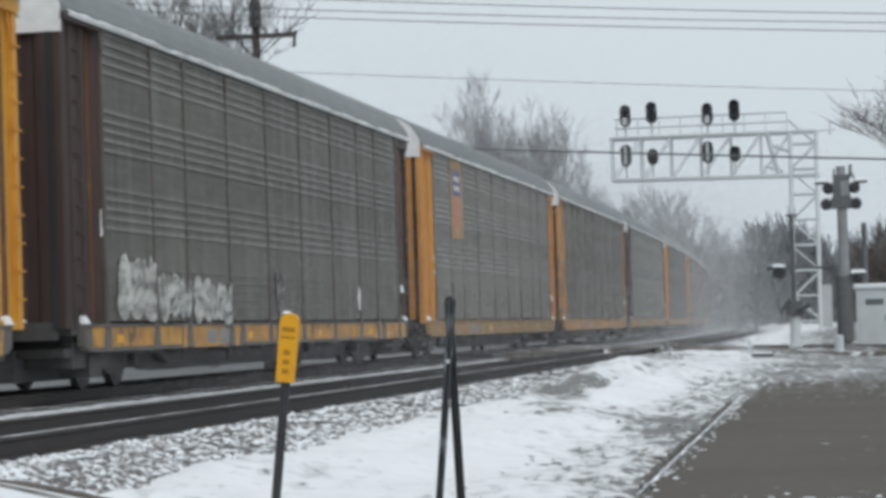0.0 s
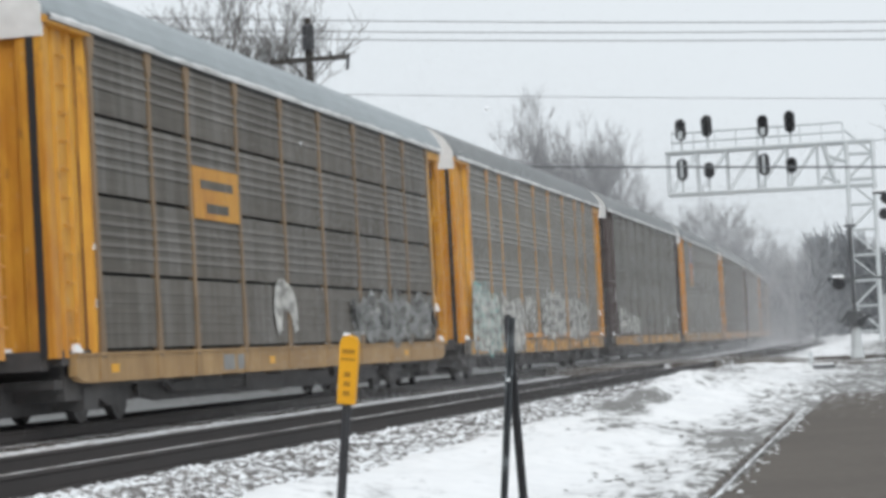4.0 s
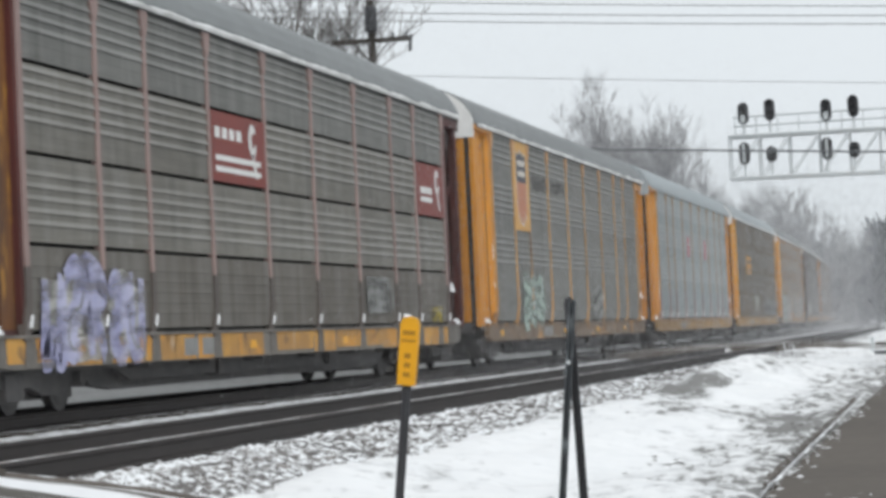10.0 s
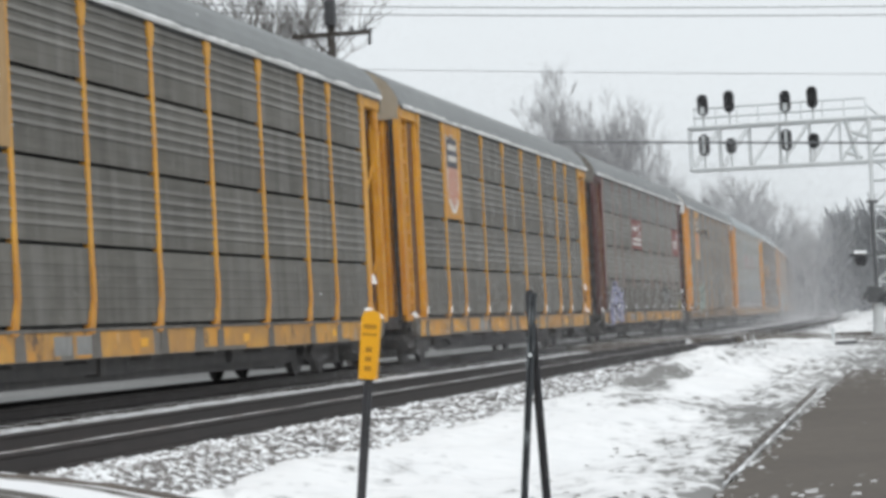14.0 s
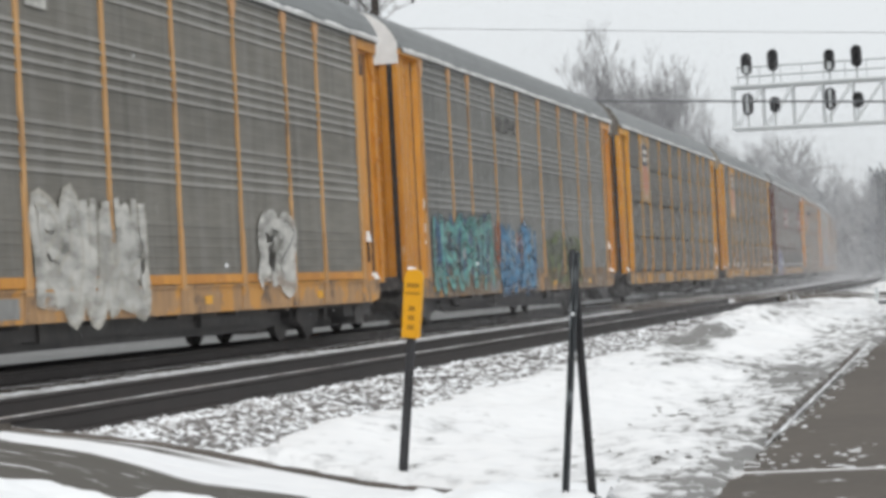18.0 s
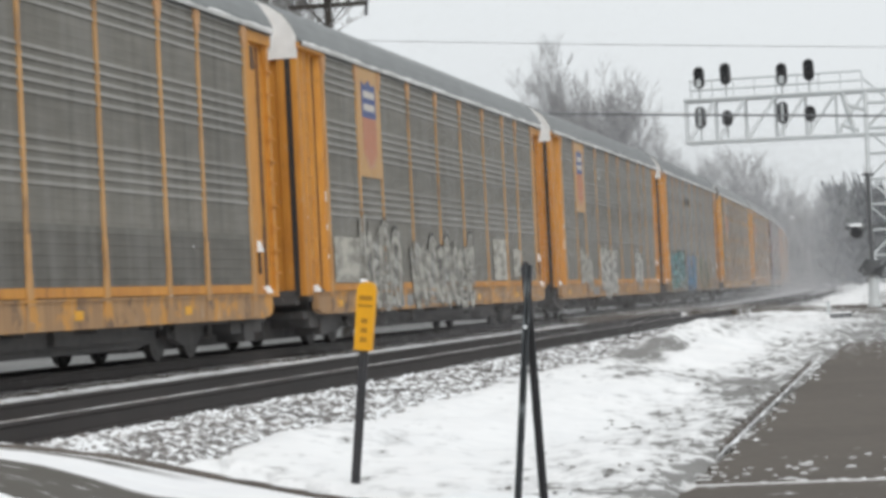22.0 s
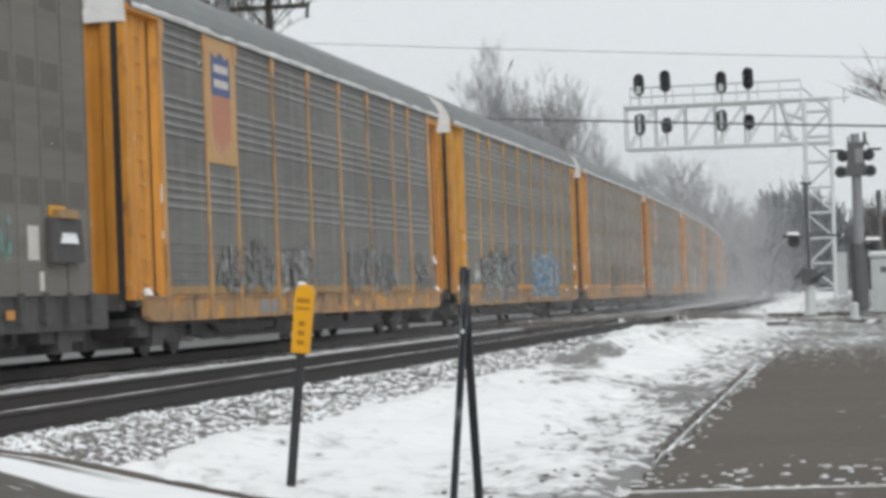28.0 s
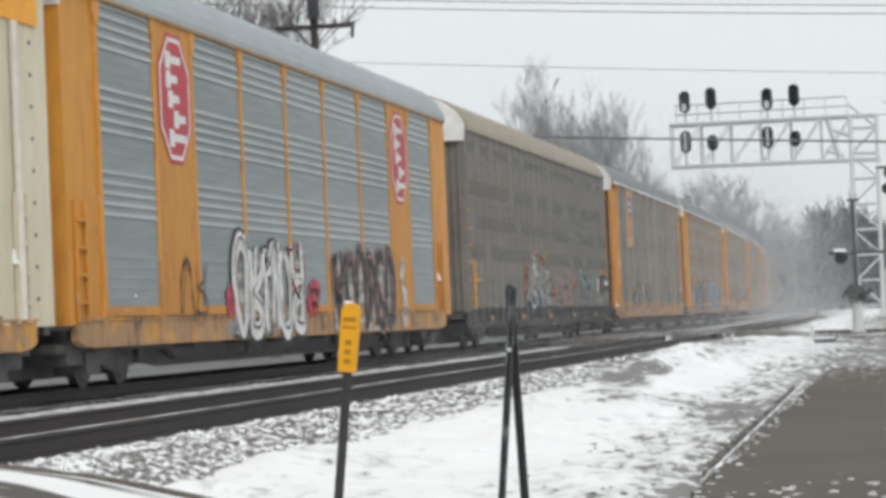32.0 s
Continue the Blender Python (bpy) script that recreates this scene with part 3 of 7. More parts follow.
def wheel_track_material():
    """Snow on the crossing road, worn to the asphalt in bands that follow the road."""
    m = mat("road_snow", (0.84, 0.85, 0.86), (0.76, 0.77, 0.79), 0.85, scale=5, big=0.6, bump=0.3, spec=0.2)
    n, l = m.node_tree.nodes, m.node_tree.links
    p = n["Principled BSDF"]
    src = p.inputs["Base Color"].links[0].from_socket
    tc = n.new("ShaderNodeTexCoord")
    sep = n.new("ShaderNodeSeparateXYZ")
    l.new(tc.outputs["Object"], sep.inputs[0])
    mp = n.new("ShaderNodeMapping")
    mp.inputs["Scale"].default_value = (0.45, 1.8, 1)
    nz = n.new("ShaderNodeTexNoise")
    nz.inputs["Scale"].default_value, nz.inputs["Detail"].default_value = 1.3, 7
    l.new(tc.outputs["Object"], mp.inputs[0])
    l.new(mp.outputs[0], nz.inputs[0])
    def math_node(op, a, b, c=None):
        k = n.new("ShaderNodeMath")
        k.operation = op
        for i, v in enumerate((a, b, c)):
            if v is None:
                continue
            if isinstance(v, (int, float)):
                k.inputs[i].default_value = v
            else:
                l.new(v, k.inputs[i])
        return k.outputs[0]

    def rise(v, lo, hi):
        k = n.new("ShaderNodeMapRange")
        k.inputs[1].default_value, k.inputs[2].default_value = lo, hi
        l.new(v, k.inputs[0])
        return k.outputs[0]

    x, y = sep.outputs[0], sep.outputs[1]
    wob = math_node("MULTIPLY_ADD", nz.outputs[0], 0.3, -0.15)
    yw = math_node("ADD", y, wob)
    # a narrow wheel track that runs out towards the ground
    u = math_node("SUBTRACT", yw, math_node("MULTIPLY_ADD", x, 0.4, 18.9))
    narrow = math_node("MULTIPLY", math_node("MULTIPLY", rise(u, -0.02, 0.05), rise(u, 0.24, 0.15)), rise(x, -4.9, -5.5))
    # the wide worn band
    w = math_node("ADD", yw, math_node("MULTIPLY", x, 0.1))
    wide = math_node("MULTIPLY", rise(w, 15.48, 15.36), rise(x, -2.6, -3.6))
    worn = math_node("MAXIMUM", narrow, wide)
    flake = n.new("ShaderNodeTexNoise")
    flake.inputs["Scale"].default_value, flake.inputs["Detail"].default_value = 6.0, 6
    l.new(mp.outputs[0], flake.inputs[0])
    worn = math_node("MULTIPLY", worn, rise(flake.outputs[0], 0.74, 0.6))
    ramp = n.new("ShaderNodeMixRGB")
    ramp.inputs[2].default_value = (1, 1, 1, 1)
    ramp.inputs[1].default_value = (0, 0, 0, 1)
    l.new(worn, ramp.inputs[0])
    mx = n.new("ShaderNodeMixRGB")
    mx.inputs[2].default_value = (0.11, 0.103, 0.093, 1)
    l.new(ramp.outputs[0], mx.inputs[0])
    l.new(src, mx.inputs[1])
    l.new(mx.outputs[0], p.inputs["Base Color"])
    return m


def spaced(stops):
    """Values from stop to stop, each stretch with its own step."""
    out = []
    for a, b, step in stops:
        k = max(1, round((b - a) / step))
        out += [a + (b - a) * i / k for i in range(k)]
    return out + [stops[-1][1]]


GROUNDSNOW = snow_ground_material()
ASPHALT = asphalt_material("patchy_asphalt", -0.03, (2.6, 1.4, 1), 0.05)
ROADMAT = wheel_track_material()
PANELMAT = asphalt_material("crossing_panel_rubber", 0.12, (0.5, 1.2, 1))
FARROADMAT = asphalt_material("snow_covered_road", 0.13, (0.5, 0.6, 1))


def ground():
    xs = spaced([(-1500, -200, 260), (-200, -40, 20), (-40, -16, 3), (-16, -6.6, 1.2), (-6.6, 1.0, 0.19), (1.0, 12, 1.1), (12, 60, 8), (60, 1500, 240)])
    ys = spaced([(-700, -60, 80), (-60, 8, 8), (8, 60, 0.33), (60, 120, 1.0), (120, 400, 14), (400, 3000, 260)])
    part("ground", grid_mesh("ground", xs, ys, ground_z), GROUNDSNOW)
    tagged(bpy.data.objects["ground"], "snow-covered ground with gravel and grass showing through", "ground", kind="structure")


def roads():
    # the near crossing road, climbing to the rails, with worn wheel tracks
    xs = spaced([(-6.6, -2.2, 0.15), (-2.2, 14, 0.4)])
    v, f = [], []
    rows = 14
    for i, x in enumerate(xs):
        e0, e1 = 13.9 - 0.1 * (x + 4), road_edge(x)
        if x > -4:
            e0 = min(e1 - 3, 13.9)
        e0 = max(e0, 6.0)
        for k in range(rows + 1):
            y = e0 + (e1 - e0) * k / rows
            z = crossing_fall(x) + 0.012 * math.sin(k * 1.7)
            v.append((x, y, z if 0 < k < rows else z - 0.12))
    for i in range(len(xs) - 1):
        for k in range(rows):
            a = i * (rows + 1) + k
            f.append((a, a + rows + 1, a + rows + 2, a + 1))
    me = bpy.data.meshes.new("road_near")
    me.from_pydata(v, [], f)
    me.materials.append(None)
    tagged(part("road_near", me, ROADMAT), "crossing road with dark wheel tracks in thin snow", "road", kind="structure")
    near = bpy.data.objects["road_near"]
    edge = Shape()
    for k in range(30):
        a, b = -6.55 + 0.15 * k, -6.4 + 0.15 * k
        q = len(edge.v)
        for x in (a, b):
            for dy, dz in ((0.02, -0.1), (-0.01, 0.012), (-0.1, 0.012), (-0.13, -0.03)):
                edge.v.append((x, road_edge(x) + dy, crossing_fall(x) + dz))
        edge.f += [(q + i, q + i + 4, q + i + 5, q + i + 1) for i in range(3)]
    part("road_edge", edge, KERB, near, "dark worn edge of the asphalt")
    bank = grid_mesh("snow_bank", spaced([(-6.5, -2.4, 0.07)]), spaced([(12.0, 16.4, 0.07)]), lambda x, y: crossing_fall(x) - 0.08 + 0.15 * smooth01(0.12, -0.5, y - 13.95 - 0.95 * (x + 5.8) + 0.35 * noise.noise((x * 2.4, y * 2.4, 3))) * smooth01(-6.5, -6.2, x) + (0.07 * noise.noise((x * 3.4, y * 3.4, 7)) + 0.04 * noise.noise((x * 9, y * 9, 2))) * smooth01(0.15, -0.3, y - 13.95 - 0.95 * (x + 5.8)))
    tagged(part("snow_bank", bank, SNOW), "lumpy ploughed snow bank beside the crossing road", "snow bank", kind="structure")
    # asphalt lot beside the track
    lot, ys = Shape(), spaced([(12.0, 57, 0.12)])
    for y in ys:
        e = lot_edge(y)
        lot.v += [(e, y, -0.72), (e + 0.02, y, -0.605), (e + 0.9, y, -0.603), (14, y, -0.6)]
    for i in range(len(ys) - 1):
        lot.f += [(4 * i + k, 4 * i + k + 4, 4 * i + k + 5, 4 * i + k + 1) for k in range(3)]
    tagged(part("pavement", lot, ASPHALT), "bare grey-brown asphalt with streaks of snow", "pavement", kind="structure")
    part("snow_joint", Shape().box(-1.84, 2.0, 17.66, 17.69, -0.66, -0.594, 0.008), SNOW, bpy.data.objects["pavement"], "line of snow lying in a joint")
    # far crossing road
    v, f = [], []
    xs = spaced([(-6.3, 24, 0.8)])
    for x in xs:
        for k in range(9):
            y = 82 + 14 * k / 8 - 2.2 * max(0, x + 3.5)
            v.append((x, y, -0.3 + 0.22 * smooth01(-3.6, -5.8, x) + 0.01 * math.sin(k * 2.2) - (0.45 if k in (0, 8) else 0)))
    for i in range(len(xs) - 1):
        for k in range(8):
            a = i * 9 + k
            f.append((a, a + 9, a + 10, a + 1))
    me = bpy.data.meshes.new("road_far")
    me.from_pydata(v, [], f)
    me.materials.append(None)
    tagged(part("road_far", me, FARROADMAT), "far crossing road under a film of snow", "road", kind="structure")


def kerbs():
    k1 = thing("kerb", "low dark asphalt kerb half buried in snow", "kerb", kind="structure")
    rng = random.Random(5)
    y = 21.7
    while y < 43:
        length = rng.uniform(0.25, 0.9)
        s, q = Shape(), 0
        n = 5
        for i in range(n + 1):
            t = i / n
            yy = y + length * t
            x = -1.95 - 0.019 * (yy - 21.8) + rng.uniform(-0.012, 0.012)
            h = (0.01 + 0.03 * math.sin(math.pi * t) ** 0.6) * rng.uniform(0.7, 1.2)
            g = 0.014 + 0.018 * math.sin(math.pi * t)
            s.v += [(x - g, yy, -0.66), (x - g * 0.8, yy, -0.6 + h * 0.7), (x - g * 0.1, yy, -0.6 + h), (x + g * 0.7, yy, -0.6 + h * 0.6), (x + g, yy, -0.66)]
            if i:
                b = 5 * (i - 1)
                s.f += [(b + k, b + k + 1, b + k + 6, b + k + 5) for k in range(4)]
        s.f += [(4, 3, 2, 1, 0), tuple(5 * n + k for k in range(5))]
        part("kerb_piece", s, KERB, k1)
        y += length + rng.choice((-0.02, 0.0, 0.08, 0.25))
    strip, ys = Shape(), spaced([(20.6, 46, 0.14)])
    for y in ys:
        x = -1.905 - 0.019 * (y - 21.8) + 0.015 * noise.noise((y * 1.4, 3, 5))
        g = max(0.004, 0.016 + 0.07 * noise.noise((y * 0.9, 8, 3)) + 0.06 * noise.noise((y * 3.3, 1, 6)))
        strip.v += [(x, y, -0.64), (x + 0.01, y, -0.596 + g * 0.12), (x + g * 0.6, y, -0.594 + g * 0.1), (x + g, y, -0.605)]
    for i in range(len(ys) - 1):
        strip.f += [(4 * i + k, 4 * i + k + 4, 4 * i + k + 5, 4 * i + k + 1) for k in range(3)]
    part("snow_strip", strip, SNOW, k1, "snow lying along the kerb")
    k2 = thing("kerb_far", "dark road kerb edging the far crossing", "kerb", kind="structure")
    for i in range(12):
        a, b = i / 12, (i + 1) / 12 - 0.004
        p = [Vector((-4.5 + 8.5 * t, 99.5 - 18.7 * t, -0.34)) for t in (a, b)]
        s = Shape().tube([p[0], p[1]], 0.13, 6)
        part("kerb_piece", s, KERB, k2)


KERB = frosted("dark_kerb", (0.14, 0.12, 0.105), (0.08, 0.07, 0.062), 0.3, 6)


# ---- track ----
def rail_mesh(x, y0, y1, step):
    head = [(-0.07, -0.18), (-0.07, -0.165), (-0.012, -0.145), (-0.012, -0.045), (-0.036, -0.03), (-0.036, -0.003), (-0.03, 0), (0.03, 0), (0.036, -0.003), (0.036, -0.03), (0.012, -0.045), (0.012, -0.145), (0.07, -0.165), (0.07, -0.18)]
    ys = spaced([(y0, y1, step)])
    v, f, n = [], [], len(head)
    for y in ys:
        v += [(x + bend(y) + p, y, q) for p, q in head]
    for j in range(len(ys) - 1):
        for i in range(n - 1):
            a = j * n + i
            f.append((a, a + 1, a + n + 1, a + n))
    me = bpy.data.meshes.new("rail")
    me.from_pydata(v, [], f)
    me.materials.append(None)
    return me


def tracks():
    for name, cx in (("track_main", TRAIN_X), ("track_near", NEAR_X)):
        t = thing(name, "railway track with rusty rails on dark sleepers in ballast", "railway track", kind="structure")
        for dx in (-0.7525, 0.7525):
            part("rail", rail_mesh(cx + dx, -480, 8, 60), RAIL, t)
            part("rail", rail_mesh(cx + dx, 8, 620, 6), RAIL, t)
        tie = Shape().box(-1.3, 1.3, -0.115, 0.115, -0.36, -0.175, 0.008).mesh("sleeper")
        n = 0
        for i in range(118):
            y = 14 + 0.6 * i
            if name == "track_near" and (y < 16.8 or 78 < y < 99):
                continue
            ob = part("sleeper", tie, TIE, t, m=pose(cx + random.uniform(-0.03, 0.03), y, random.uniform(-0.01, 0.006), 0, 0, random.uniform(-1, 1)))
        rest = Shape()
        for i in range(330):
            y = 85 + 0.62 * i
            if y > 99 or name == "track_main":
                rest.box(cx + bend(y) - 1.3, cx + bend(y) + 1.3, y - 0.11, y + 0.11, -0.36, -0.178)
        tagged(part("sleepers_far", rest, TIE, t), kind="stuff")
        # snow blown against the rails
        for dx, zz in ((0.7525, -0.003),):
            if name == "track_near":
                strip = Shape()
                ys = spaced([(16.6, 78, 0.18)])
                for y in ys:
                    g = min(1.0, max(0.03, 0.75 + 1.5 * noise.noise((y * 0.55, 1.3, 2)) + 0.5 * noise.noise((y * 2.6, 4.3, 2))))
                    e = cx + dx - 0.03 + 0.012 * noise.noise((y * 1.7, 7, 1))
                    strip.v += [(e, y, 0.0005), (e + 0.01 * g, y, 0.001 + 0.005 * g), (e + 0.03 * g, y, 0.0005)]
                for i in range(len(ys) - 1):
                    strip.f += [(3 * i, 3 * i + 3, 3 * i + 4, 3 * i + 1), (3 * i + 1, 3 * i + 4, 3 * i + 5, 3 * i + 2)]
                part("snow_on_rail", strip, RAILSNOW, t, "thin snow lying on the rail head")
    # ballast bed: one profile swept along both tracks
    prof = [(-16.4, -0.62), (-15.4, -0.45), (-14.6, -0.24), (-14.0, -0.205), (-11.2, -0.205), (-10.4, -0.27), (-9.6, -0.27), (-8.9, -0.2), (-6.05, -0.195), (-5.75, -0.25), (-5.25, -0.46), (-4.9, -0.7)]
    ys = spaced([(-480, 8, 60), (8, 100, 0.8), (100, 640, 9)])
    v, f, n = [], [], len(prof)
    for y in ys:
        for p, q in prof:
            w = 0.03 * noise.noise((p * 2, y * 1.1, 3)) if 8 < y < 100 else 0
            q2 = q + w * 0.8
            if y < 17.2 and p > -6.4:
                q2 = min(q2, crossing_fall(p) - 0.15)
            v.append((p + bend(y), y, q2))
    for j in range(len(ys) - 1):
        for i in range(n - 1):
            a = j * n + i
            f.append((a, a + 1, a + n + 1, a + n))
    me = bpy.data.meshes.new("ballast_bed")
    me.from_pydata(v, [], f)
    me.materials.append(None)
    tagged(part("ballast_bed", me, BALLAST), "grey crushed-stone ballast dusted with snow", "ballast", kind="structure")
    yard = grid_mesh("yard_gravel", spaced([(-68, -14.8, 1.9)]), spaced([(-300, 10, 31), (10, 180, 2), (180, 640, 20)]), lambda x, y: -0.47 - 0.3 * smooth01(-50, -66, x) - 0.2 * smooth01(-15.6, -14.9, x) + 0.05 * noise.noise((x * 0.5, y * 0.3, 5)))
    for v in yard.vertices:
        v.co.x += bend(v.co.y)
    tagged(part("yard_gravel", yard, YARD), "grey gravel beyond the tracks under blown snow", "gravel", kind="structure")
    # crossing panels between and beside the rails
    for nm, y0, y1 in (("crossing_panel_near", 6.0, 16.5), ("crossing_panel_far", 79.5, 98.5)):
        c = thing(nm, "rubber and asphalt crossing panels level with the rails", "crossing", kind="structure")
        for cx in (TRAIN_X, NEAR_X):
            for a, b in ((-0.66, 0.66), (0.84, 1.0), (-1.0, -0.84)):
                part("panel", Shape().box(cx + a, cx + b, y0, y1, -0.25, -0.012), PANELMAT if y0 < 20 else FARROADMAT, c)
        part("panel", Shape().box(TRAIN_X + 1.01, NEAR_X - 1.01, y0, y1, -0.3, -0.03), PANELMAT if y0 < 20 else FARROADMAT, c)


# ---- autorack cars ----
POSTS = [-11.97, -9.3, -7.3, -4.45, -1.45, 1.45, 4.45, 7.3, 9.3, 11.97]
SILL_LO, SILL_HI, EAVE, END = 0.56, 0.92, 5.26, 13.85
MARK = 0.525  # signs and graffiti are given from a mark this far behind the middle of the car
FACE = 1.508  # the side sheets, whose ribs reach as far out as the posts
MESHES = {}


def cached(key, make):
    if key not in MESHES:
        MESHES[key] = make()
    return MESHES[key]


def corrugated(width, z0, z1, pitch=0.15, deep=0.03):
    """A sheet of horizontal corrugations, as wide as a bay."""
    line, z = [], z0
    n = max(1, round((z1 - z0) / pitch))
    pitch = (z1 - z0) / n
    for i in range(n):
        # ribs stand out in tiers of five, with nearly flat sheet between; each has a sharp lower lip and a sloping back
        k = deep * (1.0 if z > 3.3 else 0.8) * (1.0 if (5.2 - z - pitch / 2) % 1.12 < 0.7 else 0.1) * (0.3 if z < 1.9 else 1.0)
        line += [(FACE, z), (FACE, z + pitch * 0.3), (FACE + k, z + pitch * 0.38), (FACE + k * 0.9, z + pitch * 0.44), (FACE, z + pitch * 0.8)]
        z += pitch
    line.append((FACE, z1))
    s = Shape().sheet(line, -width / 2, width / 2)
    return s.mesh("side_panel")


def flat_sheet(width, z0, z1):
    return Shape().box(1.46, 1.5, -width / 2, width / 2, z0, z1).mesh("side_panel")


def post_mesh(w, flare):
    """A side post with a foot that spreads towards the sill."""
    s = Shape()
    s.prism([(-w / 2, 1.75), (w / 2, 1.75), (w / 2, EAVE), (-w / 2, EAVE)], 1.44, 1.53, "x")
    return s.mesh("side_post")


def cap_mesh(w):
    """The spread top of a post, under the eave."""
    s = Shape().prism([(-w * 0.52, EAVE - 0.36), (w * 0.52, EAVE - 0.36), (w * 1.05, EAVE - 0.15), (w * 1.05, EAVE + 0.02), (-w * 1.05, EAVE + 0.02), (-w * 1.05, EAVE - 0.15)], 1.44, 1.545, "x")
    return s.mesh("post_cap")


def foot_mesh(w, flare, skew=0.0):
    """The post's foot, which spreads, or bends aside, towards the sill."""
    z_lo = 0.88
    top = 1.75 if flare < 0.1 else 1.95
    s = Shape()
    s.prism([(-w / 2 - flare - skew, z_lo), (w / 2 + flare - skew, z_lo), (w / 2 + flare * 0.8 - skew * 0.5, 1.1), (w / 2 + flare * 0.3, 1.32), (w / 2, top), (-w / 2, top), (-w / 2 - flare * 0.3, 1.32), (-w / 2 - flare * 0.8 - skew * 0.5, 1.1)], 1.44, 1.537, "x")
    return s.mesh("post_foot")


def roof_mesh():
    arc = [(1.55, 5.3), (1.54, 5.4), (1.46, 5.58), (1.31, 5.8), (1.05, 6.0), (0.7, 6.14), (0.35, 6.21), (0, 6.23)]
    arc = arc + [(-p, q) for p, q in arc[-2::-1]]
    s = Shape()
    s.prism(arc + [(-1.5, 5.28), (1.5, 5.28)], -END, END)
    for i in range(17):
        y = -13.2 + 1.63 * i
        s.sheet([(p * 1.002, q + 0.004) for p, q in arc[1:-1]], y, y + 0.07)
    return s.mesh("roof")


def wheel_mesh():
    s = Shape()
    for x in (0.72, -0.72):
        s.tube([(x - 0.07, 0, 0), (x + 0.05, 0, 0)], [0.42, 0.42], 20)
        s.tube([(x + 0.05, 0, 0), (x + 0.075, 0, 0)], [0.36, 0.3], 20)
    s.tube([(-1.0, 0, 0), (1.0, 0, 0)], 0.085, 10)
    return s.mesh("wheelset")


def sideframe_mesh():
    s = Shape()
    for sx in (1, -1):
        loop = [(-1.15, 0.36), (-1.1, 0.56), (-0.7, 0.62), (-0.3, 0.7), (0.3, 0.7), (0.7, 0.62), (1.1, 0.56), (1.15, 0.36), (0.75, 0.34), (0.35, 0.22), (-0.35, 0.22), (-0.75, 0.34)]
        s.prism(loop, sx * 0.86, sx * 1.0, "x")
        for k in (-0.17, 0, 0.17):
            s.tube([(sx * 0.93, k, 0.3), (sx * 0.93, k, 0.64)], 0.07, 8)
        for k in (-0.9, 0.9):
            s.tube([(sx * 0.9, k, 0.42), (sx * 1.09, k, 0.42)], 0.12, 10)
    s.box(-0.9, 0.9, -0.2, 0.2, 0.4, 0.72)
    return s.mesh("side_frame")


def truck(car, y):
    t = part("truck", cached("sideframe", sideframe_mesh), BLACK, car, "grimy black freight truck", pose(0, y, 0))
    for k in (-0.88, 0.88):
        part("wheelset", cached("wheel", wheel_mesh), BLACK, t, m=pose(0, k, 0.42))
    return t


def ladder_mesh(top=5.0):
    s = Shape()
    for y in (-0.2, 0.2):
        s.box(1.42, 1.46, y - 0.025, y + 0.025, 0.9, top)
    z = 1.15
    while z < top:
        s.box(1.42, 1.475, -0.2, 0.2, z - 0.018, z + 0.018)
        z += 0.36
    return s.mesh("ladder")


def flush_side_mesh():
    """A closed flat corner with a shallow seam."""
    s = Shape()
    s.prism([(1.26, -1.13), (1.49, -1.13), (1.5, -1.08), (1.5, -0.1), (1.485, -0.08), (1.5, -0.06), (1.5, 0.74), (1.26, 0.74)], 0.86, 5.3, "z")
    return s.mesh("corner_frame")


def end_side_mesh():
    """The near corner of the rack: an outer post, a hollow with a rib, and a folded inner post."""
    s = Shape()
    loop = [(1.2, -1.05), (1.48, -1.05), (1.5, -1.02), (1.5, -0.82), (1.41, -0.79), (1.41, -0.5), (1.45, -0.47), (1.45, -0.39), (1.41, -0.36), (1.41, 0.04), (1.45, 0.07), (1.45, 0.15), (1.41, 0.18), (1.38, 0.52), (1.36, 0.58), (1.49, 0.66), (1.49, 0.83), (1.2, 0.83)]
    s.prism(loop, 0.9, 5.25, "z")
    s.prism([(1.3, 5.2), (1.55, 5.2), (1.55, 5.29), (1.48, 5.36), (1.3, 5.36)], -1.05, 0.82)
    return s.mesh("corner_frame")


def open_corner_mesh():
    """The near corner of the older racks: two narrow posts and a header before a rusty wall."""
    s = Shape()
    s.box(1.3, 1.5, -1.05, -0.86, 0.9, 5.22)
    s.box(1.36, 1.46, -0.62, -0.52, 1.1, 5.1)
    s.box(1.36, 1.46, -0.16, -0.06, 1.1, 5.1)
    s.box(1.3, 1.52, -1.05, 0.83, 5.06, 5.3)
    s.box(1.3, 1.5, 0.66, 0.83, 0.9, 5.22)
    s.box(1.3, 1.45, -1.05, 0.83, 0.9, 1.02)
    return s.mesh("corner_frame")


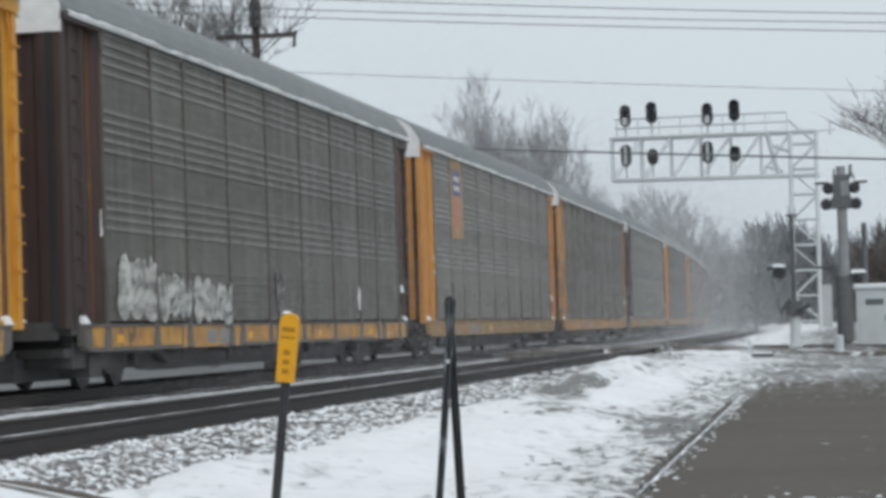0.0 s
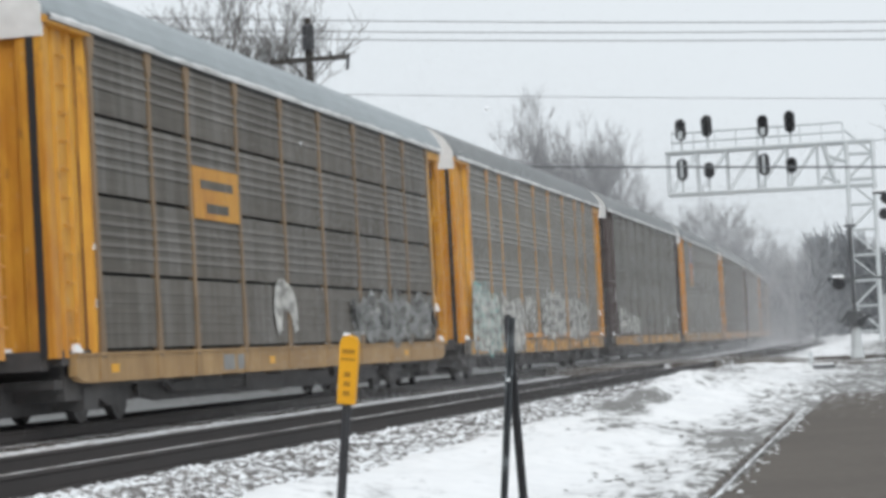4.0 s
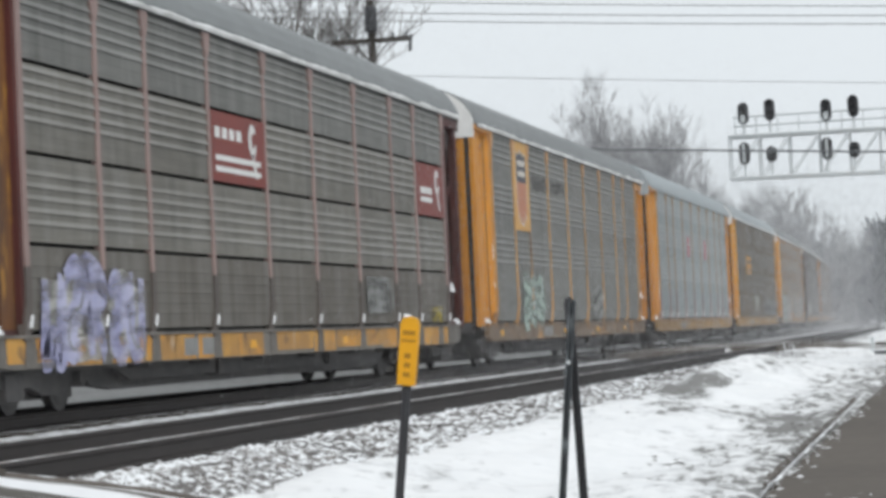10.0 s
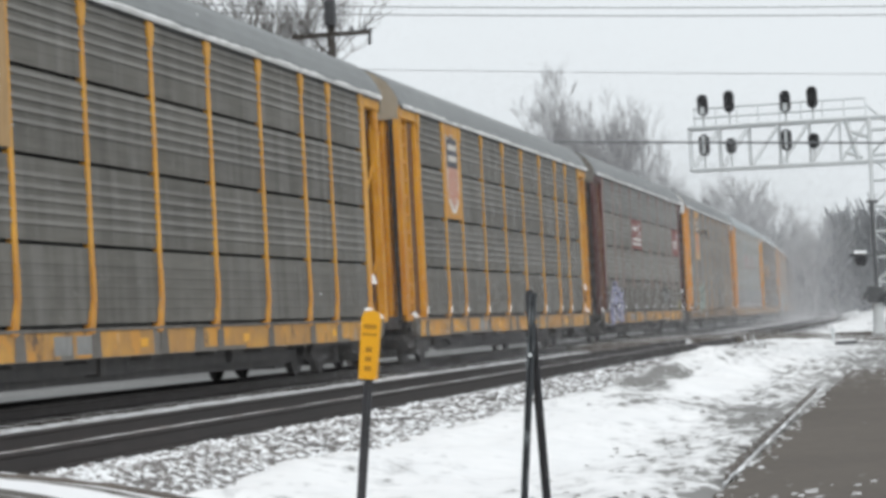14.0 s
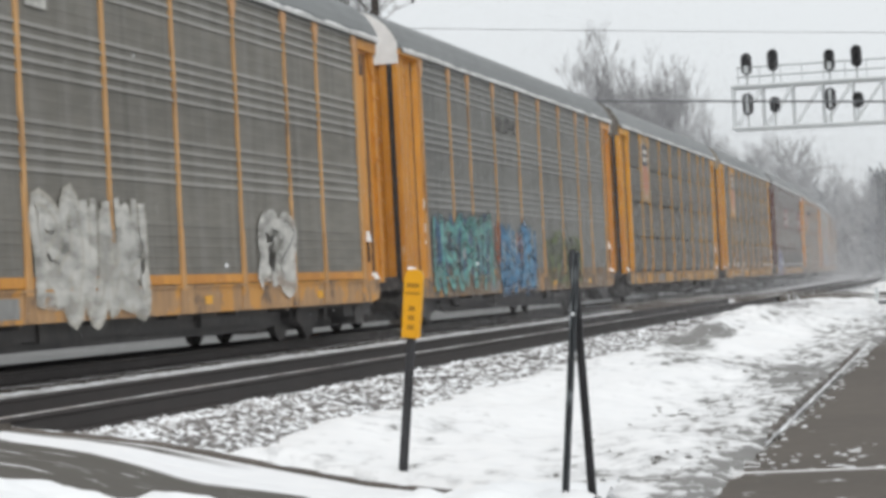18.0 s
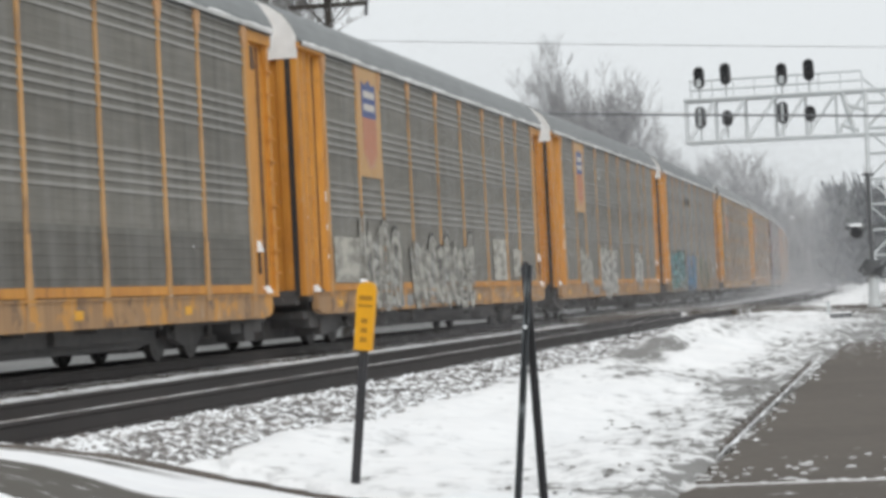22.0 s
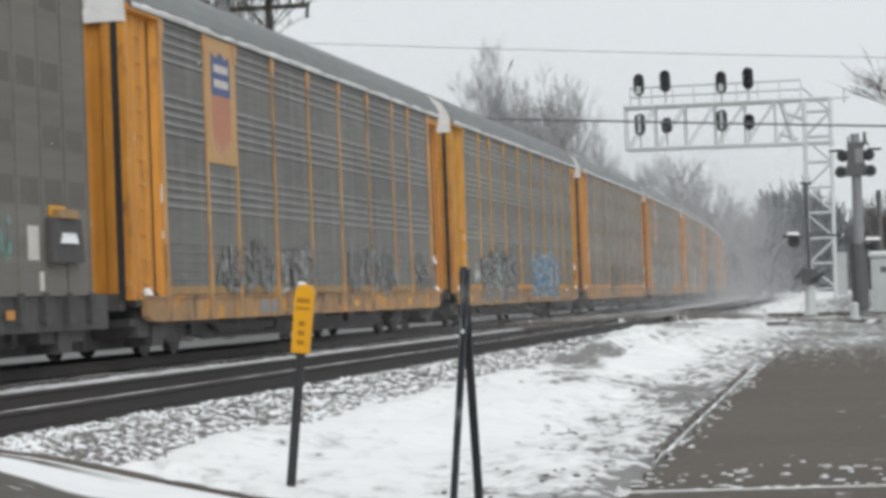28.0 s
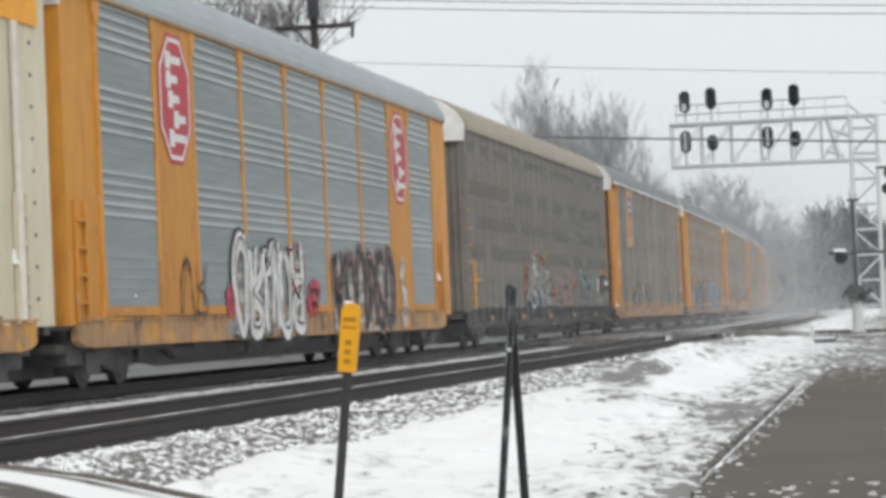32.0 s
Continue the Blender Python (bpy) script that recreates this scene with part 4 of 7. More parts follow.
def far_corner_mesh():
    """The open far corner: a flat post, a web, a narrow end post, a header and a foot beam; y runs outwards from the last side post."""
    s = Shape()
    s.box(1.3, 1.49, 0.08, 0.46, 0.9, 5.24)
    s.box(1.3, 1.505, 0.07, 0.15, 0.9, 5.24)
    s.box(1.3, 1.36, 0.9, 0.98, 0.9, 5.1)
    s.box(1.32, 1.47, 1.56, 1.74, 0.9, 5.2)
    s.box(1.3, 1.5, 0.08, 1.84, 5.06, 5.26)
    s.box(1.3, 1.45, 0.46, 1.56, 0.9, 1.02)
    s.prism([(0.46, 4.66), (0.6, 5.06), (0.46, 5.06)], 1.38, 1.44, "x")
    s.prism([(1.56, 4.66), (1.56, 5.06), (1.42, 5.06)], 1.38, 1.44, "x")
    for z in (1.3, 3.1):
        s.bar((1.36, 0.46, z), (1.36, 1.56, z + 0.9), 0.03)
    return s.mesh("corner_frame")


def rung_mesh(half):
    """One grab iron, bent from thin rod."""
    return Shape().tube([(0, -half, 0), (0.05, -half, -0.01), (0.05, half, -0.01), (0, half, 0)], 0.014, 5).mesh("grab_iron")


def end_door_mesh():
    s = Shape()
    front = []
    for i in range(7):
        x = -1.2 + 0.4 * i
        front += [(x - 0.12, -0.02), (x - 0.07, -0.09), (x + 0.07, -0.09), (x + 0.12, -0.02)]
    s.prism(front + [(-p, -q) for p, q in front], 0.95, 5.04, "z")
    return s.mesh("end_door")


def end_arch_mesh():
    arc = [(1.5, 5.02), (1.52, 5.4), (1.44, 5.57), (1.29, 5.78), (1.03, 5.97), (0.68, 6.11), (0, 6.2)]
    arc = arc + [(-p, q) for p, q in arc[-2::-1]]
    return Shape().prism(arc, -0.05, 0.05).mesh("end_arch")


def coupler_mesh():
    s = Shape()
    s.box(-0.14, 0.14, -0.84, 0.5, 0.72, 0.95, 0.02)
    s.box(-0.2, 0.2, -0.85, -0.6, 0.66, 1.0, 0.03)
    s.tube([(0.45, 0.1, 0.85), (0.46, -0.2, 0.6), (0.42, -0.45, 0.34), (0.3, -0.8, 0.36)], 0.03, 6)
    s.box(0.5, 1.3, 0.0, 0.25, 0.75, 1.0)
    return s.mesh("coupler")


def underframe_mesh():
    s = Shape()
    s.box(-0.32, 0.32, -13.4, 13.4, 0.45, 1.0)
    s.prism([(-8.2, 0.6), (-7.0, 0.27), (7.0, 0.27), (8.2, 0.6)], -0.5, 0.5, "x")
    s.prism([(-8.0, 0.6), (-7.2, 0.34), (7.2, 0.34), (8.0, 0.6)], 1.0, 1.1, "x")
    s.box(-1.42, 1.42, -13.4, 13.4, 0.8, 1.0)
    s.prism([(-8.6, 0.56), (-8.3, 0.3), (-7.4, 0.22), (7.4, 0.22), (8.3, 0.3), (8.6, 0.56)], 0.8, 0.92, "x")
    for y in (-12.1, 12.1):
        s.box(0.3, 1.32, y - 0.95, y + 0.95, 0.34, 0.8)
        s.box(0.9, 1.36, y - 0.3, y + 0.3, 0.2, 0.5)
    for y in (-7.2, -4.4, -1.6, 1.6, 4.4, 7.2):
        s.box(-1.4, 1.4, y - 0.1, y + 0.1, 0.5, 0.85)
    # Backing boxes added behind the trucks to block light between the wheels.
    for y in (-10.8, 10.8):
        s.box(-0.5, 0.6, y - 2.7, y + 2.7, 0.16, 0.6)
        s.box(0.6, 1.3, y - 2.6, y + 2.6, 0.5, 0.62)
    s.box(0.5, 1.15, -3.2, -1.9, 0.32, 0.8)
    s.tube([(0.75, 0.4, 0.52), (0.75, 2.0, 0.52)], 0.22, 12)
    s.box(0.4, 1.2, 3.2, 3.9, 0.36, 0.8)
    s.tube([(1.2, -8.2, 0.62), (1.2, 8.2, 0.62)], 0.03, 6)
    return s.mesh("underframe")


def sill_mesh(fishbelly=0.0):
    top, lo = SILL_HI, SILL_LO
    loop = [(-13.1, top), (-13.1, 0.66), (-12.9, 0.59), (-12.5, lo), (12.5, lo), (12.9, 0.59), (13.1, 0.66), (13.1, top)]
    s = Shape()
    for sx in (1, -1):
        a, b = sorted((sx * 1.4, sx * 1.515))
        s.prism(loop, a, b, "x")
        a, b = sorted((sx * 1.38, sx * 1.54))
        s.box(a, b, -13.1, 13.1, top, top + 0.035)
    return s.mesh("side_sill")


def far_side_mesh():
    s = Shape()
    s.box(-1.5, -1.4, -13.4, 13.4, 1.0, 5.3)
    # Backing behind the side sheets, near-black for the unlit interior.
    s.box(1.36, 1.4, -11.95, 11.95, 1.0, 5.3)
    return s.mesh("inner_wall")


def eave_mesh():
    return Shape().prism([(1.44, 5.22), (1.565, 5.25), (1.565, 5.29), (1.44, 5.3)], -13.7, 13.7).mesh("eave_rail")


def eave_snow_mesh():
    """A broken ridge of snow lying on the eave."""
    s, ys = Shape(), spaced([(-13.7, 13.7, 0.16)])
    for y in ys:
        g = min(1.0, max(0.12, 0.75 + 1.2 * noise.noise((y * 0.9, 3.1, 2)) + 0.6 * noise.noise((y * 3.1, 1.3, 7))))
        s.v += [(1.575, y, 5.255), (1.585 + 0.015 * g, y, 5.29 + 0.02 * g), (1.57, y, 5.3 + 0.055 * g), (1.535, y, 5.3 + 0.06 * g)]
    for i in range(len(ys) - 1):
        s.f += [(4 * i + k, 4 * i + k + 4, 4 * i + k + 5, 4 * i + k + 1) for k in range(3)]
    return s.mesh("eave_snow")


def ribbon(s, pts, w, x, thick=0.004):
    """A flat stroke of paint along a line of (y, z) points."""
    n = len(pts)
    b = len(s.v)
    for i, (y, z) in enumerate(pts):
        y2, z2 = pts[min(i + 1, n - 1)]
        y1, z1 = pts[max(i - 1, 0)]
        d = math.hypot(y2 - y1, z2 - z1) or 1
        py, pz = -(z2 - z1) / d, (y2 - y1) / d
        k = w * (0.75 + 0.5 * math.sin(math.pi * i / max(1, n - 1)))
        s.v += [(x, y + py * k / 2, z + pz * k / 2), (x, y - py * k / 2, z - pz * k / 2)]
    for i in range(n - 1):
        a = b + 2 * i
        s.f.append((a, a + 1, a + 3, a + 2))


# bent strokes in a unit box: hooks, loops, arches and waves that make no letter
STROKES = [
    [(0.8, 0.85), (0.45, 1.0), (0.15, 0.8), (0.3, 0.58), (0.7, 0.45), (0.85, 0.2), (0.5, 0.0), (0.12, 0.14)],
    [(0.15, 0.0), (0.12, 0.5), (0.2, 1.0), (0.55, 0.75), (0.85, 1.0), (0.88, 0.5), (0.85, 0.0)],
    [(0.85, 0.75), (0.5, 1.0), (0.15, 0.6), (0.15, 0.3), (0.5, 0.0), (0.85, 0.25), (0.6, 0.45)],
    [(0.1, 1.0), (0.18, 0.3), (0.5, 0.02), (0.8, 0.3), (0.88, 1.0)],
    [(0.5, 0.02), (0.15, 0.3), (0.18, 0.75), (0.5, 1.0), (0.84, 0.72), (0.82, 0.26), (0.5, 0.02)],
    [(0.2, 0.0), (0.22, 0.6), (0.2, 1.0), (0.7, 0.95), (0.82, 0.7), (0.3, 0.5), (0.75, 0.32), (0.9, 0.0)],
    [(0.12, 0.95), (0.3, 0.55), (0.5, 0.42), (0.72, 0.6), (0.88, 1.0), (0.7, 0.3), (0.45, -0.02)],
]


def flowing(pts, k=4):
    """A smooth line through points."""
    out = []
    for i in range(len(pts) - 1):
        p0, p1, p2, p3 = pts[max(i - 1, 0)], pts[i], pts[i + 1], pts[min(i + 2, len(pts) - 1)]
        for q in range(k):
            t = q / k
            out.append(tuple(0.5 * (2 * b + (c - a) * t + (2 * a - 5 * b + 4 * c - d) * t * t + (3 * b - a - 3 * c + d) * t ** 3) for a, b, c, d in zip(p0, p1, p2, p3)))
    return out + [pts[-1]]


def graffiti(car, y0, y1, z0, z1, fill, line, seed, letters=None, bold=0.3, back=0.0):
    """Illegible sprayed letters: fat bent strokes, some with a rim of another colour, over a thin cloud of overspray."""
    rng = random.Random(seed)
    n = letters or max(2, round((y1 - y0) / 0.9))
    w, h = (y1 - y0) / n, z1 - z0
    deep = 1.5425 if fill != "navy" else 1.5395
    last = None
    for i in range(n):
        a, wide = y0 + (i - 0.06) * w, 1.12 * w
        low, top = z0 + rng.uniform(0, 0.1) * h, z1 - rng.uniform(0, 0.18) * h
        kind = rng.choice([k for k in range(len(STROKES)) if k != last])
        last = kind
        lean, turn, over = rng.uniform(-0.12, 0.12), rng.random() < 0.5, rng.random() < 0.5
        pts = [(a + wide * ((1 - u if turn else u) + lean * (v - 0.5) + rng.uniform(-0.09, 0.09)), low + (top - low) * ((1 - v if over else v) + rng.uniform(-0.05, 0.05))) for u, v in STROKES[kind]]
        pts = [(p, max(q, 0.66)) for p, q in flowing(pts)]
        spike = a + wide * rng.uniform(0.2, 0.8)
        spike = [(spike - 0.12 * w, max(0.66, low + 0.1 * h)), (spike, (low + top) / 2), (spike + rng.uniform(-0.2, 0.2) * w, top + 0.06 * h)]
        stroke = min(0.42, max(0.05, bold * w * 0.95))
        ink, rim, step = Shape(), Shape(), 0.0004 * (i % 2)
        ribbon(ink, pts, stroke, deep + step)
        ribbon(ink, spike, stroke * 0.7, deep + step + 0.0011)
        ribbon(rim, spike, stroke * 0.7 + 0.09, 1.5391 + step)
        ribbon(rim, pts, stroke + (0.12 if bold > 0.15 else 0.08), 1.5385 + step)
        letter = part("graffiti_letter", ink, SPRAY[fill], car, fill + " sprayed graffiti letter", pose(-back, 0, 0))
        if line:
            part("outline", rim, SPRAY[line], letter, line + " sprayed outline")
        if bold > 0.15 and (line or i % 2):
            # a thin stroke or a drip inside the letter, and a point thrown out above it
            mark = Shape()
            ribbon(mark, [(p + 0.03, q + 0.05) for p, q in pts[3:-6]], 0.045, deep + 0.0046)
            part("inner_mark", mark, SPRAY[line or ("black" if fill == "grey" else "grey")], letter)
    if bold > 0.25 and n > 1:
        cloud = Shape()
        m = 6 * n
        for k in range(m + 1):
            y = y0 + (y1 - y0) * k / m
            cloud.v += [(1.5378, y, z0 + (0.03 + 0.09 * noise.noise((y * 1.3, seed, 1))) * h), (1.5378, y, z1 - (0.16 + 0.22 * noise.noise((y * 1.1, seed, 4))) * h)]
        cloud.f = [(2 * k, 2 * k + 2, 2 * k + 3, 2 * k + 1) for k in range(m)]
        part("overspray", cloud, THINSPRAY, car, "thin cloud of overspray behind the letters", pose(-back, 0, 0))


def blot(car, y, z, ry, rz, paint, seed, back=0.0):
    """A sprayed blot with an uneven rim."""
    loop = []
    for k in range(16):
        a = 2 * math.pi * k / 16
        r = 1 + 0.45 * noise.noise((1.6 * math.cos(a), 1.6 * math.sin(a), seed * 3.7))
        loop.append((y + ry * r * math.cos(a), z + rz * r * math.sin(a)))
    part("paint_blot", Shape().prism(loop, 1.5372, 1.5376 + 0.0002 * (seed % 5), "x"), SPRAY[paint], car, "sprayed blot of colour", pose(-back, 0, 0))


def number_plate(car, y0, y1):
    """A black block on the sill with pale illegible digits."""
    plate = part("number_block", Shape().box(1.515, 1.532, y0, y1, 0.58, 0.9), SPRAY["pitch"], car, "black painted block on the sill")
    n = round((y1 - y0) / 0.23)
    for k in range(n):
        if k != 3:
            y = y0 + 0.08 + (y1 - y0 - 0.1) * k / n
            part("lettering_bar", Shape().box(1.532, 1.5345, y, y + 0.14, 0.65, 0.84), PALE, plate)


def shield_sign(car, plate, faded=False, z_lo=3.14):
    """A tall painted panel with a shield: a lettered block over pale and red stripes."""
    s = Shape().box(1.505, 1.534, -9.3, -7.3, z_lo, 5.24)
    sign = part("sign_panel", s, plate, car, "tall painted sign panel with a shield")
    z1 = 5.08
    w = 0.62
    if faded:
        rim = [(-w, 3.85), (-w * 0.8, 3.5), (-0.25, 3.32), (0, 3.28), (0.25, 3.32), (w * 0.8, 3.5), (w, 3.85), (w, 4.82), (w * 0.92, 4.98), (w * 0.5, 4.9), (0, 5.02), (-w * 0.5, 4.9), (-w * 0.92, 4.98), (-w, 4.82)]
        part("shield_rim", Shape().prism([(p * 1.09, 4.15 + (q - 4.15) * 1.04) for p, q in reversed(rim)], 1.5338, 1.5352, "x"), PALE, sign, m=pose(0, -8.3, 0))
    part("shield_field", Shape().prism([(-w, 3.85), (-w, 4.3), (w, 4.3), (w, 3.85), (w * 0.8, 3.5), (0.25, 3.32), (0, 3.28), (-0.25, 3.32), (-w * 0.8, 3.5)], 1.5345, 1.5375, "x"), PALE if plate is YELLOW else FIELDPINK, sign, m=pose(0, -8.3, 0))
    for i in range(5):
        y = -w + 0.14 + i * (2 * w - 0.28) / 4
        part("stripe", Shape().box(1.5375, 1.541, y - 0.085, y + 0.085, 3.45 + 0.1 * abs(i - 2) - 0.08, 4.28), REDPALE, sign, m=pose(0, -8.3, 0))
    top = Shape().prism([(-w, 4.28), (w, 4.28), (w, 4.82), (w * 0.92, 4.98), (w * 0.5, 4.9), (0, 5.02), (-w * 0.5, 4.9), (-w * 0.92, 4.98), (-w, 4.82)], 1.534, 1.541, "x")
    part("shield_top", top, DARKBLUEGREY if faded else BLUE, sign, m=pose(0, -8.3, 0))
    for z in (4.42, 4.67):
        part("lettering_bar", Shape().box(1.541, 1.5445, -0.48, 0.48, z, z + 0.13), PALE, sign, m=pose(0, -8.3, 0))


GOLDPLATE = mat("golden_orange_sign_plate", (0.64, 0.36, 0.1), (0.52, 0.28, 0.08), 0.55, scale=5)
CAPPAINT = mat("chalky_orange_cap", (0.6, 0.36, 0.19), (0.5, 0.27, 0.12), 0.65, scale=8)
TANPLATE = mat("tan_orange_sign_plate", (0.56, 0.34, 0.15), (0.46, 0.27, 0.115), 0.55, scale=5)
DARKBLUEGREY = mat("sooty_blue_paint", (0.045, 0.05, 0.075), (0.07, 0.07, 0.08), 0.6, scale=6)


def block_sign(car, y0, y1, z0, z1, bars):
    s = part("sign_panel", Shape().box(1.49, 1.5344, y0, y1, z0, z1), SIGNMAROON, car, "maroon sign panel with pale emblem")
    m = Shape()
    h = z1 - z0
    w = y1 - y0
    if bars:
        for k in (0.14, 0.3):
            m.box(1.5344, 1.538, y0 + w * 0.06, y1 - w * 0.1, z0 + h * k, z0 + h * (k + 0.08))
        for k in range(4):
            m.box(1.5344, 1.538, y0 + w * (0.06 + 0.13 * k), y0 + w * (0.15 + 0.13 * k), z0 + h * 0.62, z0 + h * 0.78)
    else:
        m.box(1.5344, 1.538, y0 + w * 0.12, y1 - w * 0.45, z0 + h * 0.42, z0 + h * 0.55)
        m.box(1.5344, 1.538, y0 + w * 0.12, y1 - w * 0.45, z0 + h * 0.26, z0 + h * 0.36)
    cy, cz, r = y1 - w * 0.24, z0 + h * 0.68, h * 0.19
    ring = [(cy + r * math.cos(a) * 0.8, cz + r * math.sin(a)) for a in [math.pi * (1.9 - 1.7 * i / 9) for i in range(10)]]
    ribbon(m, ring, h * 0.13, 1.5385)
    ribbon(m, [(cy - r * 0.2, cz - r), (cy + r * 0.3, z0 + h * 0.3), (cy + r, z0 + h * 0.12)], h * 0.1, 1.5385)
    part("emblem", m, WHITE, s)


def octagon_sign(car, yc, w, z0, z1):
    def loop(k):
        a, b = w / 2 * k, (z1 - z0) / 2 * (1 - (1 - k) * w / (z1 - z0))
        c, zc = w * 0.3 * k, (z0 + z1) / 2
        return [(yc - a, zc - b + c), (yc - a + c, zc - b), (yc + a - c, zc - b), (yc + a, zc - b + c), (yc + a, zc + b - c), (yc + a - c, zc + b), (yc - a + c, zc + b), (yc - a, zc + b - c)]
    s = part("sign_plate", Shape().prism(loop(1.0), 1.53, 1.54, "x"), RED, car, "tall red eight-sided sign with a white rim")
    part("sign_rim", Shape().prism(loop(0.93), 1.54, 1.5425, "x"), WHITE, s)
    part("sign_field", Shape().prism(loop(0.85), 1.5425, 1.545, "x"), RED, s)
    h = z1 - z0
    for k, (p, q) in enumerate(((-0.28, 0.2), (-0.28, 0.08), (-0.22, 0.12), (-0.06, 0.3), (-0.22, 0.3))):
        z = z1 - h * (0.2 + 0.15 * k)
        bar = Shape().box(1.545, 1.5475, yc + w * p, yc + w * q, z - h * 0.03, z + h * 0.03)
        bar.box(1.5455, 1.548, yc + w * p, yc + w * (p + 0.15), z - h * 0.075, z + h * 0.06)
        part("lettering_bar", bar, WHITE, s)



def autorack(style):
    """One two- or three-level car for automobiles. style: panel, post, sill, end and roof materials, and what sets it apart."""
    car = thing("autorack_car", style["label"], "railway car", "autorack cars of the train")
    part("underframe", cached("under", underframe_mesh), BLACK, car)
    part("inner_wall", cached("inner", far_side_mesh), SHADEBLACK, car)
    near = END - 0.45 if style.get("flush") else END
    part("roof", cached("roof", roof_mesh), style["roof"], car, m=pose(0, (END - near) / 2, 0) @ Matrix.Diagonal((1, (END + near) / (2 * END), 1, 1)))
    part("eave_rail", cached("eave", eave_mesh), style.get("eave", EAVEGREY), car)
    if "eave" not in style:
        part("eave_snow", cached("eave_snow", eave_snow_mesh), EAVESNOW, car, "ragged line of snow along the eave")
    rng = random.Random(style["seed"])
    blocks = style["sill"] is SILLPAINT
    part("side_sill", cached("sill", sill_mesh), GRIMESILL if blocks else style["sill"], car)
    y = -12.7
    while blocks and y < 12.3:
        # what is left of the sill's paint, in worn blocks
        w = min(rng.choice((0.4, 0.9, 1.4, 2.4, 3.4)), 12.7 - y)
        lean, cut = rng.uniform(-0.05, 0.12), rng.choice((0.0, 0.0, 0.05))
        part("sill_block", Shape().prism([(y, 0.575 + cut), (y + w, 0.575 + cut), (y + w + lean, 0.915), (y + lean, 0.915)], 1.514, 1.5195, "x"), SILLPAINT, car, "worn yellow paint block")
        y += w + rng.choice((0.02, 0.03, 0.05, 0.1, 0.55))
    if style.get("ledge"):
        for a, b in zip(POSTS[:-1], POSTS[1:]):
            me = cached(("ledge", round(b - a, 2)), lambda: Shape().box(1.44, 1.522, -(b - a) / 2 + 0.08, (b - a) / 2 - 0.08, 0.97, 1.1).mesh("ledge"))
            part("ledge", me, style["ledge"], car, m=pose(0, (a + b) / 2, 0))
    rows = [(1.0, 1.9), (1.9, EAVE)] if style.get("tiers") else [(1.0, EAVE)]
    if style.get("rows"):
        cuts = [0.985, 2.02, 3.09, 4.17, 5.24]
        rows = [(a + 0.025, b - 0.025) for a, b in zip(cuts[:-1], cuts[1:])]
    wide = style.get("wide", ())
    for i, (a, b) in enumerate(zip(POSTS[:-1], POSTS[1:])):
        w = b - a
        for k, (z0, z1) in enumerate(rows):
            sheet = style["tiers"][k] if "tiers" in style else style["panel"]
            if i in wide:
                me = cached(("flat", w, z0), lambda: flat_sheet(w, z0, z1))
                part("side_panel", me, style["post"], car, "painted flat panel", pose(0.026, (a + b) / 2, 0))
            else:
                me = cached(("cor", round(w, 2), z0, z1, style.get("pitch", 0.14), style.get("pw", 0.145)), lambda: corrugated(w - style.get("pw", 0.145), z0, z1, style.get("pitch", 0.14), 0.17 * style.get("pitch", 0.14)))
                part("side_panel", me, sheet, car, m=pose(0, (a + b) / 2, 0))
    pm = cached(("post", style.get("flare", 0.04), style.get("pw", 0.145)), lambda: post_mesh(style.get("pw", 0.145), style.get("flare", 0.04)))
    fm = cached(("foot", style.get("flare", 0.04), style.get("pw", 0.145), style.get("skew", 0.0)), lambda: foot_mesh(style.get("pw", 0.145), style.get("flare", 0.04), style.get("skew", 0.0)))
    for y in POSTS:
        post = part("side_post", pm, style["post"], car, m=pose(0, y, 0))
        part("post_foot", fm, style.get("foot", style["post"]), post)
        part("post_cap", cached(("pcap", style.get("pw", 0.145)), lambda: cap_mesh(style.get("pw", 0.145))), CAPPAINT if style["post"] is POSTPAINT else style["post"], post)
        if style.get("bits"):
            part("snow_bit", cached("bit", lambda: Shape().prism([(-0.05, 1.04), (0.0, 1.04), (0.05, 1.17), (0.03, 1.19)], 1.53, 1.56, "x").mesh("snow_bit")), SNOW, post, "snow caught on the post foot")
    for sg in (-1, 1):
        if style.get("flush"):
            part("corner_frame", cached("flush", flush_side_mesh), style["end"], car, "flat closed corner panel", pose(0, (-12.66 if sg < 0 else 13.1), 0) @ Matrix.Diagonal((1, sg, 1, 1)))
        elif sg < 0 and style.get("open"):
            corner = part("corner_frame", cached("corner_open", open_corner_mesh), style["end"], car, "open corner frame with a ladder", pose(0, -12.8, 0))
            part("recess", cached("recess_near", lambda: Shape().box(1.2, 1.27, -1.02, 0.82, 0.9, 5.2).box(1.27, 1.42, 0.2, 0.66, 0.9, 5.2).mesh("recess")), RUSTWALL, corner, "rust-brown wall behind the corner frame")
            # A dark plate on the post's end face paints the gap's shade.
            part("door_joint", cached("cgap", lambda: Shape().box(1.29, 1.39, -1.075, -1.052, 0.9, 5.1).mesh("door_joint")), SHADEBLACK, corner, "dark plate for the shaded gap beside the end door")
            for k in range(11):
                part("rung", cached("ladder_rung", lambda: Shape().box(1.38, 1.44, -0.54, -0.14, -0.03, 0.03).mesh("rung")), style["end"], corner, m=pose(0, 0, 1.3 + 0.36 * k))
        elif sg < 0:
            corner = part("corner_frame", cached("corner", end_side_mesh), style["end"], car, m=pose(0, -12.8, 0))
            # Shade of the end gap, laid on as a dark plate.
            part("door_joint", cached("cgap", lambda: Shape().box(1.29, 1.39, -1.075, -1.052, 0.9, 5.1).mesh("door_joint")), SHADEBLACK, corner, "dark plate for the shaded gap beside the end door")
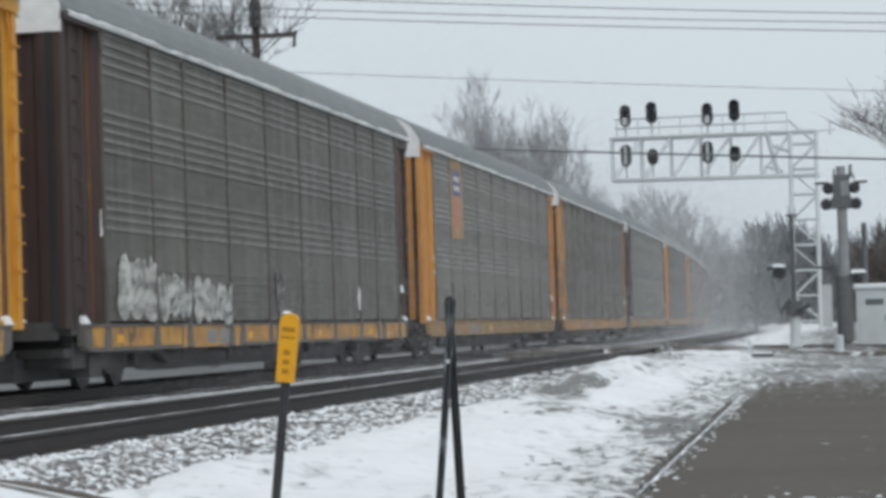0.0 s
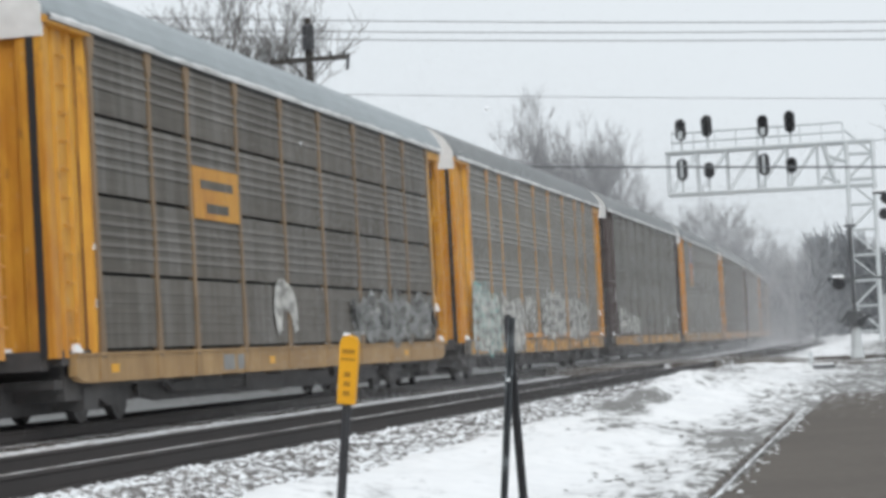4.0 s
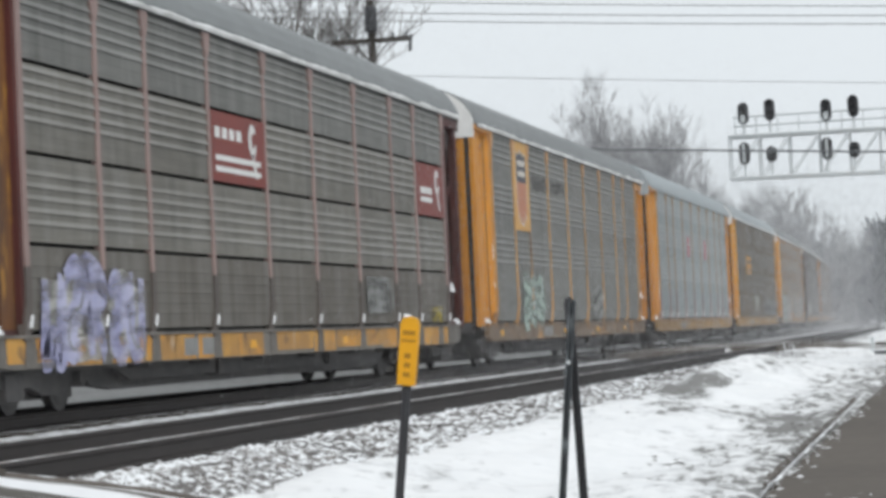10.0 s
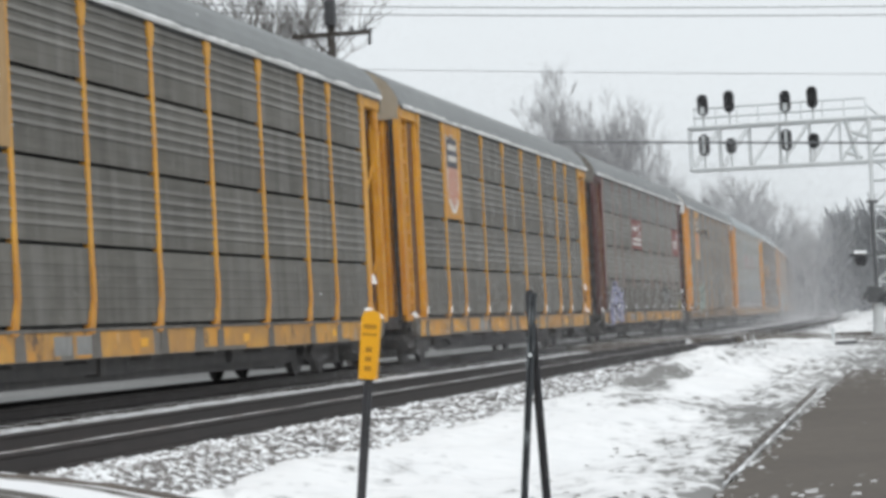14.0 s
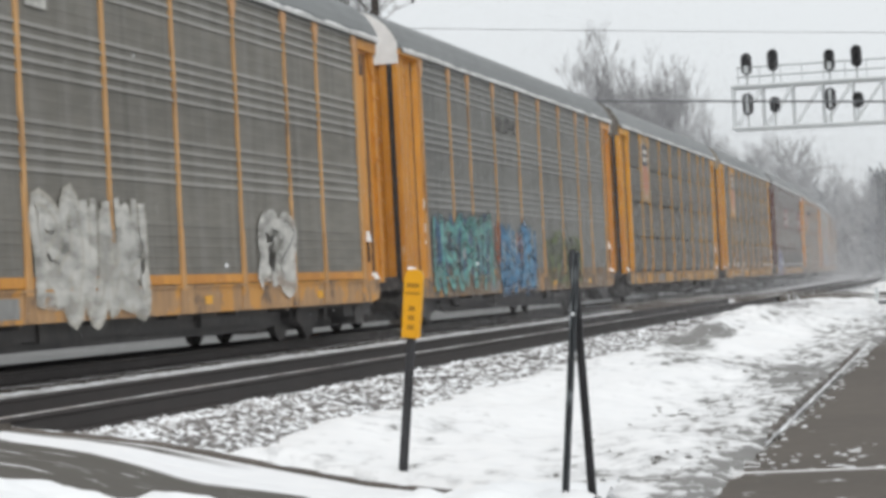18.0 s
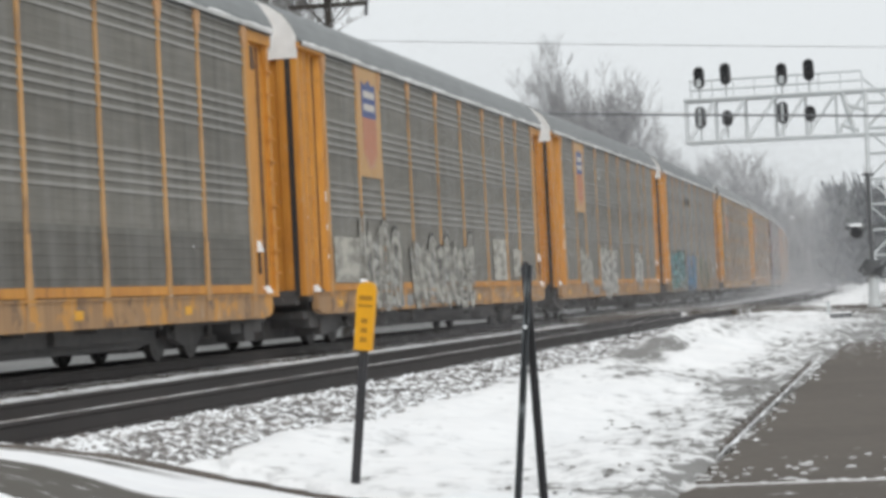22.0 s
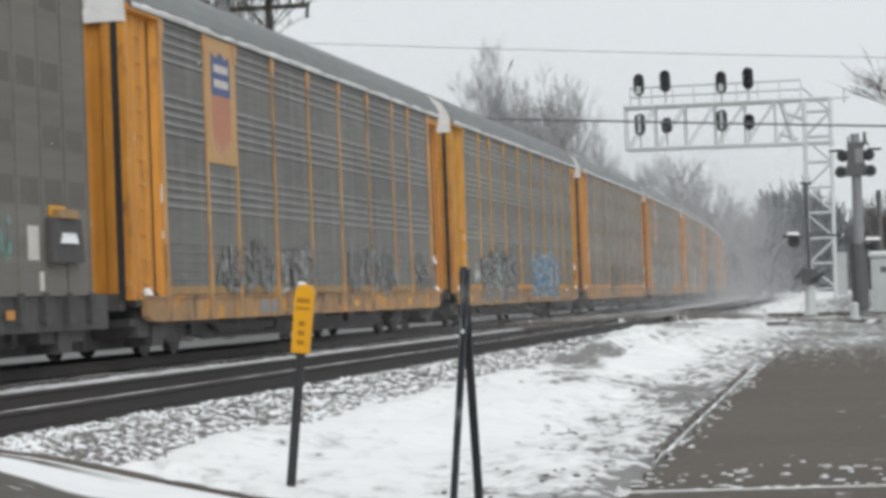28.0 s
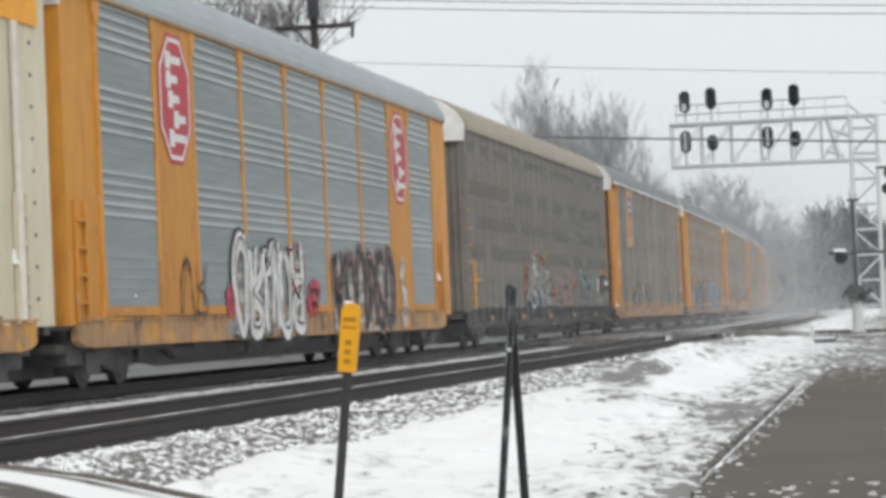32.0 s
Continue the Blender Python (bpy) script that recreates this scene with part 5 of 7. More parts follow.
            # Strips painted dark for the shade in the corner's grooves.
            part("groove", cached("cgroove", lambda: Shape().box(1.36, 1.392, 0.5, 0.6, 0.95, 5.15).box(1.4, 1.416, -0.79, -0.72, 0.95, 5.15).mesh("groove")), RUSTWALL, corner, "rust-brown strip that darkens a shaded groove")
            for k in range(11):
                part("grab_iron", cached("rung", lambda: rung_mesh(0.13)), style["end"], corner, m=pose(1.41, -0.16, 1.15 + 0.37 * k))
            for k in range(3):
                z, w, h = 1.5 + 1.1 * rng.random(), rng.uniform(0.05, 0.12), rng.uniform(0.08, 0.22)
                part("snow_smear", Shape().prism([(0.68, z), (0.68 + w, z + 0.02), (0.68 + w * 0.8, z + h), (0.7, z + h * 0.9)], 1.485, 1.5, "x"), SNOWCAKE, corner, "snow blown on the corner post")
        else:
            corner = part("corner_frame", cached("corner_far", far_corner_mesh), style["end"], car, "open corner frame with a header", pose(0, 12.0, 0))
            part("recess", cached(("recess", bool(style.get("rows"))), lambda: Shape().box(1.2, 1.26 if style.get("rows") else 1.4, 0.1, 1.72, 0.9, 5.2).mesh("recess")), RUSTWALL if style.get("rows") else style["end"], corner, "recessed wall behind the corner frame")
            if not style.get("rows"):
                # Dark rust strips also paint the shade between the corner's posts.
                part("groove", cached("fgroove", lambda: Shape().box(1.38, 1.406, 0.48, 0.57, 1.05, 5.02).box(1.38, 1.406, 1.1, 1.3, 1.05, 5.02).mesh("groove")), RUSTWALL, corner, "rust-brown strip that darkens a shaded groove")
            for k in range(10):
                part("grab_iron", cached("rung", lambda: rung_mesh(0.13)), style["end"], corner, m=pose(1.45, 1.65, 1.3 + 0.37 * k))
            part("header_box", cached("hbox", lambda: Shape().box(1.3, 1.46, 0.62, 0.86, 4.62, 5.0, 0.02).mesh("header_box")), DARKBROWN, corner)
            part("snow_cap", cached("hcap", lambda: Shape().box(1.4, 1.53, 0.1, 0.5, 5.26, 5.36, 0.03).mesh("snow_cap")), SNOW, corner, "snow stuck to the corner header")
        part("end_door", cached("door", end_door_mesh), style.get("door", style["end"]), car, m=pose(0, END - 0.12 if sg > 0 else 0.12 - near, 0))
        part("end_arch", cached("arch", end_arch_mesh), style.get("arch", SNOWCAKE), car, "painted arched roof end" if "arch" in style else "arched roof end caked with snow", pose(0, END - 0.02 if sg > 0 else 0.02 - near, 0))
        part("coupler", cached("coupler", coupler_mesh), BLACK, car, m=pose(0, sg * (END + 0.02), 0, 0, 0, 0 if sg < 0 else 180))
        part("snow_cap", cached("cap", lambda: Shape().box(-0.7, 0.9, -0.12, 0.2, 1.0, 1.05, 0.02).mesh("snow_cap")), SNOW, car, "snow lying on the coupler platform", pose(0, sg * (END + 0.1), 0))
        truck(car, sg * 9.9)
    if style.get("flush"):
        for y in (-12.62, 12.92):
            part("ladder", cached("short_ladder", lambda: ladder_mesh(2.5)), style["end"], car, m=pose(0.09, y - 0.3, 0))
    for y in (-12.62, 12.9):
        part("snow_cap", cached("corner_snow", lambda: Shape().box(1.36, 1.5, -0.16, 0.12, 0.965, 1.08, 0.05).mesh("snow_cap")), SNOW, car, "snow caught on the corner step", pose(0, y * 1.018, 0))
    lamp = part("end_bracket", cached("bracket", lambda: Shape().box(1.5, 1.58, -0.05, 0.05, 1.02, 1.44, 0.008).mesh("end_bracket")), DARKBROWN, car, "dark bracket on the corner", pose(-0.06, 12.45, 0.25))
    part("snow_lump", cached("lump", lambda: Shape().box(1.5, 1.62, -0.11, 0.09, 1.38, 1.56, 0.045).mesh("snow_lump")), SNOW, lamp, "lump of snow on the bracket")
    pk = cached("sill_pocket", lambda: Shape().prism([(-0.2, 0.575), (0.2, 0.575), (0.15, 0.91), (-0.15, 0.91)], 1.5, 1.531, "x").mesh("stake_pocket"))
    for y in POSTS:
        part("stake_pocket", pk, GRIMESILL if blocks else style["sill"], car, m=pose(0, y, 0))
    shift = rng.uniform(-0.3, 0.3)
    for y in (-5.7, -4.85):
        part("data_plate", cached("plate", lambda: Shape().box(1.515, 1.522, -0.33, 0.33, 0.62, 0.86).mesh("data_plate")), PLATEGREY, car, m=pose(0, y + shift, 0))
    for y in (-11.6, -2.8, 2.9, 8.6):
        part("reflector", cached("refl", lambda: Shape().box(1.516, 1.521, -0.17, 0.17, 0.68, 0.8).mesh("reflector")), SIGNYELLOW, car, m=pose(0, y + rng.uniform(-0.5, 0.5), 0))
    if style.get("shield"):
        shield_sign(car, style["shield"], style.get("faded", False))
    if style.get("stencil"):
        y, stop = style["stencil"]
        while y < stop:
            # what is left of dark stencilled letters
            w = rng.uniform(0.16, 0.3)
            if all(abs(y + w / 2 - p) > 0.25 for p in POSTS):
                lo = 4.2 + rng.uniform(-0.02, 0.02)
                part("lettering_bar", Shape().box(1.5, 1.5345, y, y + w, lo, lo + 0.34), STENCIL, car, "worn dark stencilled mark")
            y += w + rng.uniform(0.05, 0.1)
    for y0, y1, z0, z1, paint in style.get("patch", ()):
        part("paint_patch", Shape().box(1.5345, 1.538, y0 + MARK, y1 + MARK, z0, z1), SPRAY[paint], car, "patch of flat pale paint")
    for y0, y1, *g in style.get("spray", ()):
        graffiti(car, y0 + MARK, y1 + MARK, *g)
    return car


EAVEGREY = mat("eave_steel", (0.13, 0.135, 0.135), (0.09, 0.093, 0.093), 0.6, 0.1, 5)
GRIMESILL = mat("grimy_bare_sill", (0.1, 0.093, 0.085), (0.2, 0.185, 0.165), 0.75, 0, 4, 0.8, (1, 0.6, 0.8), 0.1, 0.1)
RUSTWALL = stained(mat("rust_brown_wall", (0.2, 0.085, 0.03), (0.07, 0.045, 0.035), 0.75, 0, 3, 0.7, (1, 1, 0.25), 0.1), (0.4, 0.2, 0.04), 2.2, 0.56, 0.64)
EAVESNOW = mat("snow_lined_eave", (0.82, 0.82, 0.82), (0.55, 0.55, 0.54), 0.7, scale=3, big=0.7, stretch=(1, 0.6, 1), lo=0.4, hi=0.62)
PLATEGREY = mat("grey_data_plate", (0.3, 0.3, 0.29), (0.16, 0.16, 0.155), 0.6, scale=5)


def smooth_car(style):
    """A taller smooth-sided car: narrow stakes, stake pockets along a black sill, a tan roof and no open corners."""
    car = thing("autorack_car", style["label"], "railway car", "autorack cars of the train")
    part("underframe", cached("under", underframe_mesh), BLACK, car)
    part("inner_wall", cached("inner", far_side_mesh), SHADEBLACK, car)
    part("roof", cached("roof", roof_mesh), ROOFTAN, car, m=pose(0, -0.45, 0) @ Matrix.Diagonal((1, 0.965, 1, 1)))
    part("side_sill", cached("sillflat", lambda: Shape().box(1.36, 1.44, -13.9, 13.9, 0.5, 1.0).mesh("side_sill")), BLACK, car)
    step = 26.65 / 26
    pm = cached("smooth_panel", lambda: Shape().box(1.44, 1.48, -step / 2 + 0.01, step / 2 - 0.01, 0.98, 5.44).mesh("side_panel"))
    sm = cached("stake", lambda: Shape().box(1.46, 1.494, -0.03, 0.03, 0.9, 5.44).mesh("stake"))
    pk = cached("pocket", lambda: Shape().box(1.38, 1.53, -0.12, 0.12, 0.62, 1.02, 0.02).mesh("stake_pocket"))
    for i in range(26):
        y = -13.65 + step * (i + 0.5)
        part("side_panel", pm, TAUPE, car, m=pose(0, y, 0))
        part("stake", sm, TAUPE, car, m=pose(0, y + step / 2, 0))
        part("stake_pocket", pk, BLACK, car, m=pose(0, y + step / 2, 0))
        if i % 5 == 2:
            part("reflector", cached("refl", lambda: Shape().box(1.516, 1.521, -0.17, 0.17, 0.68, 0.8).mesh("reflector")), ORANGE, car, m=pose(0, y, 0))
    rng = random.Random(8)
    for z, share, hgt in ((4.92, 0.5, 0.22), (3.92, 0.85, 0.38), (3.1, 0.8, 0.3), (2.36, 0.75, 0.36)):
        for i in range(26):
            if rng.random() < share:
                y = -13.65 + step * (i + 0.5)
                part("vent_screen", cached(("vent", hgt), lambda: Shape().box(1.479, 1.484, -0.37, 0.37, -hgt / 2, hgt / 2).mesh("vent_screen")), DARKTAUPE, car, m=pose(0, y, z))
    part("corner_post", Shape().box(1.3, 1.49, -14.0, -13.74, 0.9, 5.42), TAUPE, car)
    part("corner_joint", Shape().box(1.3, 1.475, -13.74, -13.66, 0.9, 5.42), SHADEBLACK, car, "dark upright joint beside the corner post")
    for k in range(6):
        part("grab_iron", cached("yellow_rung", lambda: rung_mesh(0.1)), SIGNYELLOW, car, "yellow grab iron", pose(1.49, -13.87, 1.25 + 0.42 * k))
    part("handrail", Shape().tube([(1.48, -13.52, 0.98), (1.54, -13.52, 1.02), (1.54, -13.52, 2.1), (1.48, -13.52, 2.14)], 0.028, 6), SIGNYELLOW, car, "yellow upright handrail")
    part("grab_iron", Shape().tube([(1.48, -13.3, 1.68), (1.53, -13.3, 1.68), (1.53, -12.75, 1.68), (1.48, -12.75, 1.68)], 0.03, 6), SIGNYELLOW, car, "yellow grab iron")
    part("handbrake_box", Shape().box(1.44, 1.6, 11.0, 12.4, 1.42, 2.02, 0.03), BLACK, car, "black box on the side")
    part("snow_lump", Shape().box(1.585, 1.63, 11.35, 12.05, 1.68, 1.82, 0.03), SNOW, car, "snow caught on the brake box")
    part("end_cap", Shape().box(1.44, 1.61, 11.3, 12.2, 2.02, 2.14, 0.03), BUFF, car, "tan cap on the brake box")
    part("data_plate", Shape().box(1.48, 1.487, 10.3, 10.75, 1.45, 1.9), PALE, car, "small pale plate")
    part("data_plate", Shape().box(1.48, 1.487, 10.75, 11.0, 1.05, 1.3), PALE, car, "small pale plate")
    part("warning_plate", Shape().box(1.482, 1.489, 11.2, 12.0, 2.05, 2.19), SIGNYELLOW, car)
    for sg in (-1, 1):
        part("end_door", cached("door", end_door_mesh), TAUPE, car, m=pose(0, sg * 13.4 - 0.45, 0))
        part("end_arch", cached("arch", end_arch_mesh), SNOWCAKE, car, "arched roof end caked with snow", pose(0, sg * 13.6 - 0.45, 0.0))
        part("coupler", cached("coupler", coupler_mesh), BLACK, car, m=pose(0, sg * (END + 0.02), 0, 0, 0, 0 if sg < 0 else 180))
        truck(car, sg * 9.9)
    for k, g in enumerate(style["blots"]):
        blot(car, *g, k, 0.045)
    for g in style["spray"]:
        graffiti(car, *g, back=0.043)
    return car


DARKTAUPE = mat("dark_screen", (0.125, 0.116, 0.1), (0.15, 0.139, 0.122), 0.8, scale=9)

STYLES = {
    -3: dict(label="sooty grey autorack car with brown posts and pale graffiti", panel=DARKGREY, post=BROWNPOST, sill=SILLPAINT, end=DARKBROWN, roof=ROOFGREY, pw=0.1,
             spray=[(-11.95, -9.87, 1.08, 1.99, "white", None, 3, 3, 0.33), (-9.7, -7.8, 1.1, 1.72, "white", None, 31, 3, 0.33), (-7.6, -5.0, 1.05, 1.64, "white", None, 32, 4, 0.33), (-1.5, -0.7, 1.05, 2.0, "grey", None, 33, 1, 0.2)]),
    -2: dict(label="grey autorack car with yellow ends and large pale graffiti", panel=GREY, post=POSTPAINT, sill=SILLPAINT, end=YELLOW, roof=ROOFGREY, ledge=ORANGE,
             spray=[(-12.9, -8.9, 0.62, 2.2, "white", "teal", 4, 4, 0.38), (-8.6, -4.9, 0.65, 2.08, "white", None, 41, 5, 0.4), (-4.5, -2.75, 1.1, 2.15, "white", None, 43, 2, 0.2), (-1.5, 3.4, 0.95, 2.3, "white", "grey", 5, 6, 0.28), (4.1, 8.8, 0.85, 2.2, "white", "grey", 51, 5, 0.26)]),
    -1: dict(label="brown-grey autorack car with yellow ends and an emblem panel", panel=BROWNGREY, post=DIMBUFF, sill=BUFF, end=YELLOW, roof=ROOFSILVER, rows=True,
             spray=[(-3.0, -1.6, 1.1, 2.0, "white", None, 6, 1, 0.6), (3.0, 11.5, 1.1, 1.9, "grey", None, 61, 7, 0.4)]),
    0: dict(bits=True, label="bright galvanised autorack car with buff posts and red lettering", panel=SILVER, post=BUFF, sill=BUFF, end=ORANGE, roof=ROOFSILVER, flare=0.17, foot=PINKPOST, eave=ROOFSILVER, arch=ROOFSILVER),
    1: dict(label="grey autorack car with orange posts and a shield panel", panel=LIGHTGREY, post=POSTPAINT, sill=DULLSILL, end=ORANGE, roof=ROOFGREY, shield=GOLDPLATE, faded=True, stencil=(-6.75, -2.0), flare=0.02, skew=0.36,
            spray=[(-9.2, -6.4, 0.97, 2.1, "mint", None, 7, 3, 0.4), (1.6, 3.7, 1.0, 1.95, "grey", None, 74, 3, 0.3)]),
    2: dict(open=True, skew=0.12, foot=BROWNPOST, arch=BROWNGREY, door=DARKBROWN, bits=True, label="dark grey autorack car with faded maroon posts and signs", panel=GREY, post=PINKPOST, sill=SILLPAINT, end=MAROON, roof=ROOFGREY, rows=True,
            patch=[(4.3, 6.0, 1.2, 1.85, "grey")], tiers=(BROWNGREY, GREY, GREY, LIGHTGREY),
            spray=[(-12.1, -9.9, 0.59, 1.82, "lilac", None, 8, 3, 0.42), (-9.75, -8.3, 0.6, 1.78, "lilac", None, 83, 2, 0.42), (4.3, 6.4, 1.25, 1.76, "grey", None, 81, 3, 0.22), (9.7, 10.8, 1.05, 1.32, "sand", None, 82, 2, 0.2)]),
    3: dict(open=True, skew=0.18, arch=ROOFTAN, bits=True, label="sooty autorack car with bright yellow posts and a shield panel", panel=DARKGREY, post=YELLOW, sill=SILLPAINT, end=YELLOW, roof=ROOFGREY, rows=True, shield=YELLOW, faded=True),
    4: dict(arch=BROWNGREY, open=True, skew=0.18, label="dark grey autorack car with yellow posts and a faded shield", panel=DARKGREY, post=YELLOW, sill=SILLPAINT, end=YELLOW, roof=ROOFGREY, rows=True, shield=BUFF, faded=True),
    5: dict(label="grey autorack car with orange posts and teal, blue and green graffiti", panel=LIGHTGREY, post=POSTPAINT, sill=DULLSILL, end=ORANGE, roof=ROOFGREY, ledge=DULLSILL, stencil=(-4.2, -1.7),
            spray=[(-12.0, -6.2, 0.95, 2.2, "navy", None, 91, 5, 0.36), (-12.1, -5.8, 0.62, 2.25, "teal", "black", 9, 6, 0.2), (-5.5, -4.9, 1.2, 2.1, "rust", None, 101, 1, 0.4), (-5.0, -0.4, 0.62, 1.35, "navy", None, 102, 5, 0.42), (-5.0, -0.5, 0.65, 2.15, "blue", "navy", 10, 5, 0.3), (-2.9, -2.2, 1.0, 1.9, "rust", None, 103, 1, 0.3), (1.2, 6.6, 0.6, 2.0, "green", None, 11, 7, 0.14), (1.5, 6.4, 0.7, 1.9, "black", None, 111, 5, 0.08)]),
    6: dict(label="dark grey autorack car with orange posts, blue shield and pale graffiti", panel=GREY, post=POSTPAINT, sill=RUSTSILL, end=ORANGE, roof=ROOFGREY, ledge=ORANGE, shield=TANPLATE, patch=[(-4.7, -4.0, 4.28, 4.62, "white")],
            spray=[(-9.5, -7.0, 0.95, 1.98, "cream", None, 12, 3, 0.42), (-4.8, -0.6, 0.66, 2.02, "white", "cream", 13, 5, 0.36), (4.7, 6.8, 0.92, 1.97, "white", None, 14, 2, 0.4)]),
    7: dict(label="dark grey autorack car with orange posts, blue shield and outlined graffiti", panel=GREY, post=POSTPAINT, sill=RUSTSILL, end=ORANGE, roof=ROOFGREY, ledge=ORANGE, shield=TANPLATE,
            patch=[(-12.3, -10.2, 1.12, 1.95, "cream"), (4.6, 6.5, 1.13, 2.12, "cream"), (7.55, 8.7, 1.2, 1.9, "cream")],
            spray=[(-10.2, -6.4, 0.55, 2.28, "cream", "black", 15, 4, 0.26), (-5.4, 1.84, 0.6, 2.0, "cream", "pitch", 16, 8, 0.32)]),
    8: dict(tiers=(DARKGREY, GREY), label="dark grey autorack car with orange posts and a small graffiti piece", panel=GREY, post=POSTPAINT, sill=RUSTSILL, end=ORANGE, roof=ROOFGREY, ledge=ORANGE,
            spray=[(-4.6, -0.1, 0.6, 1.8, "grey", None, 18, 5, 0.1), (-4.4, -0.3, 0.9, 1.75, "black", None, 181, 4, 0.06), (-3.3, -1.7, 0.9, 1.55, "sand", None, 19, 2, 0.22)]),
    9: dict(label="grey autorack car with yellow posts and grey and blue graffiti", panel=GREY, post=YELLOW, sill=RUSTSILL, end=YELLOW, roof=ROOFGREY, ledge=YELLOW,
            spray=[(-11.3, -10.4, 1.05, 1.6, "white", None, 202, 1, 0.3), (-9.95, -7.7, 0.6, 2.05, "grey", "black", 20, 2, 0.4), (-7.6, -6.25, 0.87, 2.08, "mint", "black", 201, 2, 0.34), (-6.1, -3.3, 0.6, 2.08, "grey", "black", 203, 3, 0.4), (0.45, 6.8, 0.68, 2.05, "blue", "white", 21, 6, 0.3), (9.4, 11.3, 0.98, 2.24, "sand", None, 22, 2, 0.12)]),
    10: dict(label="grey autorack car with orange posts, blue shield and faint graffiti", panel=LIGHTGREY, post=POSTPAINT, sill=RUSTSILL, end=ORANGE, roof=ROOFGREY, ledge=BUFF, shield=TANPLATE,
             spray=[(-9.5, -5.4, 1.0, 1.86, "grey", None, 23, 5, 0.2), (-4.8, -2.0, 0.97, 1.85, "grey", None, 231, 3, 0.3), (1.5, 6.8, 0.97, 1.95, "grey", None, 24, 5, 0.24), (9.2, 11.7, 1.02, 1.85, "grey", None, 232, 3, 0.2)]),
    11: dict(label="taupe smooth-sided autorack car with a tan roof and graffiti", smooth=True,
             blots=[(-4.5, 1.25, 0.75, 0.3, "navy"), (-3.0, 1.2, 0.9, 0.3, "navy"), (-1.3, 1.2, 0.8, 0.3, "navy"), (-5.0, 1.95, 0.3, 0.22, "rust"), (-3.3, 2.5, 0.3, 0.14, "rust"), (-2.0, 2.3, 0.35, 0.16, "rust"), (-0.7, 1.8, 0.3, 0.16, "rust"), (0.1, 1.4, 0.35, 0.22, "rust"),
                    (4.5, 1.6, 0.3, 0.25, "rust"), (3.2, 1.15, 0.4, 0.12, "rust"), (-1.2, 2.45, 0.2, 0.1, "sand"), (7.2, 1.5, 0.9, 0.45, "haze"), (8.3, 1.4, 0.8, 0.4, "haze")],
             spray=[(-5.5, -4.9, 1.1, 2.0, "rust", None, 251, 1, 0.25), (-5.1, -0.4, 1.0, 2.15, "white", "black", 25, 5, 0.16), (-3.9, -2.9, 1.9, 2.55, "white", None, 252, 1, 0.16), (0.64, 4.1, 1.0, 2.1, "pink", None, 26, 5, 0.2), (5.8, 6.8, 1.45, 2.25, "teal", None, 27, 2, 0.16), (8.8, 9.6, 1.4, 2.05, "teal", None, 272, 2, 0.14), (6.9, 8.6, 1.75, 2.2, "haze", None, 271, 3, 0.12)]),
    12: dict(flush=True, label="galvanised autorack car with wide orange panels, red signs and graffiti", panel=SILVER, post=ORANGE, sill=RUSTSILL, end=ORANGE, roof=ROOFSILVER, wide=(1, 7), eave=BUFF, ledge=ORANGE,
             spray=[(-9.0, -7.4, 0.9, 1.85, "black", None, 281, 2, 0.08), (-6.3, -5.9, 0.9, 1.42, "red", None, 282, 1, 0.5), (-5.9, -1.1, 0.58, 2.2, "bright", "pitch", 28, 5, 0.27), (-2.3, -1.0, 1.2, 2.22, "red", None, 283, 1, 0.06), (-0.9, 0.1, 1.0, 1.45, "red", None, 284, 1, 0.3), (1.2, 6.8, 0.56, 2.1, "pitch", "pink", 29, 6, 0.27), (7.45, 8.0, 0.58, 2.1, "white", None, 30, 1, 0.4)]),
    13: dict(flush=True, label="cream autorack car with yellow trim", panel=CREAM, post=CREAM, sill=RUSTSILL, wide=(6, 7, 8), end=CREAM, roof=YELLOW, arch=YELLOW, eave=YELLOW),
}


def run(t):
    """How far the train has gone at t, from its place at 6 s; it slows a little."""
    return 13.97 * (t - 6) - 0.00825 * (t * t - 36)


def car_pose(s):
    """A car whose middle is s metres along the line, its trucks on the curve."""
    a, b = bend(s - 9.9), bend(s + 9.9)
    return pose(TRAIN_X + (a + b) / 2, s, 0, 0, 0, -math.degrees(math.atan2(b - a, 19.8)))


PITCH, CARS = 29.4, {}


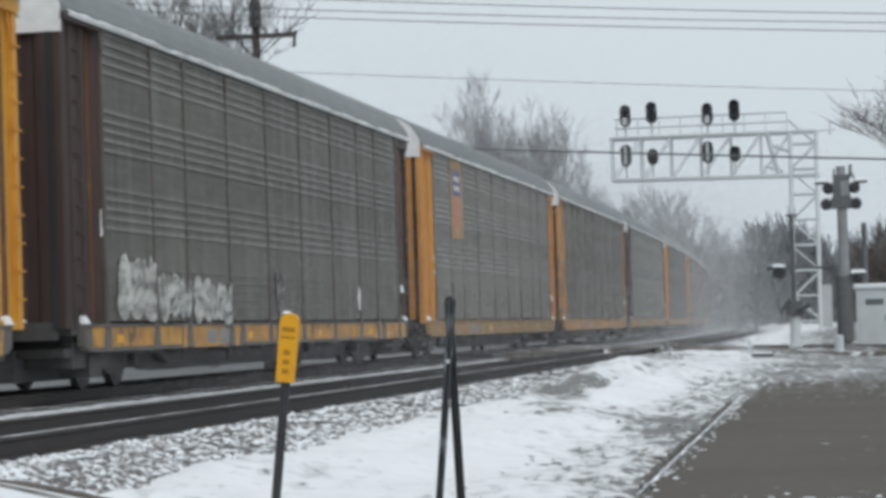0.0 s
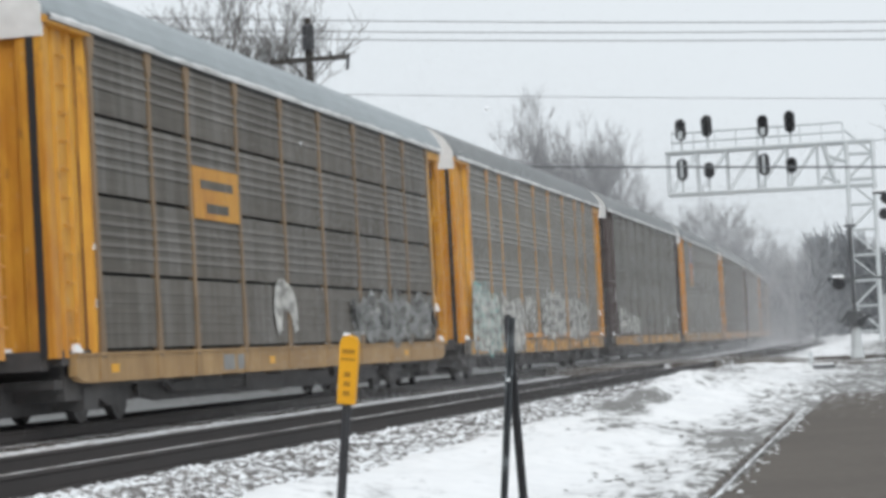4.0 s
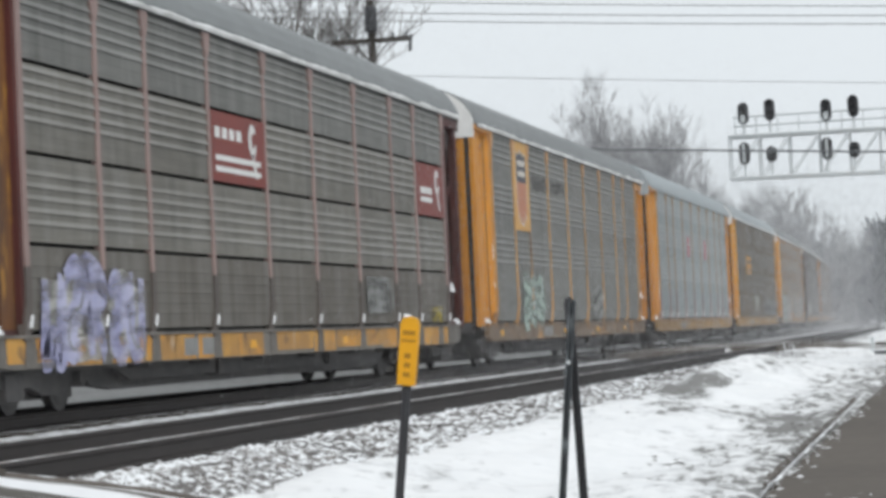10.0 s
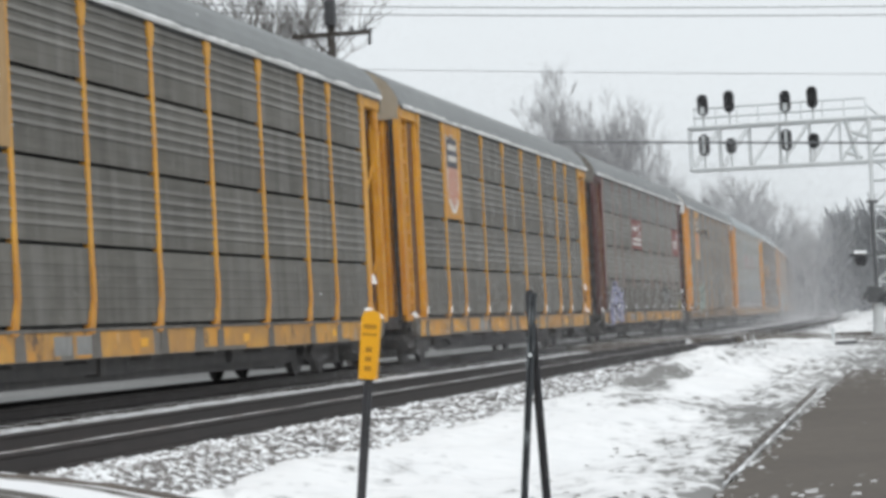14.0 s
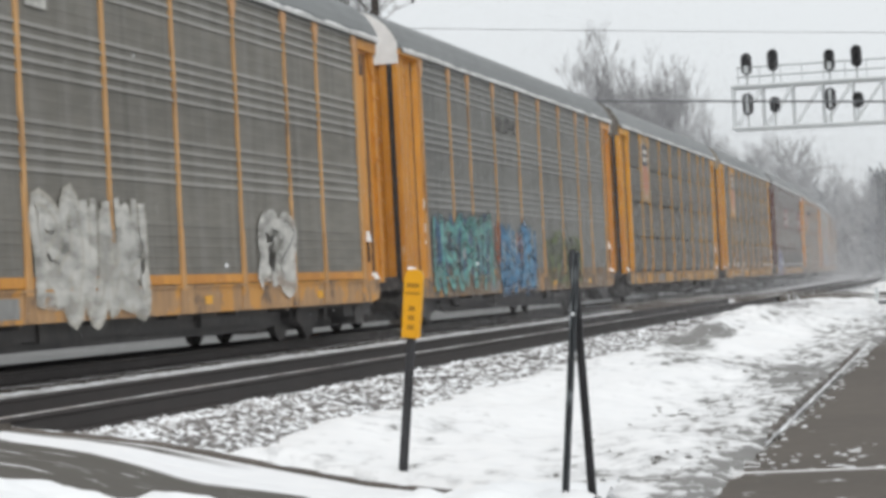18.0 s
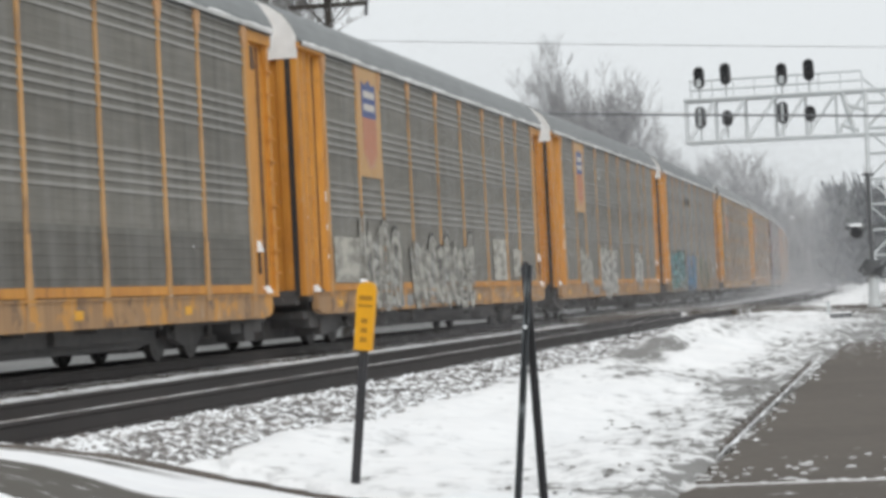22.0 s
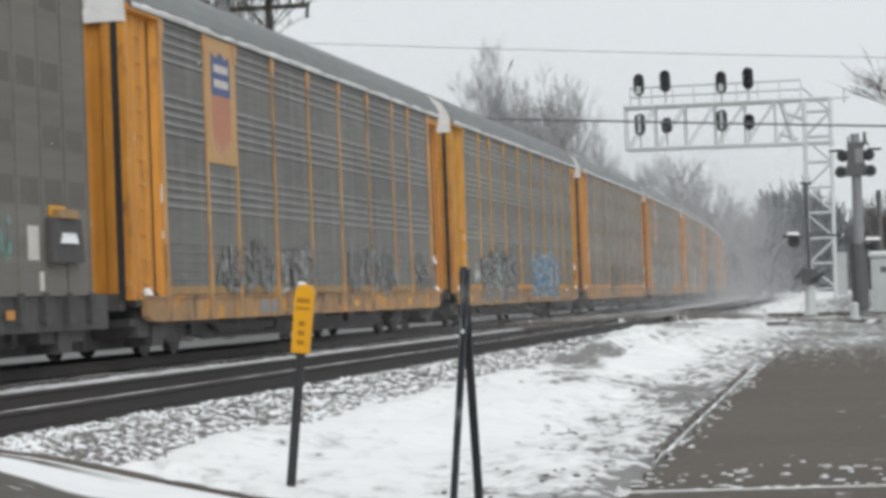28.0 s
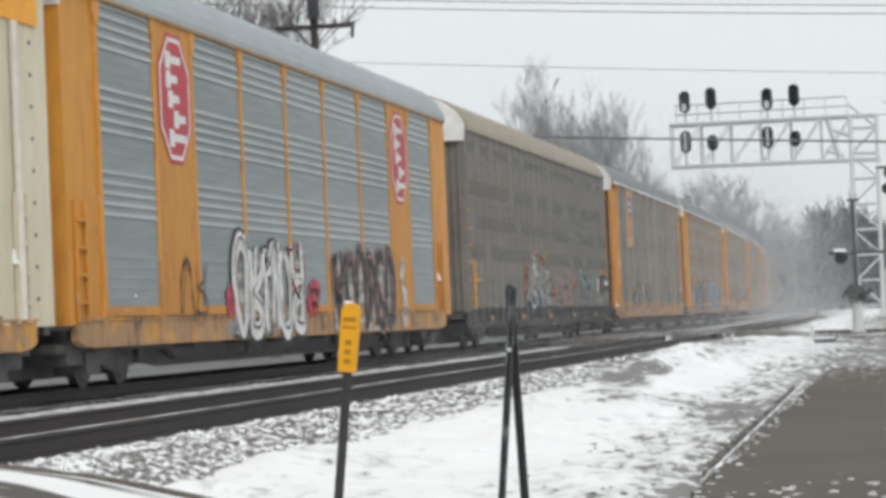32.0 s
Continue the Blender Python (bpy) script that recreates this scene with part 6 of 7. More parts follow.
def train():
    plain = [
        dict(label="grey autorack car with orange ends", panel=GREY, post=GREY, sill=BUFF, end=ORANGE, roof=ROOFGREY),
        dict(label="dark grey autorack car with orange ends", panel=DARKGREY, post=BROWNGREY, sill=RUSTSILL, end=ORANGE, roof=ROOFGREY, rows=True),
        dict(label="dull grey autorack car with brown ends", panel=GREY, post=TAUPE, sill=BUFF, end=DARKBROWN, roof=ROOFGREY),
        dict(label="brown-grey autorack car with rusty ends", panel=BROWNGREY, post=BROWNGREY, sill=RUSTSILL, end=RUSTSILL, roof=ROOFGREY),
    ]
    for j in range(-12, 14):
        if j in STYLES:
            style = dict(STYLES[j])
        elif j == -4:
            style = dict(plain[0], shield=BUFF, foot=BROWNGREY, flare=0.1, label="grey autorack car with orange ends and a tall sign")
        else:
            style = dict(plain[j % 4])
        style["seed"] = j + 50
        car = smooth_car(style) if style.get("smooth") else autorack(style)
        if j == 0:
            for y in (-3.3 + MARK, 2.6 + MARK):
                plate = part("sign_plate", Shape().prism([(y - 0.32, 3.3), (y - 0.2, 3.2), (y + 0.2, 3.2), (y + 0.32, 3.3), (y + 0.32, 3.86), (y + 0.2, 3.95), (y - 0.2, 3.95), (y - 0.32, 3.86)], 1.51, 1.528, "x"), FADEDRED, car, "small faded red sign")
                for z, w in ((3.8, 0.2), (3.62, 0.3), (3.46, 0.22), (3.3, 0.26)):
                    part("lettering_bar", Shape().box(1.528, 1.532, y - w / 2, y + w / 2, z, z + 0.07), PALE, plate)
        if j == -1:
            part("emblem_panel", Shape().box(1.5, 1.536, -7.2, -4.55, 2.95, 3.75), YELLOW, car, "yellow emblem panel")
            for a, b, c, d in ((-6.8, -4.9, 3.42, 3.56), (-6.5, -5.2, 3.05, 3.2)):
                part("lettering_bar", Shape().box(1.536, 1.54, a, b, c, d), BROWNGREY, car)
        if j == 2:
            block_sign(car, -4.37, -1.53, 3.12, 4.14, True)
            block_sign(car, 9.4, 11.88, 3.12, 4.14, False)
        if j == 12:
            number_plate(car, -5.9 + MARK, -3.5 + MARK)
            octagon_sign(car, -8.3, 1.66, 3.2, 5.12)
            octagon_sign(car, 8.3, 1.66, 3.2, 5.12)
        if j == 13:
            part("letter_band", Shape().box(1.5, 1.536, -13.45, 13.48, 4.62, 5.28), BRIGHTYELLOW, car, "bright orange-yellow band below the roof")
            part("pipe", Shape().tube([(1.56, 12.5, 0.95), (1.56, 12.5, 4.6)], 0.055, 10), PALE, car, "white vertical pipe")
            for k in range(9):
                part("bolt", Shape().tube([(1.5, 13.22, 1.2 + 0.4 * k), (1.515, 13.22, 1.2 + 0.4 * k)], 0.03, 8), GALVDARK, car)
        if j == -3:
            part("placard", Shape().prism([(6.87, 1.45), (7.13, 1.17), (7.39, 1.45), (7.13, 1.73)], 1.525, 1.532, "x"), WHITE, car, "white diamond placard")
        car.matrix_basis = car_pose(45.1 - MARK - PITCH * j)
        CARS[j] = car


# ---- line-side things ----
def marker_post():
    """A leaning cable marker: black post with a narrow yellow sign, lettered with bars."""
    t = thing("marker_post", "black cable marker post with a yellow warning sign", "marker post", at=pose(-4.17, 18.05, -0.62, 0, 6.6, 0))
    part("post", Shape().box(-0.03, 0.03, -0.014, 0.014, 0, 1.1).box(-0.012, 0.012, -0.03, 0.014, 0, 1.1), POSTBLACK, t)
    s = Shape()
    s.prism([(-0.062, 1.02), (0.062, 1.02), (0.066, 1.44), (0.05, 1.485), (0, 1.5), (-0.05, 1.485), (-0.066, 1.44)], -0.045, 0.016, "y")
    sign = part("sign", s, SIGNYELLOW, t, "narrow bright yellow warning sign")
    for z, w, h in ((1.385, 0.045, 0.03), (1.33, 0.05, 0.016), (1.225, 0.022, 0.034), (1.16, 0.022, 0.034), (1.095, 0.024, 0.034)):
        part("lettering_bar", Shape().box(-w, w, -0.0485, -0.045, z - h / 2, z + h / 2), MARKBROWN, sign)
    part("snow_cap", Shape().box(-0.05, 0.0, -0.045, 0.016, 1.494, 1.512, 0.006), SNOW, t)


MARKBROWN = mat("faded_sign_ink", (0.42, 0.2, 0.015), (0.32, 0.15, 0.015), 0.6, scale=10)


def channel(h, w):
    """A U-channel sign post with a row of holes hinted as dimples."""
    s = Shape()
    s.prism([(-w, -0.012), (-w * 0.55, -0.012), (-w * 0.4, 0.02), (w * 0.4, 0.02), (w * 0.55, -0.012), (w, -0.012), (w, -0.004), (w * 0.62, -0.004), (w * 0.46, 0.03), (-w * 0.46, 0.03), (-w * 0.62, -0.004), (-w, -0.004)], 0, h, "z")
    return s


def crossed_posts():
    t = thing("sign_post", "snow-blown grey steel channel post, leaning", "post", "pair of leaning posts", at=pose(-2.599, 15.42, -0.66, 0, 5.6, 0))
    part("channel", channel(1.565, 0.022), POSTSTEEL, t)
    part("bolt", Shape().tube([(0, -0.02, 1.2), (0, -0.035, 1.2)], 0.012, 8), GALV, t)
    t = thing("sign_post", "black steel channel post with a bent top, leaning", "post", "pair of leaning posts", at=pose(-2.427, 15.46, -0.66, 0, -1.8, 0))
    part("channel", channel(1.55, 0.026), POSTBLACK, t)
    part("bracket", Shape().box(-0.021, 0.02, -0.02, 0.03, 1.34, 1.575, 0.003), POSTBLACK, t, "black bracket at the post top")


def signal_head(tall):
    """A colour-light signal: backplate, hooded lenses, mount."""
    h = 0.5 if tall else 0.36
    s = Shape()
    n = 20
    loop = []
    for i in range(n):
        a = 2 * math.pi * i / n
        loop.append((0.25 * math.cos(a), max(0, h - 0.25) * (1 if math.sin(a) > 0 else -1) + min(h, 0.25) * math.sin(a)))
    s.prism(loop, -0.02, 0.02, "y")
    s.box(-0.2, 0.2, 0.02, 0.3, -h * 0.75, h * 0.75, 0.02)
    me = s.mesh("backplate")
    hoods = []
    for z in ((-0.34, 0, 0.34) if tall else (-0.16, 0.16)):
        arc = [(0.13 * math.cos(a), z + 0.13 * math.sin(a)) for a in [math.pi * (-0.15 + 1.3 * i / 8) for i in range(9)]]
        hoods.append(Shape().sheet(arc, -0.3, -0.02).mesh("hood"))
    return me, hoods, h


def signal_gantry():
    """A cantilever signal bridge: lattice mast, two-chord truss with railing, and eight signal heads."""
    Y = 122.0
    g = thing("signal_gantry", "grey steel cantilever signal gantry over the tracks", "signal gantry", at=pose(0, Y, 0))
    for x in (-3.6, -2.43):
        for y in (-0.6, 0.6):
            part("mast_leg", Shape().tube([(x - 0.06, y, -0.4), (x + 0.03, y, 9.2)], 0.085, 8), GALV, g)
    for z in [0.6 + 1.15 * i for i in range(8)]:
        for y in (-0.6, 0.6):
            part("mast_tie", Shape().bar((-3.62, y, z), (-2.42, y, z), 0.045), GALV, g)
            part("mast_brace", Shape().bar((-3.62, y, z) if int(z) % 2 else (-2.42, y, z), (-2.42, y, z + 1.1) if int(z) % 2 else (-3.62, y, z + 1.1), 0.04), GALV, g)
    for z0, z1 in ((9.22, 9.2), (7.3, 7.2)):
        for y in (-0.6, 0.6):
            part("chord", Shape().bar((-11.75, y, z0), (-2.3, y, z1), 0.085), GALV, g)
    xs = [-11.7 + 1.36 * i for i in range(7)]
    for i, x in enumerate(xs):
        for y in (-0.6, 0.6):
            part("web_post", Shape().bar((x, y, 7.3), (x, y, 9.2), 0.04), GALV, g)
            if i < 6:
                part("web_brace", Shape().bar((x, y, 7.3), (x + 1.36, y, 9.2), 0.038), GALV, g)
    for z in (9.72, 10.15):
        part("railing", Shape().bar((-11.5, 0.6, z), (-3.7, 0.6, z), 0.035), GALV, g)
        part("railing", Shape().bar((-11.5, -0.6, z - 0.05), (-3.7, -0.6, z - 0.05), 0.028), GALV, g)
    for i in range(9):
        x = -11.5 + 0.975 * i
        part("railing_post", Shape().bar((x, 0.6, 9.2), (x, 0.6, 10.15), 0.03), GALV, g)
    part("walkway", Shape().box(-11.7, -3.6, -0.55, 0.55, 9.24, 9.29), GALV, g)
    part("ladder_cage", Shape().bar((-4.1, -0.5, 7.3), (-4.6, -0.5, 9.2), 0.12).bar((-3.9, -0.5, 7.4), (-4.7, -0.5, 7.7), 0.1).bar((-4.4, -0.5, 8.6), (-3.6, -0.5, 8.3), 0.1), GALV, g)
    part("antenna", Shape().bar((-2.3, 0, 9.2), (-1.5, 0, 9.25), 0.04).bar((-1.75, 0, 9.0), (-1.75, 0, 9.6), 0.05), GALV, g)
    tall, low = signal_head(True), signal_head(False)
    for k, (x, z, kind) in enumerate(((-10.98, 10.22, 1), (-9.78, 10.32, 1), (-7.24, 10.15, 1), (-6.02, 10.26, 1), (-11.0, 8.4, 1), (-9.78, 8.3, 0), (-7.27, 8.4, 1), (-6.04, 8.28, 0))):
        me, hd, h = tall if kind else low
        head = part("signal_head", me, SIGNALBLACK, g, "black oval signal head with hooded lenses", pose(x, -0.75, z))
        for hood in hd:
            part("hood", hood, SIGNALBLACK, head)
        if k in (4, 6):
            part("lamp_strip", Shape().box(-0.06, 0.06, -0.33, -0.3, -0.4, 0.4), CABINET, head, "pale strip down the signal face")
        if k in (0, 2):
            part("lamp_strip", Shape().box(-0.1, 0.1, -0.33, -0.3, -0.44, -0.1), CABINET, head, "pale lower signal face")
        part("mount", Shape().tube([(0, 0.15, -h - (0.5 if k < 4 else 0.55)), (0, 0.15, h * 0.6)], 0.06, 8), GALV, head)


def crossing_mast():
    t = thing("crossing_signal", "grey crossing signal mast with black flashers and crossbuck", "crossing signal", at=pose(-2.83, 95, -0.3))
    part("mast", Shape().tube([(0, 0, 0), (0, 0, 4.7)], 0.075, 10), GALVDARK, t)
    part("cap", Shape().box(-0.2, 0.2, -0.03, 0.03, 4.62, 4.72), GALVDARK, t)
    part("base", Shape().tube([(0, 0, 0), (0, 0, 0.28), (0, 0, 1.2)], [0.26, 0.2, 0.16], 12), GALV, t)
    part("crossarm", Shape().bar((-0.5, 0, 2.75), (0.25, 0, 2.8), 0.04), GALVDARK, t)
    part("tie_bar", Shape().bar((0, 0.05, 2.86), (1.35, 0.3, 2.78), 0.05), GALVDARK, t)
    fl = part("flasher", Shape().tube([(-0.5, -0.28, 2.66), (-0.5, 0.15, 2.66)], [0.16, 0.24], 14).box(-0.9, -0.5, -0.25, 0.0, 2.78, 2.86), SIGNALBLACK, t, "black flasher with a snow-capped hood")
    part("snow_cap", Shape().box(-0.74, -0.28, -0.25, 0.2, 2.86, 2.96, 0.05), SNOW, fl)
    part("gate_mechanism", Shape().box(-0.32, 0.34, -0.25, 0.25, 1.1, 1.65, 0.05), GALVDARK, t)
    part("counterweight", Shape().bar((-0.5, -0.3, 1.25), (-0.15, -0.3, 1.7), 0.09).bar((0.1, -0.3, 1.3), (0.55, -0.3, 1.5), 0.1), GALVDARK, t)


MIDSTEEL = mat("mid_grey_steel", (0.3, 0.31, 0.32), (0.23, 0.24, 0.25), 0.6, 0.2, 4)
FADEDRED = mat("faded_red_paint", (0.5, 0.1, 0.13), (0.44, 0.14, 0.16), 0.6, scale=6)
BRIGHTYELLOW = mat("bright_orange_yellow_paint", (0.9, 0.4, 0.015), (0.8, 0.34, 0.015), 0.45, scale=5)
GALVDARK = mat("dull_dark_steel", (0.15, 0.155, 0.16), (0.1, 0.105, 0.11), 0.6, 0.2, 4)


def flasher_pole():
    """A tall crossing-signal pole with a cluster of snow-hooded lamps and a control box."""
    t = thing("flasher_pole", "grey steel pole with a cluster of snow-hooded lamps", "signal pole", at=pose(-0.97, 88, -0.35))
    part("pole", Shape().tube([(0, 0, 0), (0, 0, 6.0)], [0.2, 0.15], 12), MIDSTEEL, t)
    part("sleeve", Shape().tube([(-0.02, 0, 0.25), (-0.02, 0, 2.4)], 0.27, 12), GALVDARK, t)
    c = part("lamp_housing", Shape().box(-0.3, 0.3, -0.2, 0.2, 4.62, 5.72, 0.04).box(-0.36, 0.36, -0.22, 0.22, 4.62, 4.98, 0.03), GALVDARK, t)
    part("pale_plate", Shape().box(-0.02, 0.24, -0.225, -0.2, 5.02, 5.5), MIDSTEEL, c)
    for x, z, reach in ((-0.42, 5.3, -1), (0.42, 5.3, 1), (-0.5, 4.78, -1), (0.46, 4.78, 1)):
        lamp = part("lamp", Shape().tube([(x, -0.34, z), (x, 0.12, z)], [0.13, 0.2], 12), SIGNALBLACK, c)
        if z > 5:
            part("visor", Shape().box(min(x, x + 0.42 * reach), max(x, x + 0.42 * reach), -0.3, 0.05, z + 0.13, z + 0.2, 0.01), SIGNALBLACK, lamp)
            part("snow_cap", Shape().box(min(x, x + 0.42 * reach), max(x, x + 0.42 * reach), -0.3, 0.05, z + 0.2, z + 0.28, 0.03), SNOW, lamp)
    part("bracket", Shape().bar((-0.22, 0, 5.7), (-0.22, 0, 5.92), 0.03).bar((0.28, 0, 5.6), (0.32, 0, 6.05), 0.05).bar((0.0, 0, 5.7), (0.02, 0, 5.86), 0.04).bar((0.3, 0, 5.9), (0.5, 0, 5.4), 0.03), GALVDARK, c)
    m = thing("slim_mast", "slim dark steel mast behind the signal pole", "mast", at=pose(-0.3, 93, -0.35))
    part("mast", Shape().tube([(0, 0, 0), (0, 0, 4.3)], [0.11, 0.09], 10), GALVDARK, m)
    part("side_lamp", Shape().tube([(0.42, -0.3, 2.35), (0.42, 0.1, 2.35)], [0.1, 0.17], 12), SIGNALBLACK, t)
    part("snow_cap", Shape().box(0.2, 0.7, -0.3, 0.1, 2.5, 2.6, 0.04), SNOW, t)
    part("notice_board", Shape().box(-0.75, -0.42, 0.0, 0.04, 0.75, 2.15), CABINET, t, "pale notice board")


def cabinet():
    t = thing("signal_cabinet", "pale grey steel signal cabinet in the snow", "signal cabinet", at=pose(0.55, 92, -0.4))
    part("body", Shape().box(-1.2, 1.3, -0.8, 0.8, 0, 2.05), CABINET, t)
    part("roof", Shape().box(-1.28, 1.38, -0.88, 0.88, 2.05, 2.16, 0.02), CABINET, t)
    part("snow_cap", Shape().box(-1.25, 1.35, -0.85, 0.85, 2.16, 2.22, 0.03), SNOW, t)
    for x in (-0.58, 0.55):
        d = part("door", Shape().box(x - 0.5, x + 0.5, -0.84, -0.8, 0.15, 1.95), CABINET, t)
        part("handle", Shape().box(x + 0.34, x + 0.4, -0.88, -0.84, 0.95, 1.15), GALVDARK, d)
        part("vent", Shape().box(x - 0.3, x + 0.3, -0.85, -0.84, 1.5, 1.7), GALVDARK, d)
    p = thing("bollard", "short white post standing in the snow", "bollard", at=pose(-1.1, 80, -0.4))
    part("post", Shape().tube([(0, 0, 0), (0, 0, 0.55), (0, 0, 0.6)], [0.13, 0.13, 0.07], 12), CABINET, p)
    b = thing("cable_box", "low dark steel box half buried in road snow", "box", at=pose(-3.25, 76.5, -0.4))
    part("body", Shape().box(-0.3, 0.34, -0.3, 0.3, 0, 0.16, 0.02), GALVDARK, b)
    part("snow_cap", Shape().box(-0.27, 0.3, -0.28, 0.28, 0.16, 0.2, 0.03), SNOW, b)
    w = thing("marker_stake", "thin white marker stake", "stake", at=pose(-3.75, 80, -0.4))
    part("stake", Shape().box(-0.05, 0.05, -0.03, 0.03, 0, 0.5), CABINET, w)


def utility_pole():
    t = thing("utility_pole", "weathered wooden utility pole with a crossarm and transformer", "utility pole", at=pose(-19.75, 85, -0.4))
    part("pole", Shape().tube([(0.15, 0, 0), (0.05, 0, 6), (0, 0, 12.3)], [0.19, 0.16, 0.12], 10), WOOD, t)
    arm = part("crossarm", Shape().box(-1.3, 1.35, -0.14, -0.02, 10.85, 11.0), WOOD, t)
    for x in (-1.15, -0.7, 0.75, 1.2):
        part("insulator", Shape().tube([(x, -0.08, 11.0), (x, -0.08, 11.16)], [0.05, 0.035], 8), SIGNALBLACK, arm)
    part("brace", Shape().bar((-0.6, -0.08, 10.85), (0, -0.08, 10.2), 0.03).bar((0.6, -0.08, 10.85), (0, -0.08, 10.2), 0.03), WOOD, t)
    part("transformer", Shape().tube([(0.08, -0.3, 11.2), (0.08, -0.3, 12.0), (0.08, -0.3, 12.06)], [0.2, 0.2, 0.1], 12), SIGNALBLACK, t)
    part("cutout", Shape().bar((1.3, -0.1, 10.5), (1.36, -0.1, 11.05), 0.05), SIGNALBLACK, t)


def wires():
    """Sagging lines from pole to pole across the tracks."""
    spans = [
        ((-60, 105, 17.7), (25, 105, 10.65), 0.8, 0.021), ((-60, 105, 17.1), (25, 105, 10.4), 0.8, 0.021), ((-60, 105, 16.8), (25, 105, 10.05), 0.8, 0.021),
        ((-60, 105, 14.6), (25, 105, 7.6), 0.6, 0.013), ((-60, 105, 11.15), (25, 105, 5.15), 0.3, 0.045),
    ]
    for a, b, sag, r in spans:
        w = thing("overhead_cable", "thick dark overhead cable across the tracks" if r > 0.04 else "thin dark overhead electric wire", "cable", "overhead wires")
        pts = []
        for i in range(25):
            t = i / 24
            p = Vector(a).lerp(Vector(b), t)
            p.z -= sag * 4 * t * (1 - t) - sag * 0.6
            pts.append(p)
        part("wire", Shape().tube(pts, r, 5), CABLE, w)


# ---- trees ----
def bare_tree(height, spread, seed, levels=5, first=0.3, thick=None, fan=3, least=0.008):
    """A leafless tree: limbs as one mesh, the twigs of its crown as another."""
    rng = random.Random(seed)
    limbs, twigs = Shape(), Shape()
    thick = thick or height * 0.017

    def grow(p, d, length, r, level):
        pts, radii = [p], [r]
        n = 4 if level < 2 else (3 if level < 4 and least < 0.01 else 2)
        q = p
        for i in range(n):
            d = (d + Vector((rng.gauss(0, 0.12), rng.gauss(0, 0.12), rng.gauss(0.05, 0.08)))).normalized()
            q = q + d * (length / n)
            pts.append(q)
            radii.append(r * (1 - 0.55 * (i + 1) / n))
        (limbs if level < 3 else twigs).tube(pts, radii, 7 if level == 0 else (5 if level < 3 else 3), False)
        if level >= levels:
            return
        kids = fan + (1 if level in (1, 2) else 0) + (rng.random() < 0.5)
        for k in range(kids):
            t = rng.uniform(first if level == 0 else 0.25, 1.0)
            i = min(n - 1, int(t * n))
            base = pts[i].lerp(pts[i + 1], t * n - i)
            a = rng.uniform(0, 2 * math.pi)
            out = Vector((math.cos(a), math.sin(a), 0))
            nd = (d * (1.0 - 0.45 * spread) + out * spread * rng.uniform(0.6, 1.1) + Vector((0, 0, 0.25))).normalized()
            grow(base, nd, length * rng.uniform(0.5, 0.74), max(least, radii[i] * 0.55), level + 1)
        grow(pts[-1], d, length * 0.6, radii[-1], level + 1)

    grow(Vector((0, 0, 0)), Vector((0, 0, 1)), height * 0.42, thick, 0)
    return limbs.mesh("trunk"), twigs.mesh("crown")


def plant(meshes, label, group, at, bark, twig):
    t = thing("bare_tree", label, "tree", group, at=at)
    part("trunk", meshes[0], bark, t)
    part("crown", meshes[1], twig, t)
    return t


